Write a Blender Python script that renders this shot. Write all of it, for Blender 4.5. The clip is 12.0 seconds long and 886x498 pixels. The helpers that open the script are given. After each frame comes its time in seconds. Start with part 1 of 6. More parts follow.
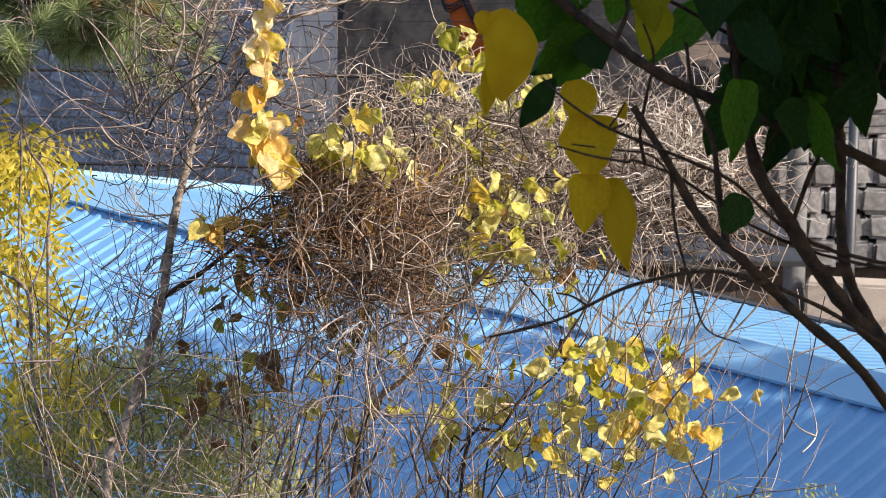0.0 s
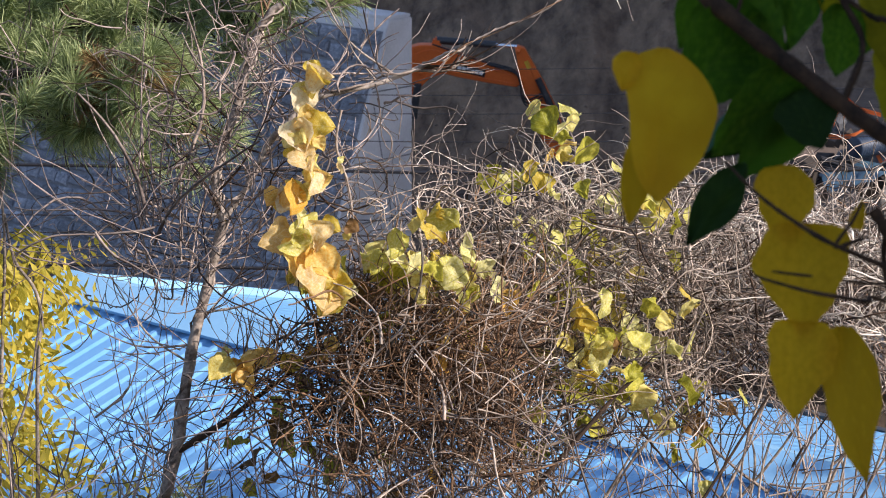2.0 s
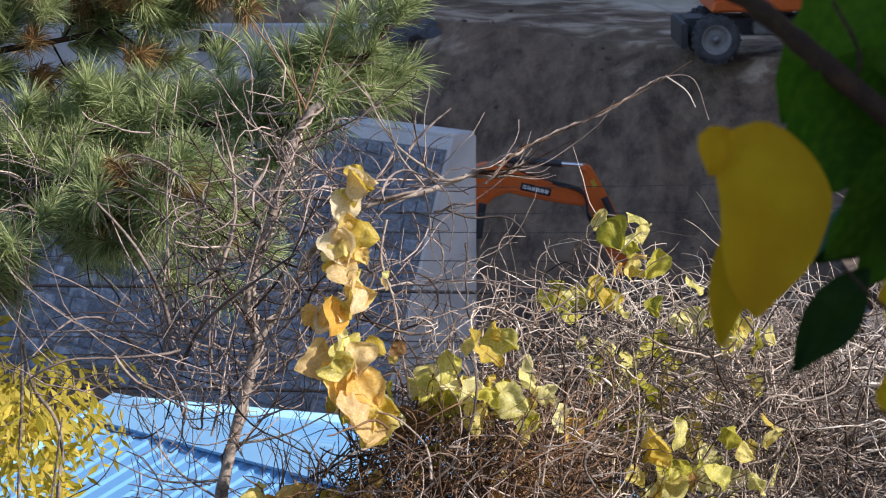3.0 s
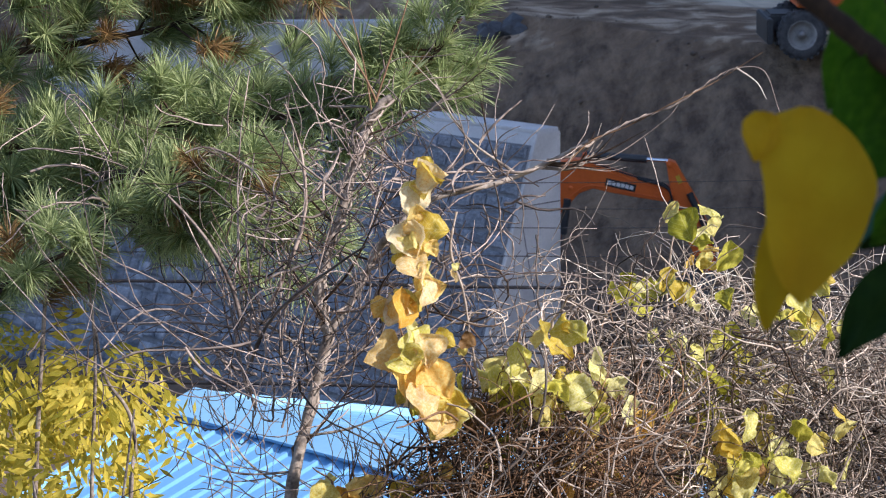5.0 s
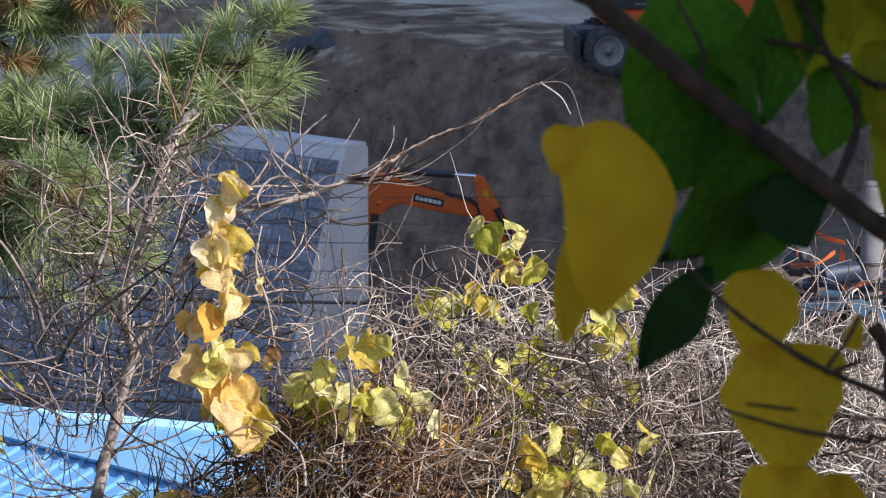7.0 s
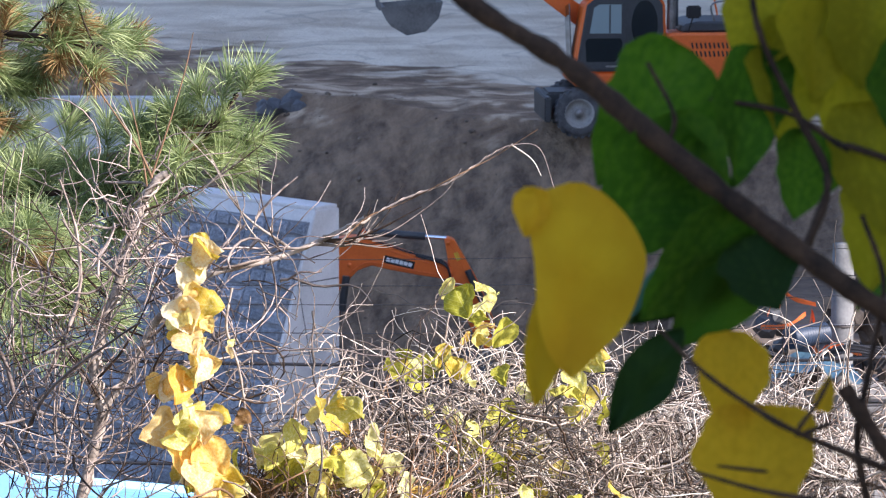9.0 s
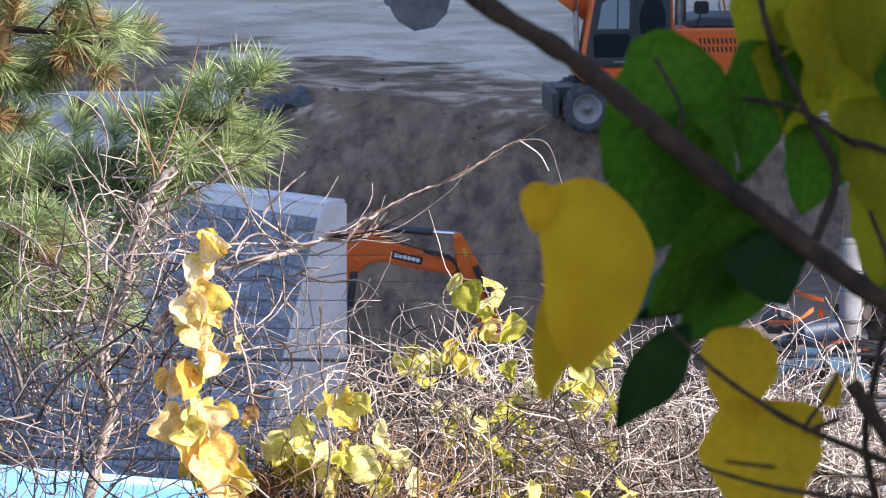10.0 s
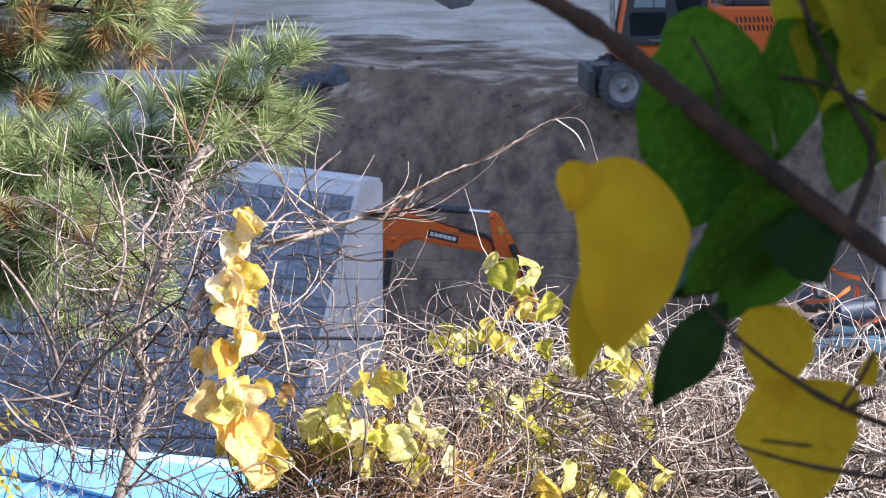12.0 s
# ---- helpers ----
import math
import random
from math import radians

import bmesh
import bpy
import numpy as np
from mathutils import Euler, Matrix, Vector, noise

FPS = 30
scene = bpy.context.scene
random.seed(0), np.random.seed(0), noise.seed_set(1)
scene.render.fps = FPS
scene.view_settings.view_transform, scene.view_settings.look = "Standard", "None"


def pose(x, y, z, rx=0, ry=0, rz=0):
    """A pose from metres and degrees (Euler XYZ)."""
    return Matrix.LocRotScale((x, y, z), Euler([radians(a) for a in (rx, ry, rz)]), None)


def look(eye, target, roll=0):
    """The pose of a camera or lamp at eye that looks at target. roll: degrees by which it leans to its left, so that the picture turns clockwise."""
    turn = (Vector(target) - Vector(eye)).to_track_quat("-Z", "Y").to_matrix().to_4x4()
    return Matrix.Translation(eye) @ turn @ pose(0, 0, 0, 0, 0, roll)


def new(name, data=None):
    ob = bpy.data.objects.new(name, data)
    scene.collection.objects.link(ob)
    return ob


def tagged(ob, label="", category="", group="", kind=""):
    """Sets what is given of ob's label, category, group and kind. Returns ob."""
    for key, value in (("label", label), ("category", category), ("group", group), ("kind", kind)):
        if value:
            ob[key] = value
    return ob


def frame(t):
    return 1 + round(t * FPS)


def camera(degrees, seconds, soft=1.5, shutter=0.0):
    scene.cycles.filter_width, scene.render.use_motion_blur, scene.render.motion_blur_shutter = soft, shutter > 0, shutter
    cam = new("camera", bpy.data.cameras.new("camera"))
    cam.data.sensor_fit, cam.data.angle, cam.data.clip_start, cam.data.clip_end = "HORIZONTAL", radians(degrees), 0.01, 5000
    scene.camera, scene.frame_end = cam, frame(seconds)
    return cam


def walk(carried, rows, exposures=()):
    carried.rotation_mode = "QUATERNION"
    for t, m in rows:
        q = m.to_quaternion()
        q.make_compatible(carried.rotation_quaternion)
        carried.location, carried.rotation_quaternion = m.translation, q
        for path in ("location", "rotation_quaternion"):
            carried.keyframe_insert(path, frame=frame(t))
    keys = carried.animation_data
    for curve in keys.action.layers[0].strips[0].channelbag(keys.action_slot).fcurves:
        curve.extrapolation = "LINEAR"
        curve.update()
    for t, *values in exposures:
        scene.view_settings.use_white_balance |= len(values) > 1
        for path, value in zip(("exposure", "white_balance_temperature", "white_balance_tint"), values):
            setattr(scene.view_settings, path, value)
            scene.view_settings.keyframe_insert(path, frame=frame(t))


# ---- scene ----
cam = camera(14.897, 12.0, soft=0.4)
# a long lens focused on the vines: what hangs close before it is soft
cam.data.dof.use_dof, cam.data.dof.focus_distance, cam.data.dof.aperture_fstop = True, 14.5, 16.0
# seconds, place of the eye, yaw, pitch, roll
ROWS = [
    (0, -0.0793, -4.1343, 10.8379, -0.9577, -13.6979, -0.3733),
    (0.5, -0.0814, -3.9958, 10.8109, -0.6589, -13.0751, -0.3395),
    (1, -0.0821, -3.9706, 10.8059, -0.2897, -12.8383, -0.3022),
    (1.5, -0.0898, -2.9767, 10.6103, 0.0172, -12.2618, -0.2497),
    (2, -0.0829, -1.0152, 10.2225, 0.3086, -12.0517, -0.1242),
    (2.5, -0.058, 0, 10.015, 0.7868, -11.6221, 0.1459),
    (3, -0.058, 0, 10.015, 1.387, -10.0016, 0.2459),
    (3.5, -0.058, 0, 10.015, 2.3192, -11.0812, 0.4266),
    (5.5, 0, 0, 10, 2.8442, -9.8638, 0.5013),
    (6, 0, 0, 10, 1.8156, -9.9568, 0.3211),
    (6.5, 0, 0, 10, -0, -10, 0),
    (7, 0, 0, 10, -0.3558, -9.8094, -0.0622),
    (7.5, 0, 0, 10, -0.8623, -8.7898, -0.1436),
    (9.5, 0, 0, 10, -0.8155, -8.7614, -0.1354),
    (10, 0, 0, 10, -0.7124, -8.8377, -0.1185),
    (10.5, 0, 0, 10, -0.5156, -8.8571, -0.0853),
    (11, 0, 0, 10, -0.2532, -9.0858, -0.0417),
    (11.5, 0, 0, 10, -0.1407, -9.2096, -0.0228),
    (12, 0, 0, 10, -0.1126, -9.2001, -0.0179),
]
EXPOSURE = [(0.0, 0.575, 7000, 17), (1.0, 0.575, 7000, 17), (1.5, 0.485, 6800, 18), (2.0, 0.385, 6500, 19), (2.5, 0.285, 6400, 19), (3.0, 0.305, 6350, 18), (3.5, 0.635, 6190, 18), (5.5, 0.455, 6130, 18), (6.0, 0.455, 6130, 18), (6.5, 0.355, 6130, 18), (7.0, 0.415, 6130, 18), (7.5, 0.705, 6150, 20), (9.5, 1.165, 6140, 20), (12.0, 1.165, 6140, 20)]
walk(cam, [(t, pose(x, y, z, 90 + pitch, roll, yaw)) for t, x, y, z, yaw, pitch, roll in ROWS], EXPOSURE)

# ---------- light: low autumn sun from the right, a little behind the camera, blue sky ----------
SUN_FROM = Vector((0.77, -0.36, 0.53)).normalized()
world = bpy.data.worlds.new("sky")
world.use_nodes = True
scene.world = world
sky = world.node_tree.nodes.new("ShaderNodeTexSky")
sky.sky_type, sky.sun_disc = "NISHITA", False
sky.sun_elevation = math.asin(SUN_FROM.z)
sky.sun_rotation = math.atan2(SUN_FROM.x, SUN_FROM.y)
world.node_tree.links.new(sky.outputs["Color"], world.node_tree.nodes["Background"].inputs["Color"])
world.node_tree.nodes["Background"].inputs["Strength"].default_value = 0.15
sun = new("sun", bpy.data.lights.new("sun", "SUN"))
sun.data.energy, sun.data.angle, sun.data.color = 4.75, radians(0.55), (1.0, 0.95, 0.87)
sun.matrix_world = look((0, 0, 60), Vector((0, 0, 60)) - SUN_FROM)


# ---------- materials ----------
def nodes_of(name):
    m = bpy.data.materials.new(name)
    m.use_nodes = True
    n = m.node_tree.nodes
    return m, n, m.node_tree.links, n["Principled BSDF"]


def ramp(n, stops):
    r = n.new("ShaderNodeValToRGB")
    while len(r.color_ramp.elements) < len(stops):
        r.color_ramp.elements.new(0.5)
    for e, (at, c) in zip(r.color_ramp.elements, stops):
        e.position, e.color = at, (*c, 1)
    return r


def surface(name, dark, light, scale=3.0, fine=40.0, rough=0.8, bump=0.3, bump_dist=0.01, metal=0.0, per="", spread=0.25, mid=None):
    """A weathered surface: two scales of noise between two colours, fine relief, and a lighter or darker shade for each piece."""
    m, n, l, b = nodes_of(name)
    co = n.new("ShaderNodeTexCoord")
    big, small = n.new("ShaderNodeTexNoise"), n.new("ShaderNodeTexNoise")
    for t, s in ((big, scale), (small, fine)):
        t.inputs["Scale"].default_value, t.inputs["Detail"].default_value = s, 6
        l.new(co.outputs["Object"], t.inputs["Vector"])
    mix = n.new("ShaderNodeMath")
    mix.operation = "MULTIPLY_ADD"
    mix.inputs[1].default_value = 0.35
    l.new(small.outputs["Fac"], mix.inputs[0])
    half = n.new("ShaderNodeMath")
    half.operation = "MULTIPLY"
    half.inputs[1].default_value = 0.65
    l.new(big.outputs["Fac"], half.inputs[0])
    l.new(half.outputs[0], mix.inputs[2])
    stops = [(0.36, dark), (0.64, light)] if mid is None else [(0.34, dark), (0.5, mid), (0.66, light)]
    r = ramp(n, stops)
    l.new(mix.outputs[0], r.inputs["Fac"])
    colour = r.outputs["Color"]
    if per:
        if per == "object":
            rnd = n.new("ShaderNodeObjectInfo").outputs["Random"]
        else:
            rnd = n.new("ShaderNodeNewGeometry").outputs["Random Per Island"]
        span = n.new("ShaderNodeMapRange")
        span.inputs["To Min"].default_value, span.inputs["To Max"].default_value = 1 - spread, 1 + spread
        l.new(rnd, span.inputs["Value"])
        hsv = n.new("ShaderNodeHueSaturation")
        l.new(span.outputs[0], hsv.inputs["Value"])
        l.new(colour, hsv.inputs["Color"])
        colour = hsv.outputs["Color"]
    l.new(colour, b.inputs["Base Color"])
    b.inputs["Roughness"].default_value, b.inputs["Metallic"].default_value = rough, metal
    if bump:
        bp = n.new("ShaderNodeBump")
        bp.inputs["Strength"].default_value, bp.inputs["Distance"].default_value = bump, bump_dist
        l.new(mix.outputs[0], bp.inputs["Height"])
        l.new(bp.outputs["Normal"], b.inputs["Normal"])
    return m


def leaf_material(name, a, b_, vein, through_light=0.5, per="object", rough=0.5, vein_depth=0.45, relief=1.0):
    """A leaf blade: blotched between two colours, with veins, letting light through."""
    m, n, l, b = nodes_of(name)
    out = n["Material Output"]
    uv = n.new("ShaderNodeUVMap")
    sep = n.new("ShaderNodeSeparateXYZ")
    l.new(uv.outputs["UV"], sep.inputs[0])

    def mth(op, *ins):
        k = n.new("ShaderNodeMath")
        k.operation = op
        for i, v in enumerate(ins):
            if isinstance(v, (int, float)):
                k.inputs[i].default_value = v
            else:
                l.new(v, k.inputs[i])
        return k.outputs[0]
    side = mth("ABSOLUTE", mth("SUBTRACT", sep.outputs["X"], 0.5))
    rib = mth("SUBTRACT", sep.outputs["Y"], mth("MULTIPLY", side, 0.75))
    lat = mth("LESS_THAN", mth("ABSOLUTE", mth("SUBTRACT", mth("FRACT", mth("MULTIPLY", rib, 6.5)), 0.5)), 0.05)
    cen = mth("LESS_THAN", side, 0.012)
    veins = mth("MAXIMUM", lat, cen)
    no = n.new("ShaderNodeTexNoise")
    no.inputs["Scale"].default_value, no.inputs["Detail"].default_value = 14, 5
    co = n.new("ShaderNodeTexCoord")
    l.new(co.outputs["Object"], no.inputs["Vector"])
    r = ramp(n, [(0.35, a), (0.68, b_)])
    rnd = n.new("ShaderNodeObjectInfo").outputs["Random"] if per == "object" else n.new("ShaderNodeNewGeometry").outputs["Random Per Island"]
    l.new(mth("ADD", no.outputs["Fac"], mth("MULTIPLY", mth("SUBTRACT", rnd, 0.5), 0.35)), r.inputs["Fac"])
    vm = n.new("ShaderNodeMix")
    vm.data_type = "RGBA"
    l.new(mth("MULTIPLY", veins, vein_depth), vm.inputs["Factor"])
    l.new(r.outputs["Color"], vm.inputs["A"])
    vm.inputs["B"].default_value = (*vein, 1)
    # brown specks
    sp = n.new("ShaderNodeTexNoise")
    sp.inputs["Scale"].default_value, sp.inputs["Detail"].default_value = 45, 3
    l.new(co.outputs["Object"], sp.inputs["Vector"])
    spm = n.new("ShaderNodeMix")
    spm.data_type = "RGBA"
    l.new(mth("MULTIPLY", mth("GREATER_THAN", sp.outputs["Fac"], 0.66), 0.6 * relief), spm.inputs["Factor"])
    l.new(vm.outputs["Result"], spm.inputs["A"])
    spm.inputs["B"].default_value = (a[0] * 0.45, a[1] * 0.35, a[2] * 0.4, 1)
    col = spm.outputs["Result"]
    l.new(col, b.inputs["Base Color"])
    b.inputs["Roughness"].default_value, b.inputs["Specular IOR Level"].default_value = rough, 0.3
    bp = n.new("ShaderNodeBump")
    bp.inputs["Strength"].default_value, bp.inputs["Distance"].default_value = 0.35 * relief, 0.002
    l.new(mth("ADD", mth("MULTIPLY", veins, -0.5), no.outputs["Fac"]), bp.inputs["Height"])
    l.new(bp.outputs["Normal"], b.inputs["Normal"])
    tr = n.new("ShaderNodeBsdfTranslucent")
    l.new(col, tr.inputs["Color"])
    ms = n.new("ShaderNodeMixShader")
    ms.inputs[0].default_value = through_light
    l.new(b.outputs[0], ms.inputs[1])
    l.new(tr.outputs[0], ms.inputs[2])
    l.new(ms.outputs[0], out.inputs["Surface"])
    return m


def plain(name, c, rough=0.5, metal=0.0):
    m, n, l, b = nodes_of(name)
    b.inputs["Base Color"].default_value, b.inputs["Roughness"].default_value, b.inputs["Metallic"].default_value = (*c, 1), rough, metal
    return m


EARTH = surface("dug earth", (0.062, 0.042, 0.029), (0.19, 0.138, 0.098), 0.35, 5, 0.95, 0.9, 0.12)


def yard_material():
    """Worn grey hardstanding that turns to churned mud near the pit's edge."""
    m, n, l, b = nodes_of("yard of worn concrete and mud")
    co = n.new("ShaderNodeTexCoord")
    mp = n.new("ShaderNodeMapping")
    mp.inputs["Scale"].default_value = (0.6, 0.7, 1.0)
    l.new(co.outputs["Object"], mp.inputs["Vector"])

    def tex(scale, detail=6, warp=0.0):
        t = n.new("ShaderNodeTexNoise")
        t.inputs["Scale"].default_value, t.inputs["Detail"].default_value, t.inputs["Distortion"].default_value = scale, detail, warp
        l.new(mp.outputs["Vector"], t.inputs["Vector"])
        return t.outputs["Fac"]

    def mth(op, *ins):
        k = n.new("ShaderNodeMath")
        k.operation = op
        for i, v in enumerate(ins):
            if isinstance(v, (int, float)):
                k.inputs[i].default_value = v
            else:
                l.new(v, k.inputs[i])
        return k.outputs[0]

    def blend(fac, a, c):
        k = n.new("ShaderNodeMix")
        k.data_type = "RGBA"
        l.new(fac, k.inputs["Factor"])
        for name, v in (("A", a), ("B", c)):
            if isinstance(v, tuple):
                k.inputs[name].default_value = (*v, 1)
            else:
                l.new(v, k.inputs[name])
        return k.outputs["Result"]
    sep = n.new("ShaderNodeSeparateXYZ")
    l.new(co.outputs["Object"], sep.inputs[0])
    from_edge = mth("SUBTRACT", mth("ADD", sep.outputs["X"], sep.outputs["Y"]), 88.5)
    wet = mth("ADD", mth("MULTIPLY", from_edge, -0.07), mth("MULTIPLY", tex(0.5, 7, 0.5), 2.2))
    r1 = ramp(n, [(0.30, (0, 0, 0)), (0.52, (1, 1, 1))])
    l.new(wet, r1.inputs["Fac"])
    fine = tex(5.0, 8)
    r2 = ramp(n, [(0.38, (0.57, 0.46, 0.335)), (0.58, (0.8, 0.69, 0.535))])
    l.new(tex(0.45, 8, 0.25), r2.inputs["Fac"])
    r3 = ramp(n, [(0.36, (0.13, 0.08, 0.046)), (0.52, (0.29, 0.195, 0.122)), (0.62, (0.6, 0.46, 0.32))])
    l.new(tex(1.3, 11, 0.6), r3.inputs["Fac"])
    base = blend(r1.outputs["Color"], r2.outputs["Color"], r3.outputs["Color"])
    # dark ruts
    rut = mth("LESS_THAN", mth("ABSOLUTE", mth("SUBTRACT", tex(0.16, 1, 0.4), 0.5)), 0.006)
    base = blend(mth("MULTIPLY", rut, 0.22), base, (0.09, 0.07, 0.055))
    # raw earth on the pit's side
    r4 = ramp(n, [(0.36, (0.082, 0.05, 0.029)), (0.62, (0.28, 0.187, 0.115))])
    gouge = n.new("ShaderNodeTexNoise")
    gouge.inputs["Scale"].default_value, gouge.inputs["Detail"].default_value, gouge.inputs["Roughness"].default_value = 1.2, 12, 0.68
    rake = n.new("ShaderNodeMapping")
    rake.inputs["Scale"].default_value = (1.5, 0.5, 1.0)
    rake.inputs["Rotation"].default_value = (0, 0, radians(-20))
    l.new(co.outputs["Object"], rake.inputs["Vector"])
    l.new(rake.outputs["Vector"], gouge.inputs["Vector"])
    l.new(gouge.outputs["Fac"], r4.inputs["Fac"])
    r5 = ramp(n, [(0.42, (1, 1, 1)), (0.5, (0, 0, 0))])
    l.new(mth("ADD", mth("MULTIPLY", from_edge, 0.06), mth("ADD", 0.28, mth("MULTIPLY", tex(1.1, 7), 0.4))), r5.inputs["Fac"])
    base = blend(r5.outputs["Color"], base, r4.outputs["Color"])
    l.new(base, b.inputs["Base Color"])
    b.inputs["Roughness"].default_value = 0.88
    bp = n.new("ShaderNodeBump")
    bp.inputs["Strength"].default_value, bp.inputs["Distance"].default_value = 0.9, 0.16
    l.new(mth("ADD", fine, mth("ADD", tex(1.3, 9), gouge.outputs["Fac"])), bp.inputs["Height"])
    l.new(bp.outputs["Normal"], b.inputs["Normal"])
    return m


YARD = yard_material()
CLOD = surface("dry clods", (0.085, 0.062, 0.045), (0.24, 0.185, 0.14), 3, 20, 0.95, 0.4, 0.02, per="island", spread=0.5)
HILL = surface("leaf-strewn hillside", (0.03, 0.03, 0.015), (0.12, 0.09, 0.045), 1.2, 18, 0.95, 0.8, 0.05)
CONCRETE = surface("grey concrete", (0.54, 0.555, 0.565), (0.72, 0.735, 0.745), 1.2, 22, 0.85, 0.25, 0.01)
BEIGE = surface("pale sandy concrete", (0.40, 0.34, 0.28), (0.58, 0.51, 0.43), 1.0, 20, 0.9, 0.3, 0.02)
STONE = surface("dark grey stone", (0.1, 0.124, 0.158), (0.36, 0.4, 0.458), 4, 26, 0.85, 0.9, 0.03, per="object", spread=0.28)
STONES = surface("dark grey stones", (0.1, 0.124, 0.158), (0.36, 0.4, 0.458), 4, 26, 0.85, 0.9, 0.03, per="island", spread=0.28)
WALL_MORTAR = surface("pale wall mortar", (0.16, 0.175, 0.197), (0.29, 0.305, 0.328), 5, 40, 0.9, 0.4, 0.01)
MORTAR = surface("dark mortar", (0.075, 0.08, 0.09), (0.13, 0.135, 0.145), 5, 40, 0.9, 0.4, 0.01)
BLUE_ROOF = surface("blue painted sheet metal", (0.15, 0.385, 0.66), (0.2, 0.45, 0.73), 0.9, 14, 0.32, 0.08, 0.004)
BLUE_CAP = surface("pale blue ridge flashing", (0.24, 0.5, 0.73), (0.3, 0.57, 0.79), 1.1, 16, 0.4, 0.08, 0.004)
PLASTER = surface("house plaster", (0.35, 0.33, 0.3), (0.5, 0.47, 0.43), 1.5, 25, 0.9, 0.2)
BLOCK = surface("sunlit rubble blocks", (0.17, 0.165, 0.16), (0.34, 0.33, 0.32), 4, 30, 0.9, 0.6, 0.02, per="object", spread=0.25)
DARK_WOOD = surface("dark weathered boards", (0.03, 0.024, 0.02), (0.085, 0.068, 0.055), 2, 30, 0.9, 0.5, 0.01, per="object", spread=0.35)
ORANGE = surface("orange machine paint", (0.74, 0.13, 0.018), (0.88, 0.18, 0.025), 1.2, 18, 0.42, 0.05, 0.003)
CHARCOAL = surface("charcoal machine paint", (0.035, 0.038, 0.042), (0.06, 0.065, 0.07), 1.5, 20, 0.45, 0.05, 0.003)
POLE = surface("weathered pole concrete", (0.11, 0.11, 0.108), (0.2, 0.2, 0.195), 3, 25, 0.85, 0.2, 0.006)
STEEL = surface("bare worn steel", (0.16, 0.155, 0.15), (0.34, 0.33, 0.32), 3, 30, 0.45, 0.2, 0.004, metal=0.6)
CHROME = plain("chrome rod", (0.75, 0.76, 0.78), 0.15, 1.0)
BLACK_HOSE = plain("black rubber hose", (0.012, 0.012, 0.014), 0.45)
TYRE = surface("dusty tyre rubber", (0.04, 0.042, 0.046), (0.125, 0.125, 0.128), 4, 30, 0.85, 0.4, 0.01)
RIM = surface("grey wheel rim", (0.27, 0.265, 0.25), (0.46, 0.445, 0.42), 4, 30, 0.6, 0.1, 0.004)
WHITE = plain("white lettering", (0.8, 0.8, 0.78), 0.5)
YELLOW_STICKER = plain("yellow sticker", (0.75, 0.5, 0.04), 0.5)
RED = plain("red plastic", (0.6, 0.05, 0.03), 0.5)
STRAP = surface("orange webbing", (0.7, 0.14, 0.03), (0.85, 0.22, 0.06), 5, 60, 0.7, 0.2, 0.003)
BARREL = surface("dark blue corrugated pipe", (0.014, 0.027, 0.05), (0.028, 0.046, 0.08), 4, 30, 0.5, 0.2, 0.004)
TARP = surface("blue tarpaulin", (0.03, 0.075, 0.12), (0.07, 0.14, 0.19), 3, 24, 0.5, 0.4, 0.02)
CABLE = plain("black cable sheath", (0.012, 0.012, 0.015), 0.5)
BARK = surface("grey-brown bark", (0.07, 0.05, 0.038), (0.46, 0.385, 0.31), 16, 110, 0.9, 0.9, 0.006)
PALE_BARK = surface("pale grey sapling bark", (0.1, 0.075, 0.057), (0.54, 0.455, 0.375), 16, 90, 0.85, 0.8, 0.005)
DARK_BARK = surface("dark bark and shaded stems", (0.012, 0.0075, 0.005), (0.085, 0.048, 0.026), 26, 160, 0.9, 0.6, 0.003)
TWIG = surface("dry vine stems", (0.1, 0.07, 0.053), (0.5, 0.41, 0.33), 6, 60, 0.7, 0.2, 0.002, per="island", spread=0.85)
TWIG_BROWN = surface("brown vine stems", (0.065, 0.034, 0.017), (0.25, 0.14, 0.07), 6, 60, 0.8, 0.2, 0.002, per="island", spread=0.75)
TWIG_DARK = surface("dark purplish twigs", (0.07, 0.048, 0.04), (0.42, 0.335, 0.28), 6, 60, 0.7, 0.2, 0.002, per="island", spread=0.8)
STRAW = surface("bleached dry stems", (0.36, 0.305, 0.245), (0.78, 0.71, 0.61), 6, 60, 0.75, 0.2, 0.002, per="island", spread=0.5)
NEEDLE = leaf_material("pine needles", (0.15, 0.215, 0.065), (0.54, 0.6, 0.29), (0.48, 0.54, 0.3), 0.4, "island", 0.42)
DRY_NEEDLE = leaf_material("rusty pine needles", (0.22, 0.125, 0.045), (0.38, 0.245, 0.1), (0.42, 0.28, 0.12), 0.25, "island", 0.5)
LEAF_YELLOW = leaf_material("yellow vine leaf", (0.68, 0.5, 0.06), (0.86, 0.78, 0.3), (0.85, 0.75, 0.35), 0.5)
LEAF_GOLD = leaf_material("golden orange vine leaf", (0.84, 0.48, 0.07), (0.94, 0.74, 0.28), (0.9, 0.7, 0.3), 0.5)
LEAF_CREAM = leaf_material("cream and gold vine leaf", (0.82, 0.58, 0.22), (0.93, 0.83, 0.56), (0.95, 0.86, 0.6), 0.5)
LEAF_PALE = leaf_material("pale yellow-green vine leaf", (0.62, 0.57, 0.1), (0.88, 0.83, 0.42), (0.8, 0.78, 0.5), 0.45)
LEAF_GREEN = leaf_material("yellow-green vine leaf", (0.36, 0.35, 0.03), (0.68, 0.62, 0.1), (0.6, 0.58, 0.2), 0.45)
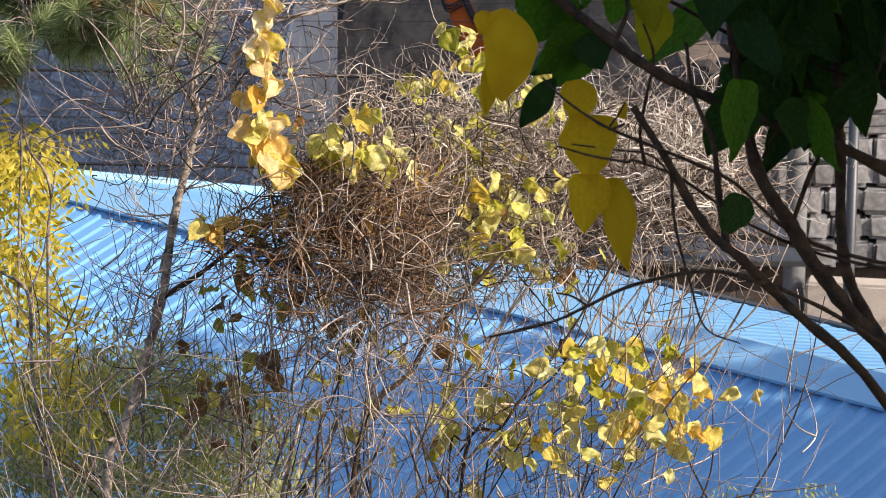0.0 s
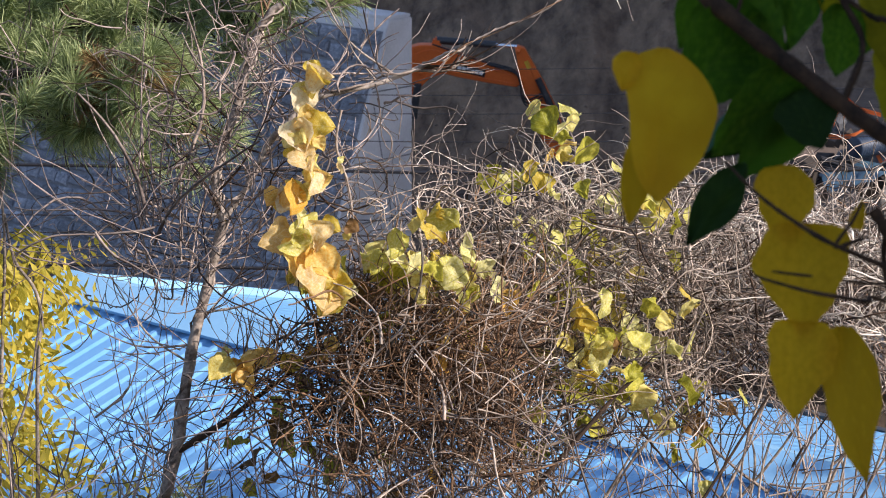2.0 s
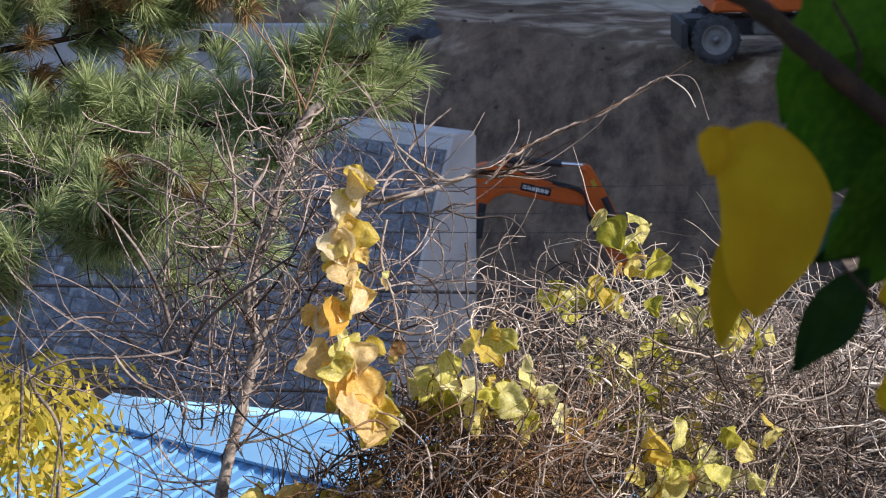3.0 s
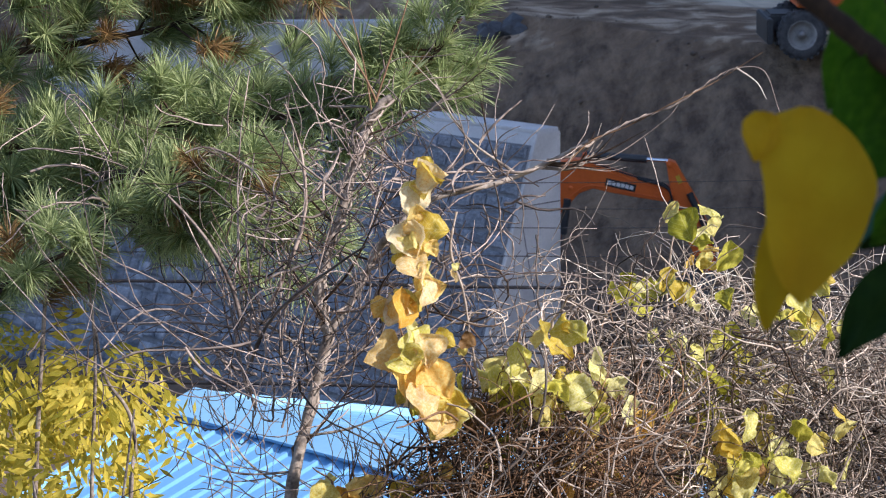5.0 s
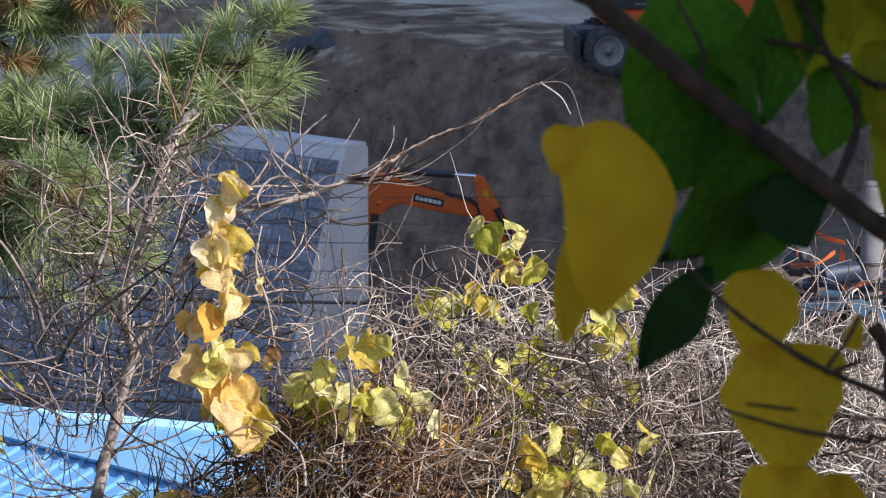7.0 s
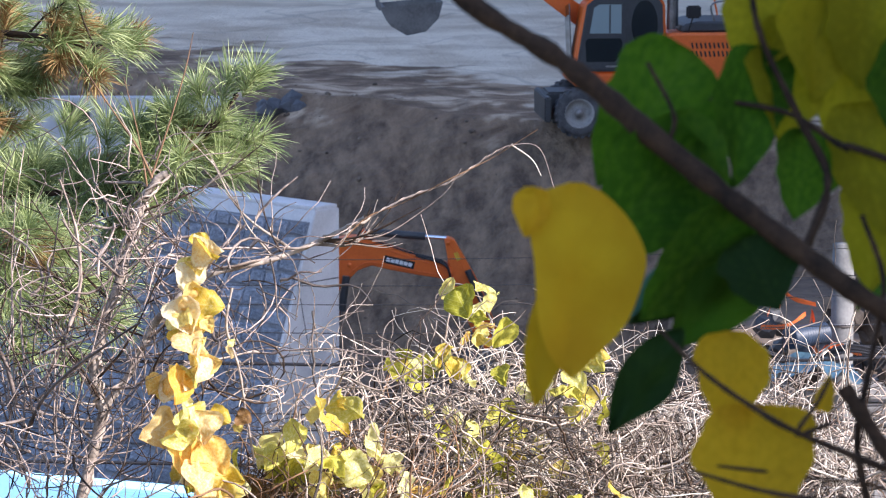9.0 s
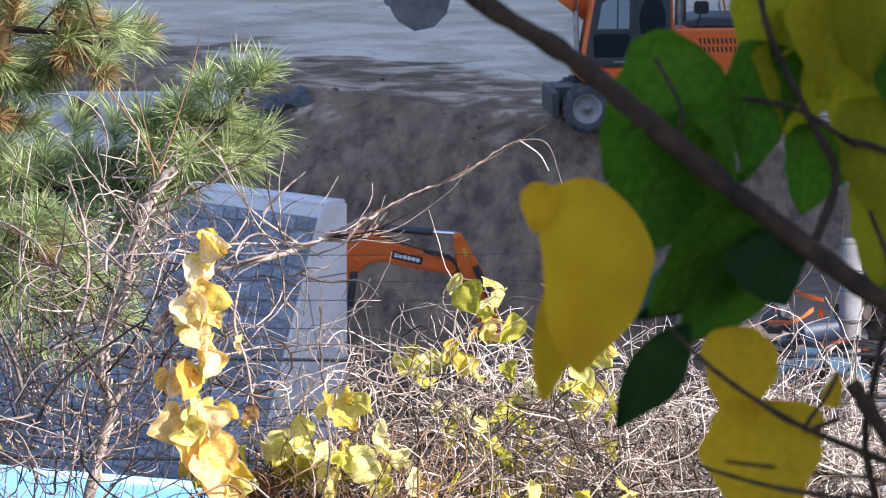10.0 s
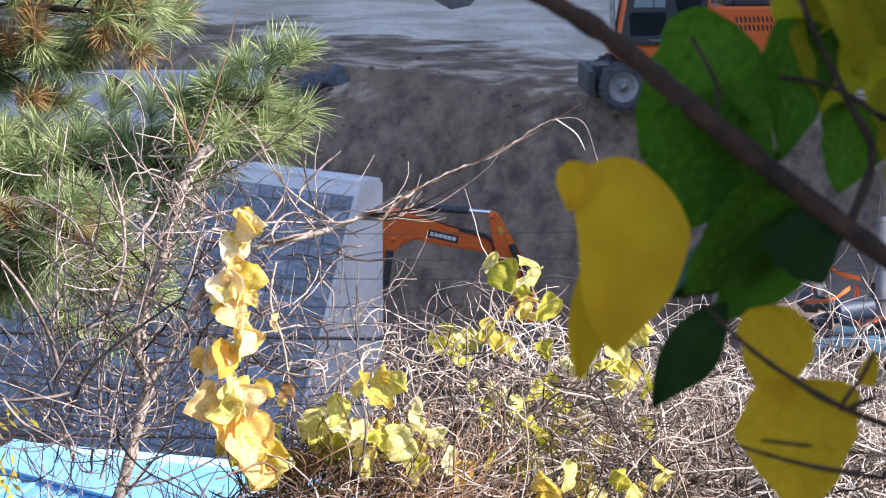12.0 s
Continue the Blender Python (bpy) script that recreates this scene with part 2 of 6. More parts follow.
LEAF_BROWN = leaf_material("withered brown leaf", (0.16, 0.085, 0.03), (0.36, 0.2, 0.06), (0.4, 0.25, 0.1), 0.35)
NEAR_YELLOW = leaf_material("smooth yellow leaf", (0.68, 0.39, 0.01), (0.78, 0.5, 0.015), (0.62, 0.38, 0.02), 0.5, "object", 0.8, 0.12, 0.12)
NEAR_OLIVE = leaf_material("olive yellow leaf", (0.57, 0.355, 0.008), (0.69, 0.44, 0.012), (0.5, 0.33, 0.02), 0.5, "object", 0.8, 0.12, 0.12)
NEAR_LIME = leaf_material("yellowing green leaf", (0.33, 0.31, 0.008), (0.46, 0.4, 0.012), (0.4, 0.36, 0.03), 0.5, "object", 0.8, 0.12, 0.12)
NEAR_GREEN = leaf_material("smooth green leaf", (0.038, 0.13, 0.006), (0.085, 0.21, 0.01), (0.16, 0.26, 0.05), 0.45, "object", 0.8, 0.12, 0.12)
NEAR_DARK = leaf_material("dark green and shaded leaf", (0.011, 0.042, 0.006), (0.027, 0.076, 0.008), (0.07, 0.13, 0.04), 0.35, "object", 0.8, 0.12, 0.12)
NEAR_TEAL = leaf_material("blue-green leaf underside", (0.05, 0.15, 0.115), (0.09, 0.23, 0.175), (0.12, 0.22, 0.16), 0.35, "object", 0.8, 0.12, 0.12)
PINNATE = leaf_material("yellow leaflets", (0.46, 0.4, 0.04), (0.86, 0.68, 0.1), (0.8, 0.7, 0.2), 0.5, "island")
SHRUB = leaf_material("small olive leaves", (0.22, 0.25, 0.08), (0.56, 0.55, 0.22), (0.44, 0.44, 0.2), 0.45, "island")


def glass_material():
    m, n, l, b = nodes_of("tinted cab glass")
    b.inputs["Base Color"].default_value = (0.03, 0.04, 0.045, 1)
    b.inputs["Roughness"].default_value = 0.06
    b.inputs["Transmission Weight"].default_value = 0.35
    return m


GLASS = glass_material()
# pale teal base colour imitates the sky reflected in the upper door window
PALE_GLASS = plain("cab glass with sky reflection as colour", (0.28, 0.36, 0.37), 0.12)


# ---------- helpers of this scene ----------
def mesh_from(name, verts, faces, smooth=False, uvs=None):
    me = bpy.data.meshes.new(name)
    me.from_pydata([tuple(v) for v in verts], [], faces)
    if smooth:
        me.shade_smooth()
    if uvs is not None:
        layer = me.uv_layers.new(name="UVMap")
        for lp in me.loops:
            layer.data[lp.index].uv = uvs[lp.vertex_index]
    me.update()
    return me


def quads(name, verts, faces, smooth=True, uvs=None):
    """A mesh of many four-cornered faces from arrays."""
    verts, faces = np.asarray(verts, np.float32), np.asarray(faces, np.int32)
    me = bpy.data.meshes.new(name)
    me.vertices.add(len(verts))
    me.vertices.foreach_set("co", verts.ravel())
    me.loops.add(faces.size)
    me.loops.foreach_set("vertex_index", faces.ravel())
    me.polygons.add(len(faces))
    me.polygons.foreach_set("loop_start", np.arange(0, faces.size, faces.shape[1], dtype=np.int32))
    me.update(calc_edges=True)
    if smooth:
        me.shade_smooth()
    if uvs is not None:
        layer = me.uv_layers.new(name="UVMap")
        layer.data.foreach_set("uv", np.asarray(uvs, np.float32)[faces.ravel()].ravel())
    me.validate()
    return me


def put(name, me, material, parent=None, label="", category="", group="", kind="", m=None):
    ob = new(name, me)
    if material and not me.materials:
        me.materials.append(material)
    if parent:
        ob.parent = parent
    if m is not None:
        ob.matrix_basis = m
    return tagged(ob, label, category, group, kind)


def thing(name, at, label, category, group="", kind=""):
    ob = new(name)
    ob.empty_display_size = 0.2
    ob.location = at
    return tagged(ob, label, category, group, kind)


def shaped(bm, name, smooth=False):
    me = bpy.data.meshes.new(name)
    bm.normal_update()
    bm.to_mesh(me)
    bm.free()
    if smooth:
        me.shade_smooth()
    return me


def box(name, size, at, material, parent=None, bevel=0.02, rot=(0, 0, 0), label="", **tags):
    bm = bmesh.new()
    bmesh.ops.create_cube(bm, size=1)
    bmesh.ops.scale(bm, vec=size, verts=bm.verts)
    if bevel:
        bmesh.ops.bevel(bm, geom=bm.edges[:], offset=min(bevel, min(size) * 0.3), segments=2, affect="EDGES")
    return put(name, shaped(bm, name), material, parent, label, m=pose(*at, *rot), **tags)


def prism(name, outline, depth, material, parent=None, m=None, bevel=0.01, label="", **tags):
    """An outline in local x and z, thickened along local y, with bevelled edges."""
    bm = bmesh.new()
    front = [bm.verts.new((x, -depth / 2, z)) for x, z in outline]
    face = bm.faces.new(front)
    res = bmesh.ops.extrude_face_region(bm, geom=[face])
    bmesh.ops.translate(bm, vec=(0, depth, 0), verts=[v for v in res["geom"] if isinstance(v, bmesh.types.BMVert)])
    bmesh.ops.recalc_face_normals(bm, faces=bm.faces[:])
    if bevel:
        bmesh.ops.bevel(bm, geom=bm.edges[:], offset=bevel, segments=1, affect="EDGES")
    return put(name, shaped(bm, name), material, parent, label, m=m, **tags)


def lathe(name, profile, material, parent=None, m=None, steps=28, label="", **tags):
    """A profile of (radius, along) turned round local y."""
    v, f = [], []
    for i in range(steps):
        a = 2 * math.pi * i / steps
        v += [(r * math.cos(a), h, r * math.sin(a)) for r, h in profile]
    k = len(profile)
    for i in range(steps):
        for j in range(k - 1):
            a, b = i * k + j, ((i + 1) % steps) * k + j
            f.append((a, a + 1, b + 1, b))
    return put(name, mesh_from(name, v, f, True), material, parent, label, m=m, **tags)


def smooth_line(points, steps=8):
    """Points along a soft curve through the given ones."""
    p = [np.array(q, float) for q in points]
    p = [2 * p[0] - p[1]] + p + [2 * p[-1] - p[-2]]
    out = []
    for i in range(1, len(p) - 2):
        for s in range(steps):
            t = s / steps
            out.append(0.5 * (2 * p[i] + (p[i + 1] - p[i - 1]) * t + (2 * p[i - 1] - 5 * p[i] + 4 * p[i + 1] - p[i + 2]) * t ** 2
                              + (3 * p[i] - p[i - 1] - 3 * p[i + 1] + p[i + 2]) * t ** 3))
    return np.array(out + [p[-2]])


def tubes(lines, radii, sides=5):
    """Vertices and faces of many tubes: lines is an array (tube, point, 3), radii (tube, point)."""
    lines = np.asarray(lines, float)
    n, k, _ = lines.shape
    t = np.gradient(lines, axis=1)
    t /= np.linalg.norm(t, axis=2, keepdims=True) + 1e-9
    ref = np.where(np.abs(t[..., 2:3]) > 0.9, np.array([1.0, 0, 0]), np.array([0, 0, 1.0]))
    a = np.cross(t, ref)
    a /= np.linalg.norm(a, axis=2, keepdims=True) + 1e-9
    b = np.cross(t, a)
    ang = np.arange(sides) * 2 * math.pi / sides
    ring = a[:, :, None, :] * np.cos(ang)[None, None, :, None] + b[:, :, None, :] * np.sin(ang)[None, None, :, None]
    v = lines[:, :, None, :] + ring * np.asarray(radii)[:, :, None, None]
    idx = np.arange(n * k * sides).reshape(n, k, sides)
    nxt = np.roll(idx, -1, axis=2)
    f = np.stack([idx[:, :-1], nxt[:, :-1], nxt[:, 1:], idx[:, 1:]], axis=-1).reshape(-1, 4)
    return v.reshape(-1, 3), f


def tube(name, points, r0, r1, material, parent=None, steps=8, sides=8, rough=0.0, label="", **tags):
    """One tapering round stem, cable or hose, with a slightly uneven girth."""
    line = smooth_line(points, steps)
    r = np.linspace(r0, r1, len(line))
    if rough:
        r = r * (1 + rough * np.random.uniform(-1, 1, len(line)))
    v, f = tubes(line[None], r[None], sides)
    return put(name, quads(name, v, f), material, parent, label, **tags)


RNG = np.random.default_rng(7)


def spread_in(corners, n, depth=0.0):
    """Random places in a four-cornered upright field, with some depth."""
    a, b, c, d = [np.array(q) for q in corners]
    u, w = RNG.random((n, 1)), RNG.random((n, 1))
    p = a * (1 - u) * (1 - w) + b * u * (1 - w) + c * u * w + d * (1 - u) * w
    p[:, 1] += RNG.uniform(-depth, depth, n)
    return p


def stems(corners, n, length, lean, wander, radius, depth=0.6, k=9, droop=0.0):
    """Many thin wandering stems that start in a field. lean: mean direction."""
    n, radius, wander = int(n * 0.55), radius * 1.4, wander * 1.15
    p = spread_in(corners, n, depth)
    d = RNG.normal(size=(n, 3)) * np.array([1, 0.8, 1]) + np.array(lean)
    d /= np.linalg.norm(d, axis=1, keepdims=True)
    step = (length * RNG.uniform(0.5, 1.3, n) / k)[:, None]
    out = [p]
    turn = RNG.normal(size=(n, 3)) * wander
    for i in range(k - 1):
        turn = turn * 0.6 + RNG.normal(size=(n, 3)) * wander
        d = d + turn + np.array([0, 0, -droop])
        d /= np.linalg.norm(d, axis=1, keepdims=True)
        out.append(out[-1] + d * step)
    lines = np.stack(out, axis=1)
    r = (radius * RNG.uniform(0.55, 1.0, n) * np.where(RNG.random(n) < 0.15, 1.9, 1.0))[:, None] * np.linspace(1, 0.5, k)[None]
    return lines, r


def curls(corners, n, length, radius, depth=0.5, bend=6.0, lean=(0, 0, 0), k=15):
    """Many thin stems that curl through the air in loops and arcs, as climbing vines do."""
    p = spread_in(corners, n, depth)
    d = RNG.normal(size=(n, 3)) * np.array([1, 0.7, 1]) + np.array(lean)
    d /= np.linalg.norm(d, axis=1, keepdims=True)
    axis = np.cross(d, RNG.normal(size=(n, 3)))
    axis /= np.linalg.norm(axis, axis=1, keepdims=True)
    step = length * RNG.uniform(0.4, 1.4, n) / k
    rate = RNG.normal(size=n) * bend
    out = [p]
    for i in range(k - 1):
        rate = rate + RNG.normal(size=n) * bend * 0.45
        a = (rate * step)[:, None]
        d = d * np.cos(a) + np.cross(axis, d) * np.sin(a) + RNG.normal(size=(n, 3)) * 0.15
        d /= np.linalg.norm(d, axis=1, keepdims=True)
        axis = axis - (axis * d).sum(1, keepdims=True) * d + RNG.normal(size=(n, 3)) * 0.08
        axis /= np.linalg.norm(axis, axis=1, keepdims=True)
        out.append(out[-1] + d * step[:, None])
    r = (radius * RNG.uniform(0.5, 1.0, n) * np.where(RNG.random(n) < 0.14, 1.9, 1.0))[:, None] * np.linspace(1, 0.55, k)[None] * RNG.uniform(0.8, 1.2, (n, k))
    return np.stack(out, axis=1), r


def thicket(name, fields, material, parent, sides=4, label=""):
    vs, fs, base = [], [], 0
    for lines, r in fields:
        v, f = tubes(lines, r, sides)
        vs.append(v)
        fs.append(f + base)
        base += len(v)
    return put(name, quads(name, np.concatenate(vs), np.concatenate(fs)), material, parent, label, kind="stuff")


def blade_mesh(name, width=1.0, length=1.0, heart=0.16, point=1.0, curl=0.15, fold=0.1, wave=0.03, seed=0, nu=8, nv=10, crumple=0.0, rise=0.62):
    """A leaf blade that hangs along -z from its stalk at the origin, faces -y, with a notched base and a pointed tip."""
    rng = np.random.default_rng(seed)
    v, uv = [], []
    ph = rng.uniform(0, 6)
    for j in range(nv + 1):
        t = j / nv
        half = 0.56 * width * (max(0.0, math.sin(math.pi * t ** rise)) ** 0.8) * (1 - 0.3 * t * point)
        if j in (0, nv):
            half = 0.004 * width
        for i in range(nu + 1):
            u = -1 + 2 * i / nu
            ragged = 1 + (0.05 + 0.06 * (crumple > 0)) * math.sin(7 * t + ph + 3 * (u > 0)) * abs(u) + 0.05 * (crumple > 0) * math.sin(23 * t + ph)
            x = half * u * ragged
            z = -length * t + heart * length * abs(u) ** 0.9 * (1 - t) ** 4 * min(1, t * 8)
            y = curl * length * (t - 0.4) ** 2 - fold * width * abs(u) ** 1.4 + wave * length * math.sin(9 * t + 2.5 * u + ph) * abs(u)
            y += crumple * length * noise.noise((u * 1.7 + ph, t * 3.2, ph))
            v.append((x, y, z))
            uv.append(((u + 1) / 2, 1 - t))
    f = [(j * (nu + 1) + i, j * (nu + 1) + i + 1, (j + 1) * (nu + 1) + i + 1, (j + 1) * (nu + 1) + i) for j in range(nv) for i in range(nu)]
    return mesh_from(name, v, f, True, uv)


BLADES = {}


def leaf(material, at, size, parent, tilt=(0, 0, 0), ratio=1.0, style=0, label=""):
    """One leaf on shared meshes: size is its length, tilt its turn in degrees."""
    key = (material.name, style)
    if key not in BLADES:
        BLADES[key] = blade_mesh("leaf_blade", 0.92, 1.0, 0.1 + 0.07 * (style % 3), 0.25 + 0.35 * (style % 2), 0.1 + 0.12 * (style % 3), 0.06 + 0.07 * (style % 4), 0.05 + 0.03 * (style % 3), style, 10, 12, 0.2)
        BLADES[key].materials.append(material)
    m = pose(*at, *tilt) @ Matrix.Diagonal((size * ratio, size, size, 1))
    return put("leaf", BLADES[key], None, parent, label, m=m)


def leaf_cluster(parent, at, across, n, size, materials, depth=0.25):
    for i in range(n):
        q = Vector(at) + Vector((random.gauss(0, across[0]), random.uniform(-depth, depth) + 0.3, random.gauss(0, across[1])))
        leaf(random.choice(materials), q, size * random.uniform(0.65, 1.2), parent,
             (random.gauss(-12, 40), random.gauss(0, 40), random.gauss(18, 50)), random.uniform(0.6, 1.1), random.randrange(6))


# ---------- the ground: hillside, house terrace, lane, excavation, yard, far slope ----------
def pit_edge(x):
    return 88.5 - 1.0 * max(-14, min(14, x))


def shade_hill(x, y):
    """A steep unseen hill, added beside the yard to keep the low sun off it."""
    if x < 22 or y < 34:
        return 0.0
    return min(80.0, (x - 22) * 2.0) * min(1.0, (y - 34) / 4.0)


def ground_height(x, y):
    return level(x, y) + shade_hill(x, y)


def level(x, y):
    bumps = 0.25 * noise.noise((x * 0.35, y * 0.35, 0.0)) + 0.08 * noise.noise((x * 1.4, y * 1.4, 3.0))
    if y < 0:
        return 8.3 - 0.22 * y + bumps * 0.4
    if y < 19.5:
        return 8.3 - 0.48 * y + bumps * 0.5
    if y < 33:
        return -1.06
    if y < 44:
        return -1.06 - 1.94 * (y - 33) / 11
    e = pit_edge(x)
    if y < 62:
        sunk = 0.75 * max(0.0, min(1.0, (3.5 - x) / 1.5)) * min(1.0, (y - 44) / 3)
        return -3.0 - sunk + bumps * 0.15
    if y < e - 11:
        return -4.5 + bumps * 0.8 + 1.5 * max(0, (65 - y) / 3)
    if y < e:
        s = (y - e + 11) / 11
        return -4.5 + 4.6 * s ** 0.85 + bumps * 1.1 * math.sin(math.pi * s) + (0.5 * noise.noise((x * 0.9, y * 0.25, 7.0)) + 0.16 * noise.noise((x * 2.3, y * 0.4, 11.0))) * math.sin(math.pi * s)
    if y < 150:
        return 0.12 + 0.22 * max(0, 1 - (y - e) / 9) * (0.5 + noise.noise((x * 0.5, y * 0.5, 1.0))) + 0.05 * noise.noise((x * 1.3, y * 0.8, 2.0))
    return 0.12 + (y - 150) * 0.35 + bumps * 3


def build_ground():
    ys = np.concatenate([np.arange(-60, 44, 1.0), np.arange(44, 72, 0.8), np.arange(72.1, 112, 0.4), np.arange(112, 150, 2.0), np.arange(150, 420, 15.0), [900, 2500]])
    xs = np.concatenate([[-2500, -600, -200, -100], np.arange(-60, -16, 4.0), np.arange(-16, 16, 0.4), np.arange(16, 61, 4.0), [100, 200, 600, 2500]])
    def skew(x, y):
        return y - max(-14, min(14, x)) * max(0.0, min(1.0, (y - 62) / 12, (135 - y) / 20))
    v = np.array([(x, skew(x, y), ground_height(x, min(skew(x, y), 420))) for y in ys for x in xs])
    k = len(xs)
    a = np.arange(len(v)).reshape(len(ys), k)
    f = np.stack([a[:-1, :-1], a[:-1, 1:], a[1:, 1:], a[1:, :-1]], -1).reshape(-1, 4)
    me = quads("ground", v, f)
    for m in (HILL, EARTH, YARD):
        me.materials.append(m)
    mid = v[f].mean(axis=1)
    index = [0 if (y < 36 or y > 152 or x > 22) else 2 if (y > 66 or (y < 62 and y > 36 and x > 4)) else 1 for x, y, z in mid]
    me.polygons.foreach_set("material_index", index)
    put("ground", me, None, label="bare earth ground with a dug pit, muddy yard and leafy hillside", category="ground", kind="structure")


build_ground()


def build_clods():
    """Clods and stones strewn over the pit's side and the yard's edge, one joined mesh."""
    bm = bmesh.new()
    bmesh.ops.create_icosphere(bm, subdivisions=1, radius=1)
    co = np.array([q.co[:] for q in bm.verts])
    fc = np.array([[q.index for q in p.verts] for p in bm.faces])
    bm.free()
    g = np.random.default_rng(21)
    V, F = [], []
    for i in range(700):
        x = g.uniform(-13, 13)
        t = g.random()
        y = pit_edge(x) + (g.uniform(-11, 0.5) if t < 0.6 else g.normal(0.8, 1.6))
        r = 0.016 + 0.075 * g.random() ** 8
        V.append(co * r * g.uniform(0.6, 1.3, co.shape) * np.array([1.2, 1.2, 0.8]) + np.array([x, y, ground_height(x, y) + r * 0.25]))
        F.append(fc + i * len(co))
    put("clods", quads("clods", np.concatenate(V), np.concatenate(F), False), CLOD, label="loose clods and stones on the dug bank", category="clods", kind="stuff")


build_clods()


# ---------- the stone-faced retaining wall with its concrete end ----------
WALL_TOP = Vector((-0.940, 59.441, 1.580))
WALL_ALONG = Vector((-0.735, 0.678, 0)).normalized()
WALL_FRONT = Vector((-WALL_ALONG.y, WALL_ALONG.x, 0))
WALL_HIGH, WALL_LONG, TOP_THICK, BASE_THICK = 5.35, 14.0, 0.6, 2.6


def wall_matrix():
    m = Matrix.Identity(4)
    for i, a in enumerate((WALL_ALONG, WALL_FRONT, Vector((0, 0, 1)))):
        m.col[i][:3] = a
    m.translation = WALL_TOP
    return m


def build_wall():
    root = thing("retaining_wall", (0, 0, 0), "grey stone-faced retaining wall with pale concrete end and coping", "retaining wall", kind="structure")
    root.matrix_basis = wall_matrix()
    batter = (BASE_THICK - TOP_THICK) / WALL_HIGH
    # concrete core: section swept along the wall
    v, f = [], []
    sec = [(0, 0), (TOP_THICK, 0), (BASE_THICK, -WALL_HIGH), (0, -WALL_HIGH)]
    for x in (0, WALL_LONG):
        v += [(x, y, z) for y, z in sec]
    f = [(0, 1, 2, 3), (7, 6, 5, 4)] + [(i, i + 4, (i + 1) % 4 + 4, (i + 1) % 4) for i in range(4)]
    bm = bmesh.new()
    vs = [bm.verts.new(q) for q in v]
    for q in f:
        bm.faces.new([vs[i] for i in q])
    bmesh.ops.recalc_face_normals(bm, faces=bm.faces[:])
    bmesh.ops.bevel(bm, geom=bm.edges[:], offset=0.015, segments=2, affect="EDGES")
    put("concrete_core", shaped(bm, "core"), CONCRETE, root)
    # mortar bed just proud of the core, from behind the end strip
    bm = bmesh.new()
    strip = 0.07
    q = [(strip, TOP_THICK + 0.012 + batter * 0.2, -0.2), (WALL_LONG, TOP_THICK + 0.012 + batter * 0.2, -0.2),
         (WALL_LONG, BASE_THICK + 0.012, -WALL_HIGH), (strip, BASE_THICK + 0.012, -WALL_HIGH)]
    a = [bm.verts.new(p) for p in q]
    b = [bm.verts.new((p[0], p[1] - 0.008, p[2])) for p in q]
    bm.faces.new(a)
    bm.faces.new(b[::-1])
    for i in range(4):
        bm.faces.new([a[i], b[i], b[(i + 1) % 4], a[(i + 1) % 4]])
    bmesh.ops.recalc_face_normals(bm, faces=bm.faces[:])
    put("mortar_bed", shaped(bm, "mortar"), WALL_MORTAR, root)
    box("coping", (WALL_LONG - 0.03, TOP_THICK - 0.02, 0.07), (WALL_LONG / 2 + 0.02, TOP_THICK / 2, 0.03), CONCRETE, root, 0.015)
    # formwork lines on the end face
    for h, w in ((1.25, 0.02), (2.5, 0.02), (3.6, 0.02)):
        box("form_joint", (0.012, TOP_THICK + batter * h - 0.06, w), (-0.002, (TOP_THICK + batter * h) / 2, -h), MORTAR, root, 0.003)
    # slanting cast joint between the flat strip and the battered part of the end face
    box("cast_joint", (0.012, 0.018, 2.95), (-0.002, 0.68, -2.95), MORTAR, root, 0.003, (-12.5, 0, 0))
    # stones: courses of uneven blocks, laid on the battered face
    pieces, shapes = [], []
    for s in range(10):
        bm = bmesh.new()
        rng = random.Random(s)
        corners = []
        for cx, cz in ((-0.5, -0.5), (0, -0.5), (0.5, -0.5), (0.5, 0), (0.5, 0.5), (0, 0.5), (-0.5, 0.5), (-0.5, 0)):
            corners.append((cx * rng.uniform(0.88, 1.05), cz * rng.uniform(0.86, 1.06)))
        back = [bm.verts.new((x, 0, z)) for x, z in corners]
        mid = [bm.verts.new((x * 0.97, 0.55, z * 0.97)) for x, z in corners]
        top = [bm.verts.new((x * 0.72, rng.uniform(0.8, 1.1), z * 0.72)) for x, z in corners]
        c = bm.verts.new((rng.uniform(-0.1, 0.1), 1.15, rng.uniform(-0.1, 0.1)))
        for i in range(8):
            j = (i + 1) % 8
            bm.faces.new([back[i], back[j], mid[j], mid[i]])
            bm.faces.new([mid[i], mid[j], top[j], top[i]])
            bm.faces.new([top[i], top[j], c])
        bmesh.ops.recalc_face_normals(bm, faces=bm.faces[:])
        me = shaped(bm, "stone")
        me.materials.append(STONE)
        shapes.append(me)
    z, made, rest = -0.22, 0, []
    rng = random.Random(3)
    slope = math.degrees(math.atan(batter))
    while z > -WALL_HIGH + 0.1:
        h = rng.uniform(0.22, 0.34)
        x = strip + 0.02
        while x < WALL_LONG - 0.2:
            w = rng.uniform(0.26, 0.58)
            hh = h * rng.uniform(0.92, 1.04)
            zc = z - h / 2 + rng.uniform(-0.02, 0.02)
            m = pose(x + w / 2, TOP_THICK - zc * batter + 0.01, zc, slope, rng.uniform(-3, 3), 0) @ Matrix.Diagonal((w - 0.012, rng.uniform(0.035, 0.07), hh - 0.012, 1))
            if x < 8.2 and made < 320:
                put("stone", shapes[rng.randrange(10)], None, root, m=m)
                made += 1
            else:
                rest.append((rng.randrange(10), m))
            x += w
        z -= h
    v, f = [], []
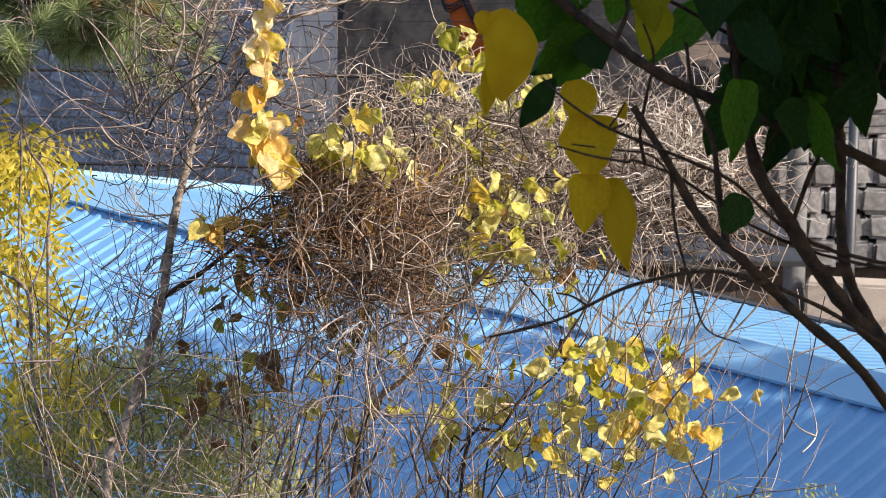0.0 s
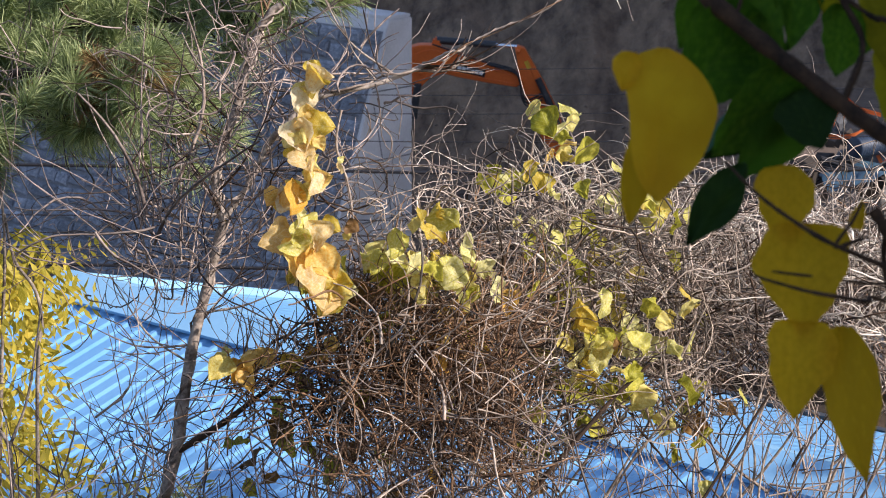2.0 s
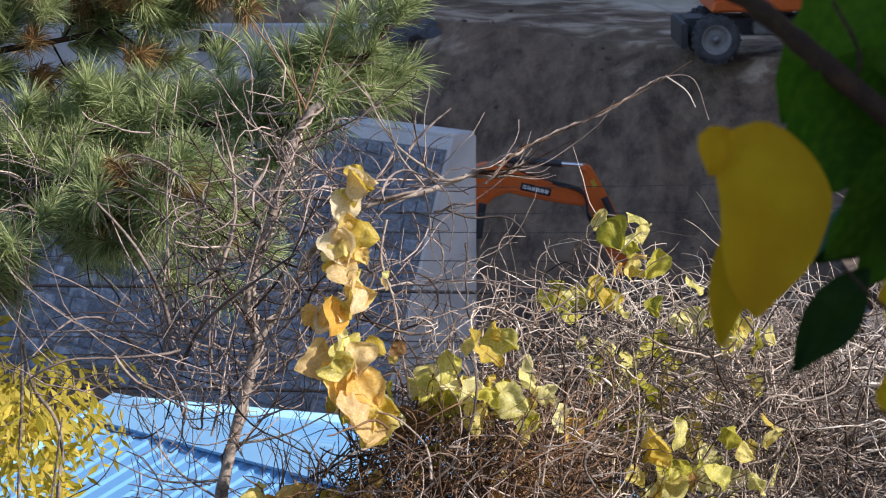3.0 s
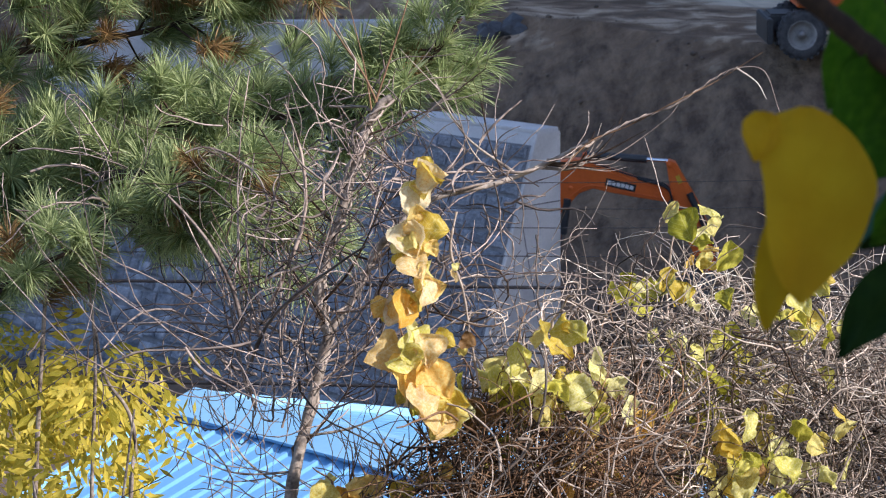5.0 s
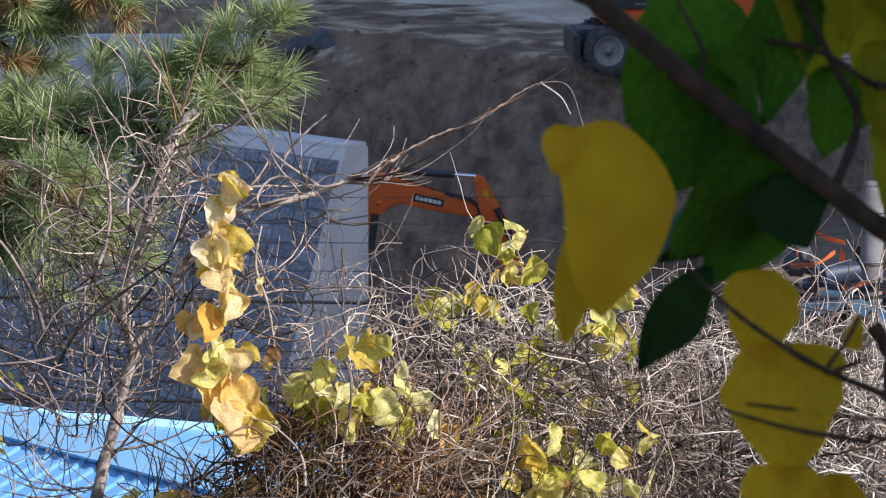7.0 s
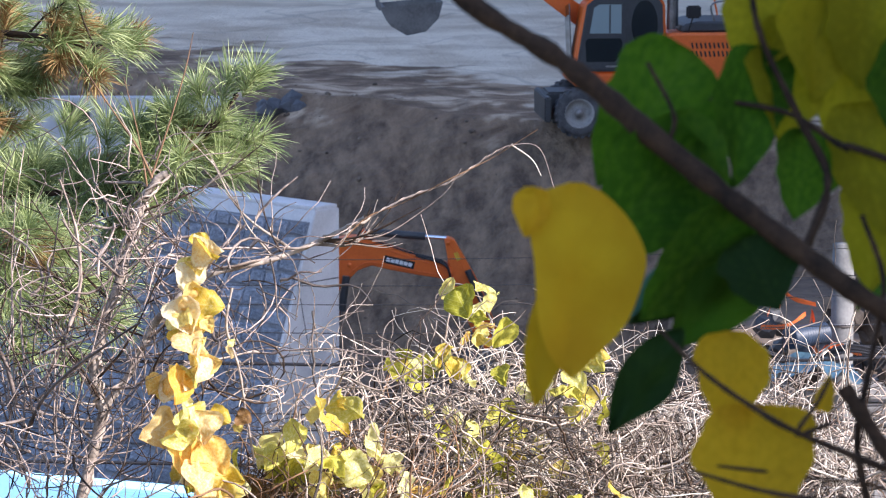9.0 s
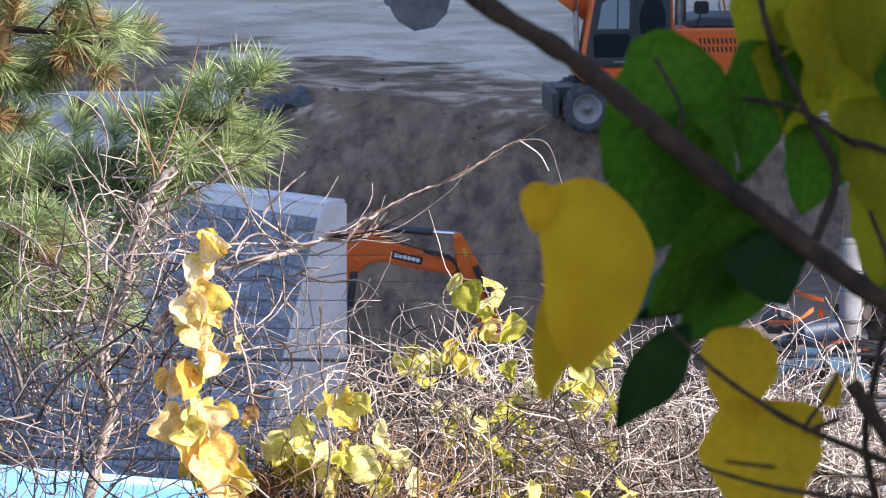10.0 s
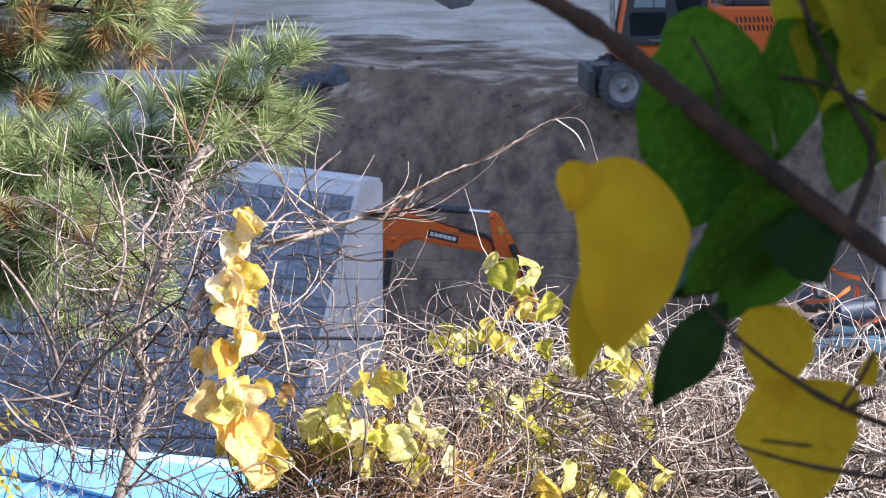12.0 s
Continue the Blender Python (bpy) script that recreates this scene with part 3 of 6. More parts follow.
    for s, m in rest:
        base = len(v)
        v += [m @ q.co for q in shapes[s].vertices]
        f += [tuple(base + i for i in p.vertices) for p in shapes[s].polygons]
    if v:
        put("stones", mesh_from("stones", v, f), STONES, root, kind="stuff")


build_wall()


# ---------- concrete wall with drain pipe at the yard's edge, dark rubble beside it ----------
def build_yard_edge():
    wall = thing("concrete_wall", (0, 0, 0), "low grey concrete wall with a drain pipe below the yard", "concrete wall", kind="structure")
    a, b = Vector((-14.834, 92.666, -0.028)), Vector((-3.518, 92.572, -0.562))
    mid = (a + b) / 2
    yaw = math.degrees(math.atan2(b.y - a.y, b.x - a.x))
    box("wall_body", ((b - a).length, 0.5, 2.6), (mid.x, mid.y, mid.z - 1.05), CONCRETE, wall, 0.03, (0, 0, yaw))
    p = Vector((-8.473, 92.166, -0.563))
    lathe("drain_pipe", [(0.0, 0.12), (0.15, 0.12), (0.16, 0.0), (0.2, -0.06), (0.2, 0.3)], CHARCOAL, wall, pose(p.x, p.y, p.z, 0, 0, yaw))
    box("patch", (0.34, 0.05, 0.6), (p.x - 0.36, p.y - 0.12, p.z + 0.12), DARK_WOOD, wall, 0.02, (0, 8, yaw))
    for i in range(16):
        q = Vector((-2.988, 90.568, -0.410)) + Vector((random.uniform(-0.55, 0.6), random.uniform(-0.3, 0.5), random.uniform(-0.55, 0.45)))
        bm = bmesh.new()
        bmesh.ops.create_icosphere(bm, subdivisions=1, radius=random.uniform(0.18, 0.36))
        for w in bm.verts:
            w.co *= random.uniform(0.75, 1.2)
        put("boulder", shaped(bm, "boulder"), MORTAR, None, "dark angular boulder in the cut bank", "boulder", "boulders of the bank", m=pose(*q, random.uniform(0, 90), random.uniform(0, 90), random.uniform(0, 90)))


build_yard_edge()


# ---------- house with a blue ribbed sheet roof ----------
RIDGE_FROM, RIDGE_TO = Vector((-3.088, 24.434, 4.54)), Vector((6.48, 14.553, 4.54))
NEAR_PITCH, FAR_PITCH, NEAR_RUN, FAR_RUN = 0.33, 0.225, 8.0, 3.0


def build_house():
    root = thing("house", (0, 0, 0), "low house with a blue ribbed metal roof and pale ridge flashing", "house")
    a, b = RIDGE_FROM, RIDGE_TO
    along = (b - a).normalized()
    away = Vector((-along.y, along.x, 0))
    length = (b - a).length
    yaw = math.degrees(math.atan2(along.y, along.x))
    near = Vector((-away.x, -away.y, -NEAR_PITCH)).normalized()
    far = Vector((away.x, away.y, -FAR_PITCH)).normalized()
    # ribbed sheets: trapezoid ribs that run down each slope
    prof = [(0.0, 0.0), (0.30, 0.0), (0.45, 0.017), (0.67, 0.017), (0.82, 0.0)]
    pitch = 0.17
    for name, way, run, rib in (("roof_sheet", near, NEAR_RUN, 1.0), ("far_roof_sheet", far, FAR_RUN, 0.35)):
        up = along.cross(way)
        if up.z < 0:
            up = -up
        cols = [(i * pitch + u * pitch, h * rib) for i in range(int(length / pitch) + 1) for u, h in prof]
        v = []
        for s in (0.0, run * 0.5, run):
            for x, h in cols:
                v.append(a + along * x + way * s + up * (h + 0.008 * math.sin(x * 3 + s)))
        k = len(cols)
        top = len(v)
        v += [q - up * 0.03 for q in v]
        f = [(j * k + i, j * k + i + 1, (j + 1) * k + i + 1, (j + 1) * k + i) for j in range(2) for i in range(k - 1)]
        f += [tuple(top + q for q in reversed(p)) for p in f]
        f += [(2 * k + i, 2 * k + i + 1, top + 2 * k + i + 1, top + 2 * k + i) for i in range(k - 1)]
        put(name, mesh_from(name, v, f), BLUE_ROOF, root)
    # folded ridge flashing in lapped lengths, its lower edge turned down over the ribs
    up = along.cross(near)
    if up.z < 0:
        up = -up
    fup = along.cross(far)
    if fup.z < 0:
        fup = -fup
    rng = random.Random(8)
    lap = 2.4
    for i in range(int(length / lap) + 1):
        x0, x1 = i * lap - 0.04, min(length, (i + 1) * lap + 0.03)
        lift = 0.006 * (i % 2) + 0.05
        w = 0.3 + rng.uniform(-0.006, 0.006)
        sec = [near * w + up * (lift - 0.03), near * (w + 0.006) + up * lift, Vector((0, 0, lift + 0.03)), far * 0.55 + fup * (lift - 0.02), far * 0.55 + fup * (lift - 0.03), Vector((0, 0, lift + 0.02))]
        v = [a + along * x + q for x in (x0, (x0 + x1) / 2, x1) for q in sec]
        m = len(sec)
        f = [(j * m + q, j * m + (q + 1) % m, (j + 1) * m + (q + 1) % m, (j + 1) * m + q) for j in range(2) for q in range(m)]
        f += [tuple(range(m)), tuple(reversed(range(2 * m, 3 * m)))]
        put("ridge_flashing", mesh_from("ridge_flashing", v, f), BLUE_CAP, root)
    # rake flashing on the free gable, both slopes
    for way, run in ((near, NEAR_RUN), (far, FAR_RUN)):
        rake = box("rake_trim", (run, 0.07, 0.12), (0, 0, 0), BLUE_CAP, root, 0.01)
        rake.matrix_basis = Matrix.Translation(a + way * (run / 2) + Vector((0, 0, 0.0)) - along * 0.04) @ way.to_track_quat("X", "Z").to_matrix().to_4x4()
    # dark gutter along the far eave, with its rolled lip
    eave = (a + b) / 2 + far * (FAR_RUN + 0.05)
    box("gutter", (length, 0.13, 0.1), (eave.x, eave.y, eave.z - 0.02), CHARCOAL, root, 0.03, (0, 0, yaw))
    # walls below
    c = (a + b) / 2 - away * 2.2
    box("wall_body", (length - 0.9, 8.6, 3.0), (c.x, c.y, -1.06 + 1.5), PLASTER, root, 0.02, (0, 0, yaw))
    gable = a + along * 0.45
    prism("gable_wall", [(-NEAR_RUN + 1.6, 1.94), (FAR_RUN - 0.5, 1.94), (FAR_RUN - 0.5, 4.54 - (FAR_RUN - 0.5) * FAR_PITCH - 0.1), (0, 4.42), (-NEAR_RUN + 1.6, 4.54 - (NEAR_RUN - 1.6) * NEAR_PITCH - 0.12)], 0.2, PLASTER, root,
          pose(gable.x, gable.y, 0, 0, 0, yaw + 90), 0.01)


build_house()


# ---------- terrace on the far side of the lane, block wall, slabs, clutter ----------
def build_terrace():
    root = thing("block_wall", (0, 0, 0), "sunlit grey rubble block wall on the lane", "stone wall", kind="structure")
    box("terrace_fill", (18, 9, 4.6), (13.6, 51.2, -1.35), EARTH, root, 0.1)
    shapes = []
    for s in range(6):
        bm = bmesh.new()
        bmesh.ops.create_cube(bm, size=1)
        bmesh.ops.bevel(bm, geom=bm.edges[:], offset=0.14, segments=2, affect="EDGES")
        rng = random.Random(s)
        for w in bm.verts:
            w.co += Vector([rng.uniform(-0.05, 0.05) for _ in range(3)])
        me = shaped(bm, "block")
        me.materials.append(BLOCK)
        shapes.append(me)
    z = -1.75
    for row in range(7):
        x = 4.6 + 0.2 * (row % 2)
        h = random.uniform(0.33, 0.42)
        while x < 12.5:
            w = random.uniform(0.36, 0.62)
            put("block", random.choice(shapes), None, root, m=pose(x + w / 2, 46.55, z + h / 2, 0, random.uniform(-3, 3), 0) @ Matrix.Diagonal((w, 0.4, h, 1)))
            x += w + 0.02
        z += h + 0.015
    slab = thing("concrete_kerb", (0, 0, 0), "pale beige concrete kerb wall beside the lane", "kerb wall", kind="structure")
    box("kerb_body", (9.5, 0.5, 0.95), (11.0, 44.6, -2.2), BEIGE, slab, 0.04, (0, 0, -12))
    box("lane_slab", (12, 5.0, 0.16), (11.5, 41.6, -2.62), BEIGE, slab, 0.03, (0, 0, -12))
    cone = thing("traffic_cone", (0, 0, 0), "small red plastic traffic cone on the lane", "traffic cone")
    q = Vector((7.877, 43.678, -2.500))
    lathe("cone_body", [(0.15, 0.0), (0.13, 0.04), (0.045, 0.5), (0.0, 0.5)], RED, cone, pose(*q, 90, 0, 0))
    box("cone_base", (0.34, 0.34, 0.04), q, RED, cone, 0.01)
    # round posts
    for q, h, r, mat, label in (((5.458, 34.815, 0.128), 3.4, 0.065, CHARCOAL, "dark grey steel post beside the house"),):
        post = thing("steel_post", q, label, "post")
        lathe("shaft", [(0.0, h), (r, h), (r, 0.0), (r * 1.02, -2.0)], mat, post, pose(0, 0, 0, 90, 0, 0))
        lathe("post_cap", [(0.0, h + 0.03), (r * 1.1, h + 0.02), (r * 1.15, h - 0.05)], STEEL, post, pose(0, 0, 0, 90, 0, 0))
    pole = thing("utility_pole", (6.212, 46.029, 0.381), "grey round concrete utility pole", "utility pole")
    lathe("shaft", [(0.0, 2.6), (0.15, 2.6), (0.165, 0.0), (0.17, -3.0)], POLE, pole, pose(0, 0, 0, 90, 0, 0))
    for h in (1.45, 2.1):
        lathe("pole_band", [(0.158, h), (0.17, h), (0.17, h + 0.05), (0.158, h + 0.05)], STEEL, pole, pose(0, 0, 0, 90, 0, 0))



build_terrace()


def build_clutter():
    # lashing straps in a loose heap
    heap = thing("strap_heap", (5.448, 45.781, 1.857), "heap of bright orange lashing straps on rubble", "straps")
    base = Vector((5.448, 45.781, 1.857))

    def ribbon(points, w):
        line = smooth_line([Vector(p) - base for p in points], 6)
        v, f = [], []
        for i, p in enumerate(line):
            o = np.array([0.25 * w * math.sin(i), -0.6 * w, 0.8 * w])
            v += [p - o * 0.5, p + o * 0.5, p + o * 0.5 + np.array([0, 0.006, 0]), p - o * 0.5 + np.array([0, 0.006, 0])]
        for i in range(len(line) - 1):
            f += [(4 * i + j, 4 * i + (j + 1) % 4, 4 * i + 4 + (j + 1) % 4, 4 * i + 4 + j) for j in range(4)]
        put("strap", mesh_from("strap", v, f), STRAP, heap)
    for pts in (((5.154, 45.808, 2.009), (5.255, 45.862, 2.315), (5.355, 45.873, 2.376), (5.309, 45.829, 2.124)),
                ((5.332, 45.873, 2.376), (5.514, 45.750, 2.255), (5.820, 45.835, 2.162)),
                ((5.050, 45.683, 1.874), (5.386, 45.587, 1.907), (5.669, 45.715, 2.057)),
                ((5.758, 45.822, 2.086), (5.839, 45.656, 1.722)), ((5.758, 45.819, 2.070), (5.715, 45.656, 1.722)),
                ((5.733, 45.544, 1.664), (5.891, 45.406, 1.454), (6.029, 45.446, 1.682), (6.414, 45.417, 1.515)),
                ((5.811, 45.518, 1.512), (5.952, 45.439, 1.644), (5.991, 45.392, 1.378))):
        ribbon(pts, 0.085)
    drum = thing("plastic_pipe", (5.390, 45.263, 1.793), "dark blue corrugated plastic pipe on the rubble", "pipe")
    prof = []
    for i in range(14):
        prof += [(0.14, i * 0.05), (0.155, i * 0.05 + 0.017), (0.155, i * 0.05 + 0.034)]
    lathe("pipe_body", [(0.0, 0.0)] + prof + [(0.0, 0.7)], BARREL, drum, pose(0, 0, 0, 0, 0, -50))
    tarp = thing("tarpaulin", (5.571, 44.816, 1.565), "crumpled pale blue tarpaulin on rubble", "tarpaulin")
    v, f = [], []
    for j in range(11):
        for i in range(19):
            v.append((-0.65 + i * 0.075, j * 0.12 - 0.6, 0.14 * noise.noise((i * 0.45, j * 0.5, 4)) - 0.02 * abs(i - 9) + 0.02 * random.random()))
    f = [(j * 19 + i, j * 19 + i + 1, (j + 1) * 19 + i + 1, (j + 1) * 19 + i) for j in range(10) for i in range(18)]
    put("sheet", mesh_from("sheet", v, f, True), TARP, tarp)
    # dark lumps added behind the straps in place of the shadow there
    for i in range(34):
        q = Vector((5.736, 46.851, 1.586)) + Vector((random.uniform(-1.1, 1.3), random.uniform(-0.5, 0.6), random.uniform(-0.75, 0.4)))
        bm = bmesh.new()
        bmesh.ops.create_icosphere(bm, subdivisions=1, radius=random.uniform(0.12, 0.3))
        for w in bm.verts:
            w.co *= random.uniform(0.7, 1.25)
        put("rubble", shaped(bm, "rubble"), random.choice((DARK_WOOD, CHARCOAL, MORTAR)), None, "dark lump in place of shadow on the terrace heap", "rubble", "terrace rubble", m=pose(*q, random.uniform(0, 90), random.uniform(0, 90), 0))
    for i in range(6):
        a = Vector((4.930, 45.236, 1.642)) + Vector((0, random.uniform(-0.1, 0.1), random.uniform(-0.25, 0.15)))
        b = a + Vector((1.5 + random.random() * 0.6, random.uniform(-0.1, 0.1), random.uniform(-0.15, 0.2)))
        tube("loose_cable", [a, a.lerp(b, 0.35) + Vector((0, 0, -0.12)), a.lerp(b, 0.7) + Vector((0, 0, 0.08)), b], 0.018, 0.018, CABLE, None, 8, 6,
             label="black cable lying loose over the rubble", category="cable", group="loose cables")
    # dark planks and sheets stacked behind the ridge
    for i in range(16):
        q = Vector((2.128, 37.028, 1.162)) + Vector((random.uniform(-2.6, 2.6), random.uniform(-0.6, 1.2), random.uniform(-0.7, 0.55)))
        box("plank", (random.uniform(1.2, 3.0), 0.16, random.uniform(0.04, 0.2)), q, random.choice((DARK_WOOD, DARK_WOOD, CHARCOAL)), None, 0.01,
            (random.uniform(-8, 8), random.uniform(-9, 9), random.uniform(-25, 25)), "dark weathered plank in a loose stack", category="plank", group="stacked planks")
    q = Vector((2.220, 37.448, 0.667))
    shed = thing("lean_to", (q.x, q.y + 1.0, -2.3), "dark weathered board lean-to behind the blue roof", "shed")
    for i in range(13):
        box("board", (0.42, 0.05, 3.0 + 0.1 * random.random()), (-2.9 + i * 0.45, 0.02 * (i % 2), 1.2), DARK_WOOD, shed, 0.008, (0, random.uniform(-1, 1), 0))
    box("shed_roof", (6.4, 1.6, 0.08), (0, 0.5, 2.75), CHARCOAL, shed, 0.01, (8, 0, 0))


build_clutter()


# ---------- overhead cables between the house and the wall ----------
def build_cables():
    for l, r, rad in (((-12.379, 43.276, 2.042), (3.021, 43.237, 1.825), 0.024), ((-12.379, 43.044, 0.727), (3.021, 43.011, 0.540), 0.024), ((-12.379, 43.156, 1.363), (3.021, 43.128, 1.204), 0.0085),
                      ((-12.379, 43.110, 1.103), (3.021, 43.095, 1.016), 0.0095), ((-12.379, 43.337, 2.388), (3.021, 43.311, 2.244), 0.007), ((-12.379, 43.395, 2.721), (3.021, 43.377, 2.619), 0.006),
                      ((-12.379, 43.436, 2.952), (3.021, 43.421, 2.865), 0.006), ((-12.379, 43.489, 3.255), (3.021, 43.482, 3.212), 0.005), ((-12.379, 43.076, 0.908), (3.021, 43.064, 0.843), 0.006)):
        a, b = Vector(l), Vector(r)
        out = (b - a).normalized()
        mid = (a + b) / 2 - Vector((0, 0, 0.05))
        tube("overhead_cable", [a - out * 14 + Vector((0, 0, 0.6)), a, mid, b, b + out * 14 + Vector((0, 0, 0.6))], rad, rad, CABLE, None, 10, 6,
             label="black overhead cable strung before the stone wall", category="cable", group="overhead cables")


build_cables()


# ---------- unseen tree added on the slope beside the view to shade the roof --------------------
def build_shade_tree():
    x, y = 11.0, 11.6
    root = thing("hillside_tree", (x, y, ground_height(x, y) - 0.1), "unseen leafy tree added on the slope to shade the roof", "tree")
    tube("trunk", [(0, 0, 0), (0.1, 0.1, 3.0), (-0.05, 0.3, 6.0), (0.1, 0.4, 9.5)], 0.2, 0.08, BARK, root, 8, 12, 0.06)
    g = np.random.default_rng(9)
    for i in range(9):
        a = np.array([0.0, 0.3, 5.2 + i * 0.45])
        b = a + np.array([0.7, -0.72, 0]) * g.uniform(-2.0, 2.0) + np.array([g.uniform(-0.4, 0.4), 0, g.uniform(0.4, 1.4)])
        tube("limb", [a, (a + b) / 2 + np.array([0, 0, 0.25]), b], 0.06, 0.02, BARK, root, 6, 8, 0.1)
    n = 27000
    along, across = g.normal(size=n) * 1.55, g.normal(size=n) * 0.75
    c = np.stack([along * 0.7 + across * 0.72, -along * 0.72 + across * 0.7 + 0.2, g.normal(size=n) * 0.9 + 8.5], axis=1)
    d = g.normal(size=(n, 3))
    d /= np.linalg.norm(d, axis=1, keepdims=True)
    e = np.cross(d, g.normal(size=(n, 3)))
    e /= np.linalg.norm(e, axis=1, keepdims=True)
    v = np.stack([c, c + d * 0.13 - e * 0.09, c + d * 0.3, c + d * 0.13 + e * 0.09], axis=1).reshape(-1, 3)
    f = np.arange(4 * n).reshape(n, 4)
    uv = np.tile(np.array([[0.5, 0], [0.1, 0.5], [0.5, 1], [0.9, 0.5]]), (n, 1))
    put("crown", quads("crown", v, f, True, uv), SHRUB, root, kind="stuff")


build_shade_tree()


# ---------- machines ----------
def wheel(parent, at, r=0.5, w=0.32):
    """A dusty off-road wheel whose outer side looks to local -y."""
    hub = thing("wheel", at, "", "")
    hub.parent = parent
    bm_prof = [(r * 0.58, -w / 2), (r * 0.78, -w / 2 - 0.01), (r * 0.95, -w / 2 + 0.03), (r * 0.97, 0), (r * 0.95, w / 2 - 0.03), (r * 0.78, w / 2), (r * 0.58, w / 2)]
    lathe("tyre", bm_prof, TYRE, hub)
    # lugs joined into one tread
    v, f = [], []
    for i in range(22):
        a = 2 * math.pi * i / 22
        for side in (-1, 1):
            b = len(v)
            for da in (-0.06, 0.06):
                for rr in (r * 0.9, r * 1.0):
                    for y in (side * 0.02, side * (w / 2)):
                        t = a + da + side * 0.06 + 0.1 * (abs(y) / w)
                        v.append((rr * math.cos(t), y, rr * math.sin(t)))
            f += [tuple(b + i for i in q) for q in ((0, 1, 3, 2), (4, 6, 7, 5), (2, 3, 7, 6), (1, 5, 7, 3), (0, 2, 6, 4))]
    put("tread", mesh_from("tread", v, f), TYRE, hub)
    lathe("rim", [(0.0, -w * 0.2), (r * 0.2, -w * 0.24), (r * 0.22, -w * 0.02), (r * 0.46, 0.0), (r * 0.5, -w * 0.4), (r * 0.6, -w / 2 - 0.004), (r * 0.6, -w * 0.3)], RIM, hub)
    lathe("hub_cap", [(0.0, -w * 0.46), (r * 0.17, -w * 0.44), (r * 0.19, -w * 0.2)], STEEL, hub)
    return hub


def cylinder_between(name, a, b, r, material, parent, sides=14):
    v, f = tubes(np.array([[a, b]]), np.array([[r, r]]), sides)
    bm = bmesh.new()
    vs = [bm.verts.new(q) for q in v]
    for q in f:
        bm.faces.new([vs[i] for i in q])
    bm.faces.new(vs[:sides])
    bm.faces.new(vs[sides:][::-1])
    bmesh.ops.recalc_face_normals(bm, faces=bm.faces[:])
    return put(name, shaped(bm, name, False), material, parent)


def ram(name, a, b, parent, r=0.07, split=0.6):
    a, b = Vector(a), Vector(b)
    m = a + (b - a) * split
    cylinder_between(name, a, m, r, CHARCOAL, parent)
    cylinder_between(name + "_rod", m, b, r * 0.5, CHROME, parent)


def bucket_mesh(w=0.9):
    """An open digging bucket: curved back, two cheeks, teeth, in local x (reach) and z."""
    v, f = [], []
    arc = [(0.0, 0.0), (0.12, -0.25), (0.1, -0.55), (-0.1, -0.8), (-0.4, -0.85), (-0.72, -0.72)]
    th = 0.03
    for y in (-w / 2, w / 2):
        v += [(x, y, z) for x, z in arc]
    for y in (-w / 2, w / 2):
        v += [(x * 0.92 - 0.02, y, z * 0.93) for x, z in arc]
    k = len(arc)
    for i in range(k - 1):
        f.append((i, i + 1, k + i + 1, k + i))
        f.append((2 * k + i, 3 * k + i, 3 * k + i + 1, 2 * k + i + 1))
    f.append(tuple(range(k)))
    f.append(tuple(range(2 * k - 1, k - 1, -1)))
    f.append((k - 1, 3 * k - 1, 4 * k - 1, 2 * k - 1))
    for t in range(5):
        y = -w / 2 + w * (t + 0.5) / 5
        b = len(v)
        v += [(-0.68, y - 0.05, -0.72), (-0.68, y + 0.05, -0.72), (-0.9, y + 0.03, -0.6), (-0.9, y - 0.03, -0.6), (-0.7, y - 0.05, -0.78), (-0.7, y + 0.05, -0.78)]
        f += [(b, b + 1, b + 2, b + 3), (b + 4, b + 3, b + 2, b + 5), (b, b + 3, b + 4), (b + 1, b + 5, b + 2)]
    return mesh_from("bucket", v, f)


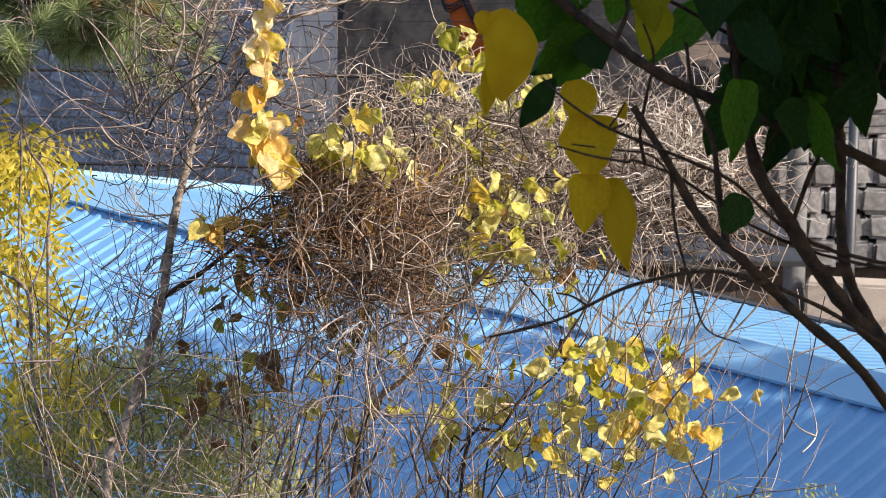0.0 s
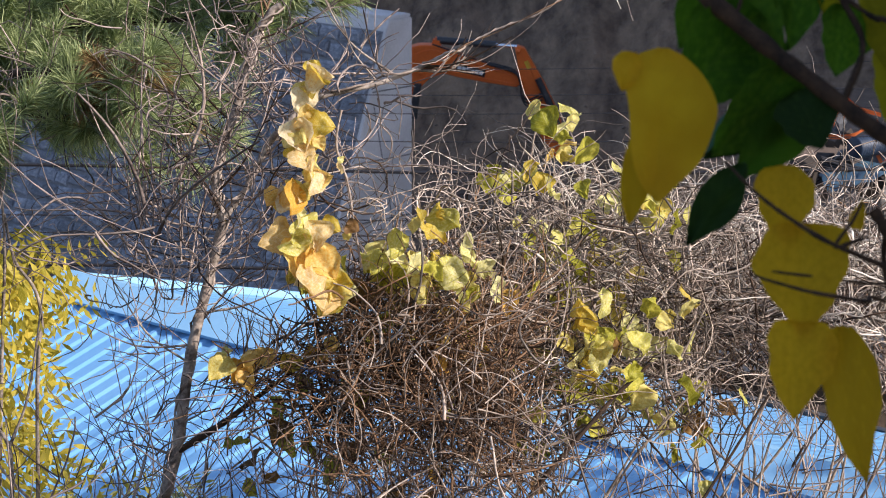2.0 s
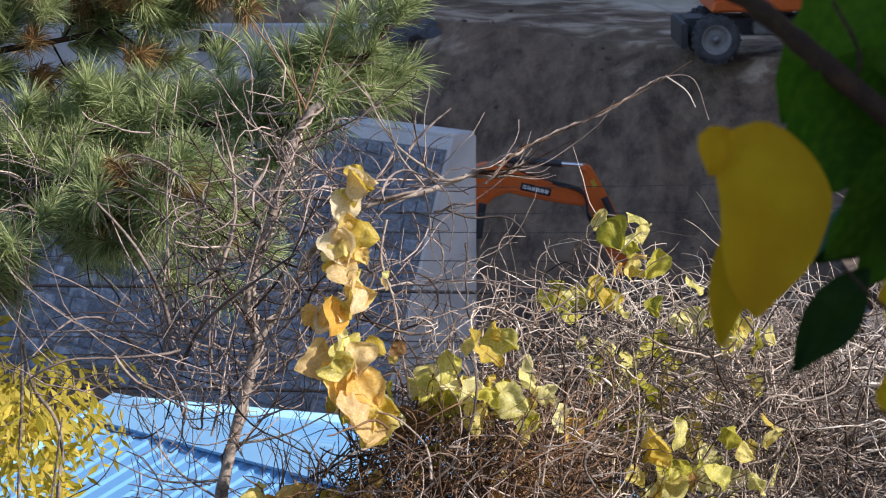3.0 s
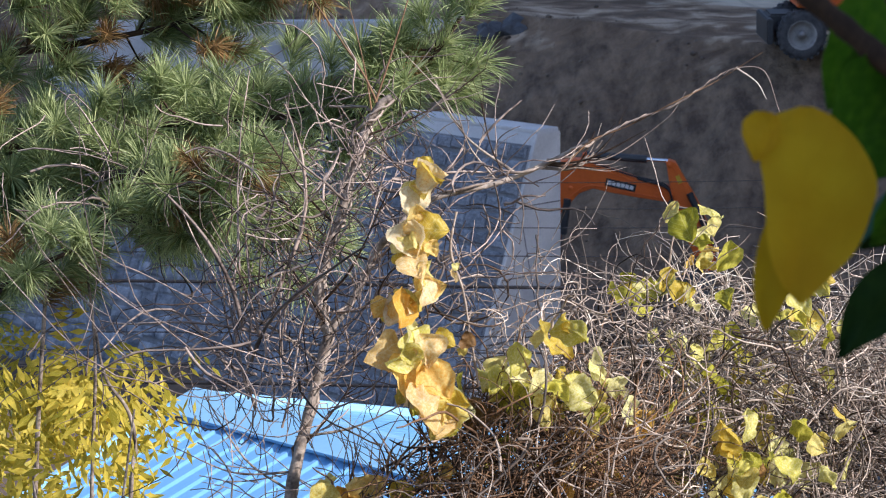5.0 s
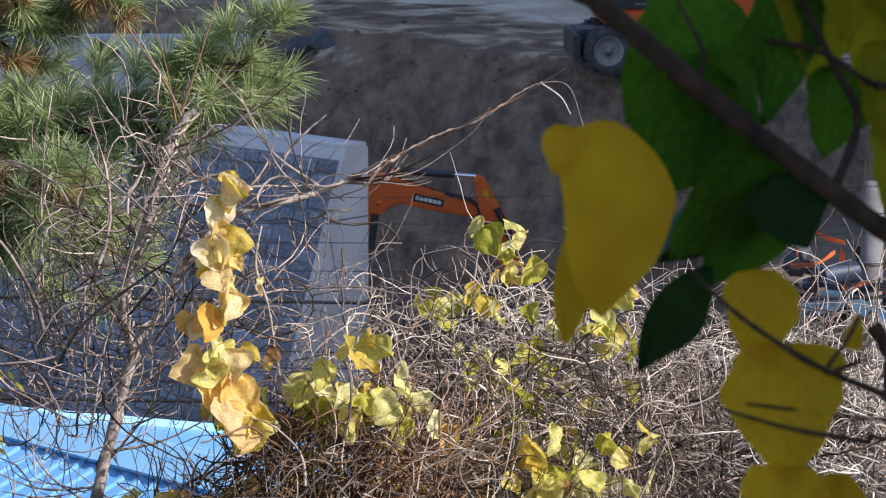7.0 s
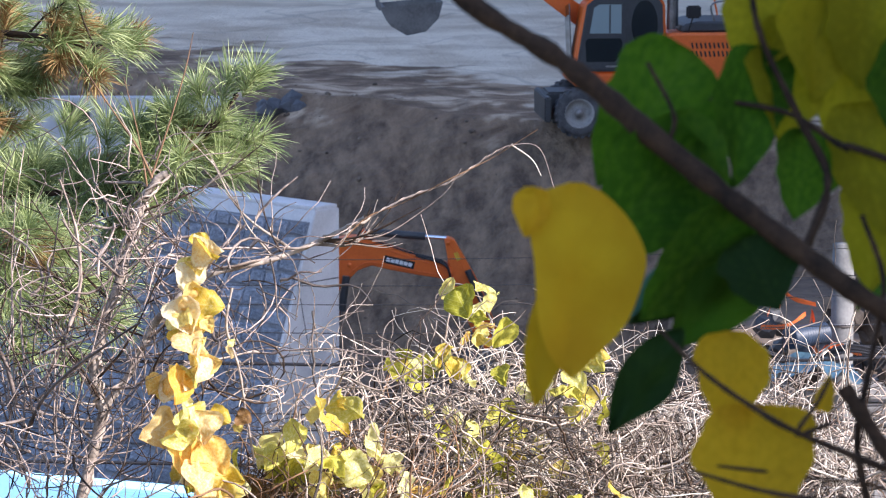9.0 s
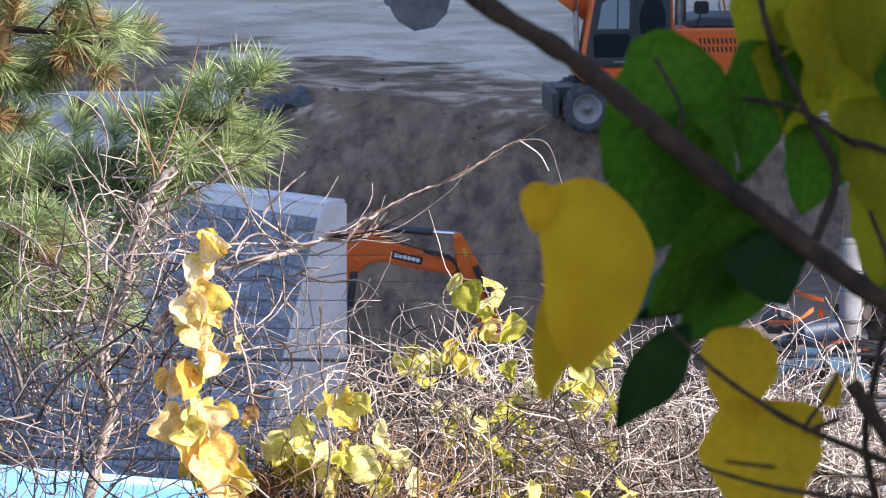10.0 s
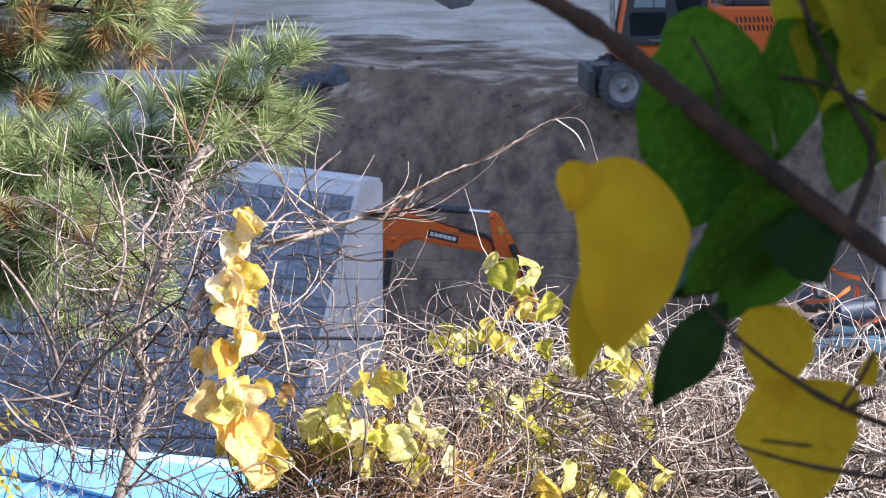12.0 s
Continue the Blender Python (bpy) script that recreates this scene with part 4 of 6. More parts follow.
def build_digger():
    """The crawler that digs below the wall: local x to the reach side, seen from -y."""
    foot = Vector((1.325, 74.102, -1.657))
    root = thing("crawler_excavator", (foot.x - 4.6, foot.y, -4.5), "orange crawler excavator digging in the pit behind the wall", "excavator")
    o = root.location

    # boom: heel far left behind the wall, knee, tip
    def p2(x, z):
        return (x - o.x, z - o.z)

    def p3(x, z, y=0.0):
        return (x - o.x, y, z - o.z)
    outline = [(-0.25, 1.5), (0.1, 1.2), p2(-1.988, -2.2), p2(-1.3, -2.42), p2(-1.118, -2.27), p2(-0.943, -2.06), p2(-0.76, -1.87), p2(-0.464, -1.76), p2(-0.083, -1.851), p2(0.516, -1.965), p2(1.191, -2.067),
               p2(1.321, -1.94), p2(1.321, -1.83), p2(1.19, -1.725), p2(0.624, -1.585), p2(-0.442, -1.219), p2(-0.62, -1.12), p2(-0.985, -1.12), p2(-1.3, -1.2), p2(-1.9, -1.6), (-0.1, 1.85)]
    prism("boom", outline, 0.42, ORANGE, root, pose(0, 0, 0), 0.02)
    # welded edge strips along the boom's side
    tube("boom_seam", [p3(-1.1, -1.33, -0.212), p3(-0.75, -1.23, -0.212), p3(-0.45, -1.3, -0.212), p3(0.3, -1.55, -0.212), p3(1.15, -1.82, -0.212)], 0.016, 0.012, ORANGE, root, 8, 6)
    tube("boom_seam", [p3(-1.05, -2.06, -0.212), p3(-0.82, -1.83, -0.212), p3(-0.48, -1.69, -0.212), p3(0.3, -1.84, -0.212), p3(1.1, -1.98, -0.212)], 0.016, 0.012, ORANGE, root, 8, 6)
    ram("boom_ram", p3(-1.02, -1.98, -0.3), p3(-1.2, -3.4, -0.3), root, 0.085, 0.55)
    box("ram_lug", (0.2, 0.3, 0.2), p3(-0.6, -1.08), ORANGE, root, 0.04, (0, 15, 0))
    arm = [p2(1.145, -1.181), p2(1.22, -1.14), p2(1.363, -1.193), p2(1.56, -1.535), p2(1.845, -2.042), p2(2.109, -2.613), p2(2.33, -3.25), p2(2.353, -3.569), p2(2.048, -3.645), p2(1.773, -3.25), p2(1.498, -2.651), p2(1.344, -2.168), p2(1.234, -1.725)]
    prism("dipper_arm", arm, 0.34, ORANGE, root, pose(0, -0.02, 0), 0.02)
    tube("arm_seam", [p3(1.3, -1.3, -0.192), p3(1.52, -1.7, -0.192), p3(1.83, -2.3, -0.192), p3(2.12, -3.1, -0.192)], 0.014, 0.012, ORANGE, root, 8, 6)
    ram("arm_ram", p3(-0.6, -1.03, -0.05), p3(1.19, -1.168, -0.05), root, 0.085, 0.74)
    ram("bucket_ram", p3(1.66, -1.86, -0.24), p3(2.26, -3.12, -0.24), root, 0.075, 0.72)
    for i, dy in enumerate((-0.19, -0.21, -0.23)):
        tube("hose", [p3(0.515, -1.5 - 0.02 * i, dy), p3(1.114, -1.66 - 0.03 * i, dy - 0.02), p3(1.262, -1.9 - 0.02 * i, dy - 0.05), p3(1.3, -2.2 - 0.04 * i, dy - 0.06), p3(1.45, -2.34 - 0.07 * i, dy - 0.06), p3(1.76, -2.2 - 0.07 * i, dy)], 0.02, 0.02, BLACK_HOSE, root)
    tube("hose", [p3(-0.7, -1.1, -0.2), p3(-0.4, -1.2, -0.22), p3(0.3, -1.44, -0.22), p3(1.114, -1.68, -0.2)], 0.018, 0.018, BLACK_HOSE, root)
    for x, z in ((1.262, -1.9), (1.22, -1.25), (-0.95, -1.75)):
        lathe("pin", [(0.0, -0.25), (0.05, -0.25), (0.055, 0.2)], ORANGE, root, pose(*p3(x, z)))
    q = p3(1.43, -1.56)
    box("sticker", (0.09, 0.006, 0.19), (q[0], -0.2, q[2]), YELLOW_STICKER, root, 0.002, (0, -25, 0))
    # maker's plate as a plain dark bar with pale marks
    q = p3(0.15, -1.685)
    plate = box("name_plate", (0.68, 0.008, 0.17), (q[0], -0.218, q[2]), BLACK_HOSE, root, 0.003, (0, 13, 0))
    for i in range(6):
        box("plate_mark", (0.085, 0.006, 0.085), (-0.25 + i * 0.099, -0.006, 0.0), WHITE, plate, 0.014, (0, 8, 0))
    put("bucket", bucket_mesh(0.9), STEEL, root, m=pose(*p3(2.25, -3.5), 0, 20, 0))
    # body, cab and tracks, down behind the wall
    box("upper_body", (2.9, 2.5, 1.0), (-1.2, 0.2, 1.6), ORANGE, root, 0.12)
    box("cab", (1.5, 0.95, 1.55), (-0.3, -0.65, 2.0), CHARCOAL, root, 0.12)
    box("counterweight", (0.7, 2.4, 0.95), (-2.8, 0.2, 1.55), CHARCOAL, root, 0.2)
    for y in (-1.0, 1.2):
        box("track", (3.6, 0.55, 0.85), (-1.0, y, 0.43), CHARCOAL, root, 0.3)
    lathe("slew_ring", [(0.0, 1.12), (0.7, 1.12), (0.72, 0.7), (0.0, 0.7)], STEEL, root, pose(-1.0, 0.1, 0, 90, 0, 0))


build_digger()


def build_wheeled():
    """The wheeled excavator parked on the yard: local x along the chassis towards the blade, seen from -y."""
    contact = Vector((4.494, 83.521, -0.064))
    root = thing("wheeled_excavator", (contact.x, contact.y, 0.2), "orange wheeled excavator with dark cab parked on the muddy yard", "excavator")
    root.rotation_euler = (0, 0, radians(4))
    for x, y in ((0, -1.0), (2.75, -1.0), (0, 1.0), (2.75, 1.0)):
        wheel(root, (x, y, 0.46), 0.62, 0.4)
    box("chassis", (4.2, 1.25, 0.42), (1.35, 0, 0.72), CHARCOAL, root, 0.05)
    box("axle_guard", (0.5, 2.0, 0.26), (0, 0, 0.58), CHARCOAL, root, 0.04)
    box("step", (0.9, 0.5, 0.3), (1.35, -0.95, 0.75), STEEL, root, 0.03)
    box("blade", (0.16, 2.4, 0.62), (-0.78, 0, 0.55), CHARCOAL, root, 0.03)
    box("blade_arm", (0.7, 0.8, 0.14), (-0.45, 0, 0.6), CHARCOAL, root, 0.03)
    lathe("slew_ring", [(0.0, 1.18), (0.62, 1.18), (0.64, 0.9), (0.0, 0.9)], STEEL, root, pose(1.4, 0, 0, 90, 0, 0))
    upper = thing("upper_structure", (-0.45, 0, -0.22), "", "")
    upper.parent = root
    upper.scale = (1.3, 1.0, 1.2)
    # upper body: sweeping side panel under the cab, engine hood behind
    side = [(0.22, 1.12), (0.3, 1.38), (1.35, 1.38), (1.75, 1.62), (1.98, 2.15), (2.02, 2.2), (4.1, 2.2), (4.4, 2.05), (4.42, 1.4), (4.2, 1.15)]
    prism("upper_body", side, 2.35, ORANGE, upper, pose(0, 0, 0), 0.05)
    box("counterweight", (0.65, 2.4, 1.1), (4.55, 0, 1.65), CHARCOAL, upper, 0.2)
    hood = [(2.25, 2.2), (2.32, 2.36), (2.6, 2.42), (3.7, 2.42), (4.2, 2.3), (4.3, 2.2)]
    prism("engine_hood", hood, 1.9, CHARCOAL, upper, pose(0, -0.1, 0.005), 0.04)
    vent = box("vent_panel", (0.9, 0.012, 0.36), (2.85, -1.18, 1.86), ORANGE, upper, 0.004)
    for r in range(2):
        for i in range(10):
            box("vent_slot", (0.035, 0.012, 0.12), (-0.38 + i * 0.083, -0.004, 0.08 - r * 0.17), BLACK_HOSE, vent, 0.003, (0, -12, 0))
    small = box("grille", (0.1, 0.012, 0.5), (2.02, -1.18, 1.8), ORANGE, upper, 0.003)
    for i in range(7):
        box("grille_slot", (0.07, 0.012, 0.03), (0, -0.004, -0.2 + i * 0.066), BLACK_HOSE, small, 0.003)
    # cab: orange frame, dark door, glass
    frame_out = [(0.3, 1.38), (0.22, 1.5), (0.42, 2.75), (0.6, 2.95), (1.85, 2.95), (1.95, 2.8), (1.97, 2.1), (1.7, 1.6), (1.35, 1.38)]
    prism("cab_frame", frame_out, 1.0, ORANGE, upper, pose(0, -0.66, 0), 0.04)
    prism("cab_side", [(0.33, 1.42), (0.29, 1.6), (0.47, 2.78), (0.62, 2.9), (1.82, 2.9), (1.9, 2.78), (1.92, 2.2), (1.8, 1.85), (1.62, 1.62), (1.33, 1.42)], 0.03, CHARCOAL, upper, pose(0, -1.165, 0), 0.01)
    door = prism("cab_door", [(0.38, 1.46), (0.35, 1.9), (0.5, 2.78), (0.64, 2.86), (1.2, 2.86), (1.22, 1.46)], 0.03, CHARCOAL, upper, pose(0, -1.19, 0), 0.008)
    prism("door_window", [(0.52, 2.2), (0.6, 2.72), (0.7, 2.79), (1.12, 2.79), (1.12, 2.2)], 0.012, PALE_GLASS, door, pose(0, -0.014, 0), 0.002)
    prism("door_window", [(0.46, 1.62), (0.44, 2.04), (0.5, 2.1), (1.1, 2.1), (1.14, 2.04), (1.14, 1.78), (1.0, 1.62)], 0.012, GLASS, door, pose(0, -0.014, 0), 0.002)
    box("window_bar", (0.03, 0.03, 0.58), (0.9, -0.02, 2.49), CHARCOAL, door, 0.008)
    box("door_handle", (0.24, 0.03, 0.04), (0.95, -0.03, 1.53), STEEL, door, 0.01)
    oval = [(1.56 + 0.25 * math.cos(a), 2.38 + 0.5 * math.sin(a)) for a in (i * math.pi / 12 for i in range(24))]
    prism("rear_window", oval, 0.02, GLASS, upper, pose(0, -1.19, 0), 0.004)
    prism("front_window", [(-0.45, 1.55), (0.45, 1.55), (0.45, 2.75), (-0.45, 2.75)], 0.02, GLASS, upper, pose(0.26, -0.66, 0, 0, 9, 90), 0.003)
    box("cab_roof", (1.6, 1.05, 0.1), (1.15, -0.66, 2.99), ORANGE, upper, 0.04)
    lathe("exhaust", [(0.0, 3.0), (0.06, 3.0), (0.065, 2.3)], CHARCOAL, upper, pose(2.2, -0.6, 0, 90, 0, 0))
    lathe("exhaust_pipe", [(0.07, 2.95), (0.08, 2.9), (0.085, 2.25)], STEEL, upper, pose(2.1, -0.85, 0, 90, 0, 0))
    box("mirror", (0.28, 0.1, 0.26), (2.5, -1.05, 2.62), BLACK_HOSE, upper, 0.05)
    cylinder_between("mirror_arm", (2.4, -1.05, 2.2), (2.5, -1.05, 2.55), 0.015, BLACK_HOSE, upper)
    box("rear_lamp", (0.12, 0.02, 0.1), (3.75, -1.18, 1.98), WHITE, upper, 0.01)
    tube("handrail", [(2.9, -1.0, 2.4), (2.9, -1.0, 2.8), (3.8, -1.0, 2.8), (3.8, -1.0, 2.4)], 0.02, 0.02, STEEL, upper)
    tube("handrail", [(3.2, 0.9, 2.4), (3.2, 0.9, 2.9), (4.0, 0.9, 2.9), (4.0, 0.9, 2.4)], 0.02, 0.02, ORANGE, upper)
    for ob in list(upper.children):
        ob.matrix_basis = Matrix.LocRotScale(upper.location, None, upper.scale) @ ob.matrix_basis
        ob.parent = root
    bpy.data.objects.remove(upper)
    # boom folded forward, with the bucket hung before the machine
    prism("boom", [(0.6, 1.7), (0.2, 2.4), (-1.5, 3.7), (-2.1, 4.1), (-1.8, 4.25), (-0.9, 3.8), (0.7, 2.6), (1.0, 1.9)], 0.38, ORANGE, root, pose(0, 0.25, 0), 0.02)
    prism("dipper_arm", [(-2.15, 4.3), (-1.75, 4.25), (-3.0, 3.3), (-3.25, 3.2), (-3.3, 3.4)], 0.3, ORANGE, root, pose(0, 0.25, 0), 0.02)
    put("bucket", bucket_mesh(1.2), POLE, root, m=pose(-3.3, 0.25, 3.15, 0, 40, 0) @ Matrix.Diagonal((1.5, 1.2, 1.5, 1)))


build_wheeled()


# ---------- vegetation ----------
def on_ground(p):
    return (p[0], p[1], ground_height(p[0], p[1]) - 0.05)


def build_sapling():
    """The bare young tree, wound with dry vines, before the blue roof."""
    foot = (-1.368, 9.476, 6.151)
    root = thing("bare_sapling", on_ground(foot), "bare young tree with forked trunk wound in dry vines", "tree")
    o = np.array(root.location)

    def rel(*ps):
        return [np.array(p) - o for p in ps]
    tube("trunk", [np.zeros(3)] + rel((-1.245, 9.518, 6.391), (-1.184, 9.565, 6.656), (-1.074, 9.628, 7.017), (-1.006, 9.671, 7.258), (-0.964, 9.722, 7.546), (-0.905, 9.765, 7.794), (-0.850, 9.803, 8.007)), 0.0235, 0.0165, PALE_BARK, root, 10, 9, 0.1)
    tube("branch", rel((-0.850, 9.803, 8.007), (-0.877, 9.822, 8.114), (-0.855, 9.843, 8.237), (-0.805, 9.869, 8.385), (-0.747, 9.904, 8.582), (-0.700, 9.920, 8.672), (-0.663, 9.924, 8.697)), 0.0165, 0.011, PALE_BARK, root, 10, 8, 0.1)
    tube("branch", rel((-0.850, 9.804, 8.016), (-0.780, 9.820, 8.106), (-0.713, 9.843, 8.237), (-0.657, 9.756, 8.320), (-0.541, 9.773, 8.414), (-0.360, 9.781, 8.458), (-0.211, 9.791, 8.515), (-0.078, 9.704, 8.597)), 0.0125, 0.007, PALE_BARK, root, 10, 7, 0.15)
    tube("vine_stem", rel((-0.176, 9.686, 8.498), (-0.095, 9.720, 8.575), (0.036, 9.713, 8.651), (0.167, 9.722, 8.699), (0.281, 9.735, 8.774), (0.346, 9.740, 8.803), (0.425, 9.738, 8.794), (0.469, 9.718, 8.678)), 0.0028, 0.0013, TWIG_DARK, root, 8, 6, 0.35)
    tube("vine_stem", rel((-0.168, 9.678, 8.506), (-0.078, 9.703, 8.594), (0.028, 9.731, 8.635), (0.174, 9.704, 8.713), (0.290, 9.754, 8.765), (0.420, 9.748, 8.848)), 0.0026, 0.0012, TWIG_BROWN, root, 8, 5, 0.3)
    tube("vine_stem", rel((0.346, 9.740, 8.803), (0.403, 9.733, 8.763), (0.431, 9.725, 8.715)), 0.0025, 0.0012, STRAW, root)
    tube("branch", rel((-1.006, 9.671, 7.258), (-0.846, 9.591, 7.380), (-0.749, 9.603, 7.452), (-0.550, 9.531, 7.619), (-0.382, 9.552, 7.737)), 0.012, 0.005, DARK_BARK, root, 8, 7, 0.15)
    tube("branch", rel((-0.700, 9.919, 8.664), (-0.747, 9.936, 8.762), (-0.813, 9.953, 8.861), (-0.905, 9.977, 8.992), (-0.963, 9.991, 9.074)), 0.004, 0.0015, TWIG_BROWN, root)
    tube("branch", rel((-0.713, 9.922, 8.680), (-0.663, 9.948, 8.828), (-0.613, 9.977, 8.992), (-0.588, 9.997, 9.107)), 0.0035, 0.0012, TWIG_BROWN, root)
    tube("branch", rel((-0.722, 9.916, 8.648), (-0.747, 9.942, 8.795), (-0.793, 9.974, 8.976)), 0.003, 0.0012, TWIG_BROWN, root)
    line = smooth_line(rel((-0.176, 9.686, 8.498), (-0.095, 9.720, 8.575), (0.036, 9.713, 8.651), (0.167, 9.722, 8.699), (0.281, 9.735, 8.774), (0.346, 9.740, 8.803)), 24)
    a = np.linspace(0, 26 * math.pi, len(line))
    line = line + np.stack([0.4 * np.cos(a), np.sin(a), np.cos(a)], axis=1) * 0.0045
    v, f = tubes(line[None], np.full((1, len(line)), 0.0016), 5)
    put("twisted_vine", quads("twisted_vine", v, f), TWIG, root)
    # side branches with twigs, growing up and out of the trunk, the fork and the long limb
    rng = random.Random(17)
    for pts, count, bias in ((rel((-1.074, 9.628, 7.017), (-0.964, 9.722, 7.546), (-0.905, 9.765, 7.794), (-0.850, 9.803, 8.007)), 15, 0.0), (rel((-0.850, 9.803, 8.007), (-0.877, 9.822, 8.114), (-0.805, 9.869, 8.385), (-0.747, 9.904, 8.582)), 14, -0.1),
                             (rel((-0.850, 9.804, 8.016), (-0.713, 9.843, 8.237), (-0.541, 9.773, 8.414), (-0.211, 9.791, 8.515)), 16, 0.1), (rel((-1.074, 9.628, 7.017), (-1.245, 9.518, 6.391)), 10, 0.0)):
        line = smooth_line(pts, 12)
        for i in range(count):
            a = Vector(line[rng.randrange(len(line))])
            side = rng.choice((-1, 1))
            ln = rng.uniform(0.14, 0.42)
            d = Vector((side * rng.uniform(0.35, 1.0) + bias, rng.uniform(-0.35, 0.35), rng.uniform(0.15, 1.0))).normalized()
            b = a + d * ln
            m = (a + b) / 2 + Vector((rng.uniform(-0.03, 0.03), 0, -0.03 + rng.uniform(-0.02, 0.02)))
            r = rng.uniform(0.0028, 0.0055)
            mat = rng.choice((BARK, TWIG_DARK, DARK_BARK))
            tube("side_branch", [a, m, b], r, r * 0.4, mat, root, 6, 5, 0.2)
            for k in range(rng.randrange(2, 5)):
                c = m.lerp(b, rng.uniform(-0.4, 0.9))
                e = (d + Vector((rng.uniform(-0.9, 0.9), rng.uniform(-0.4, 0.4), rng.uniform(-0.3, 0.8)))).normalized()
                f = c + e * rng.uniform(0.06, 0.2)
                tube("twig", [c, c.lerp(f, 0.5) + Vector((0.008, 0, -0.008)), f], r * 0.45, r * 0.18, mat, root, 4, 4, 0.2)
    # dry vines wound round the trunk and the upper fork
    for pts, turns, off in ((rel((-1.006, 9.671, 7.258), (-0.964, 9.722, 7.546), (-0.905, 9.765, 7.794), (-0.850, 9.803, 8.007), (-0.877, 9.822, 8.114), (-0.805, 9.869, 8.385), (-0.747, 9.904, 8.582), (-0.680, 9.923, 8.689)), 7, 0.0), (rel((-0.850, 9.803, 8.007), (-0.877, 9.822, 8.114), (-0.855, 9.843, 8.237), (-0.805, 9.869, 8.385), (-0.747, 9.904, 8.582), (-0.700, 9.920, 8.672)), 5, 2.0),
                             (rel((-0.850, 9.804, 8.016), (-0.713, 9.843, 8.237), (-0.541, 9.773, 8.414), (-0.211, 9.791, 8.515), (-0.078, 9.704, 8.597)), 8, 1.0), (rel((-1.245, 9.518, 6.391), (-1.074, 9.628, 7.017), (-0.964, 9.722, 7.546)), 5, 0.5)):
        line = smooth_line(pts, 14)
        a = np.linspace(0, turns * 2 * math.pi, len(line)) + off
        line = line + np.stack([np.cos(a), np.sin(a) * 0.8, 0 * a], axis=1) * 0.021 + RNG.normal(size=line.shape) * 0.002
        v, f = tubes(line[None], (0.0042 * RNG.uniform(0.8, 1.2, len(line)))[None], 6)
        put("winding_vine", quads("winding_vine", v, f), TWIG, root)
    fields = [stems(((-1.147, 9.858, 8.319), (-0.647, 9.869, 8.385), (-0.647, 9.748, 7.696), (-1.147, 9.742, 7.663)), 44, 0.34, (0.1, 0, 0.5), 0.13, 0.0015, 0.35),
              stems(((-0.880, 9.884, 8.467), (-0.277, 9.799, 8.564), (-0.228, 9.759, 8.336), (-0.813, 9.843, 8.237)), 90, 0.35, (0.5, 0, 0), 0.22, 0.0022, 0.2),
              stems(((-0.863, 9.936, 8.762), (-0.613, 9.945, 8.812), (-0.613, 9.884, 8.467), (-0.880, 9.869, 8.385)), 80, 0.25, (0, 0, 0.2), 0.3, 0.0022, 0.15),
              stems(((-1.221, 9.730, 7.595), (-0.635, 9.730, 7.595), (-0.635, 9.526, 6.439), (-1.368, 9.526, 6.439)), 300, 0.4, (0.1, 0, 0.6), 0.13, 0.0019, 0.5)]
    fields += [curls(((-1.100, 9.750, 8.489), (-0.372, 9.750, 8.488), (-0.375, 9.750, 8.102), (-1.107, 9.750, 8.102)), 63, 0.5, 0.0030, 0.25, 6, (0.3, 0, 0.3)),
               curls(((-1.251, 9.700, 8.145), (-0.736, 9.700, 8.145), (-0.741, 9.700, 7.807), (-1.258, 9.700, 7.806)), 63, 0.55, 0.0030, 0.3, 5, (-0.3, 0, 0.2)),
               stems(((-1.102, 9.700, 8.111), (-0.969, 9.700, 8.112), (-0.975, 9.700, 7.739), (-1.109, 9.700, 7.738)), 36, 0.7, (0.05, 0, 2.2), 0.07, 0.0028, 0.12),
               stems(((-1.501, 9.700, 8.111), (-0.869, 9.700, 8.112), (-0.873, 9.700, 7.875), (-1.507, 9.700, 7.874)), 30, 0.9, (-1.6, 0, 0.1), 0.1, 0.002, 0.2)]
    # near-black twigs: the shade on them is put into their colour
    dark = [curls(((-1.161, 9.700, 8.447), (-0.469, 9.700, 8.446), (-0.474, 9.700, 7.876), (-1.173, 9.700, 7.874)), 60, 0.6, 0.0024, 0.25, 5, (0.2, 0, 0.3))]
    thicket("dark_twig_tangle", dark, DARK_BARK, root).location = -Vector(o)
    ob = thicket("twig_tangle", fields, TWIG_DARK, root)
    ob.location = -Vector(o)


build_sapling()


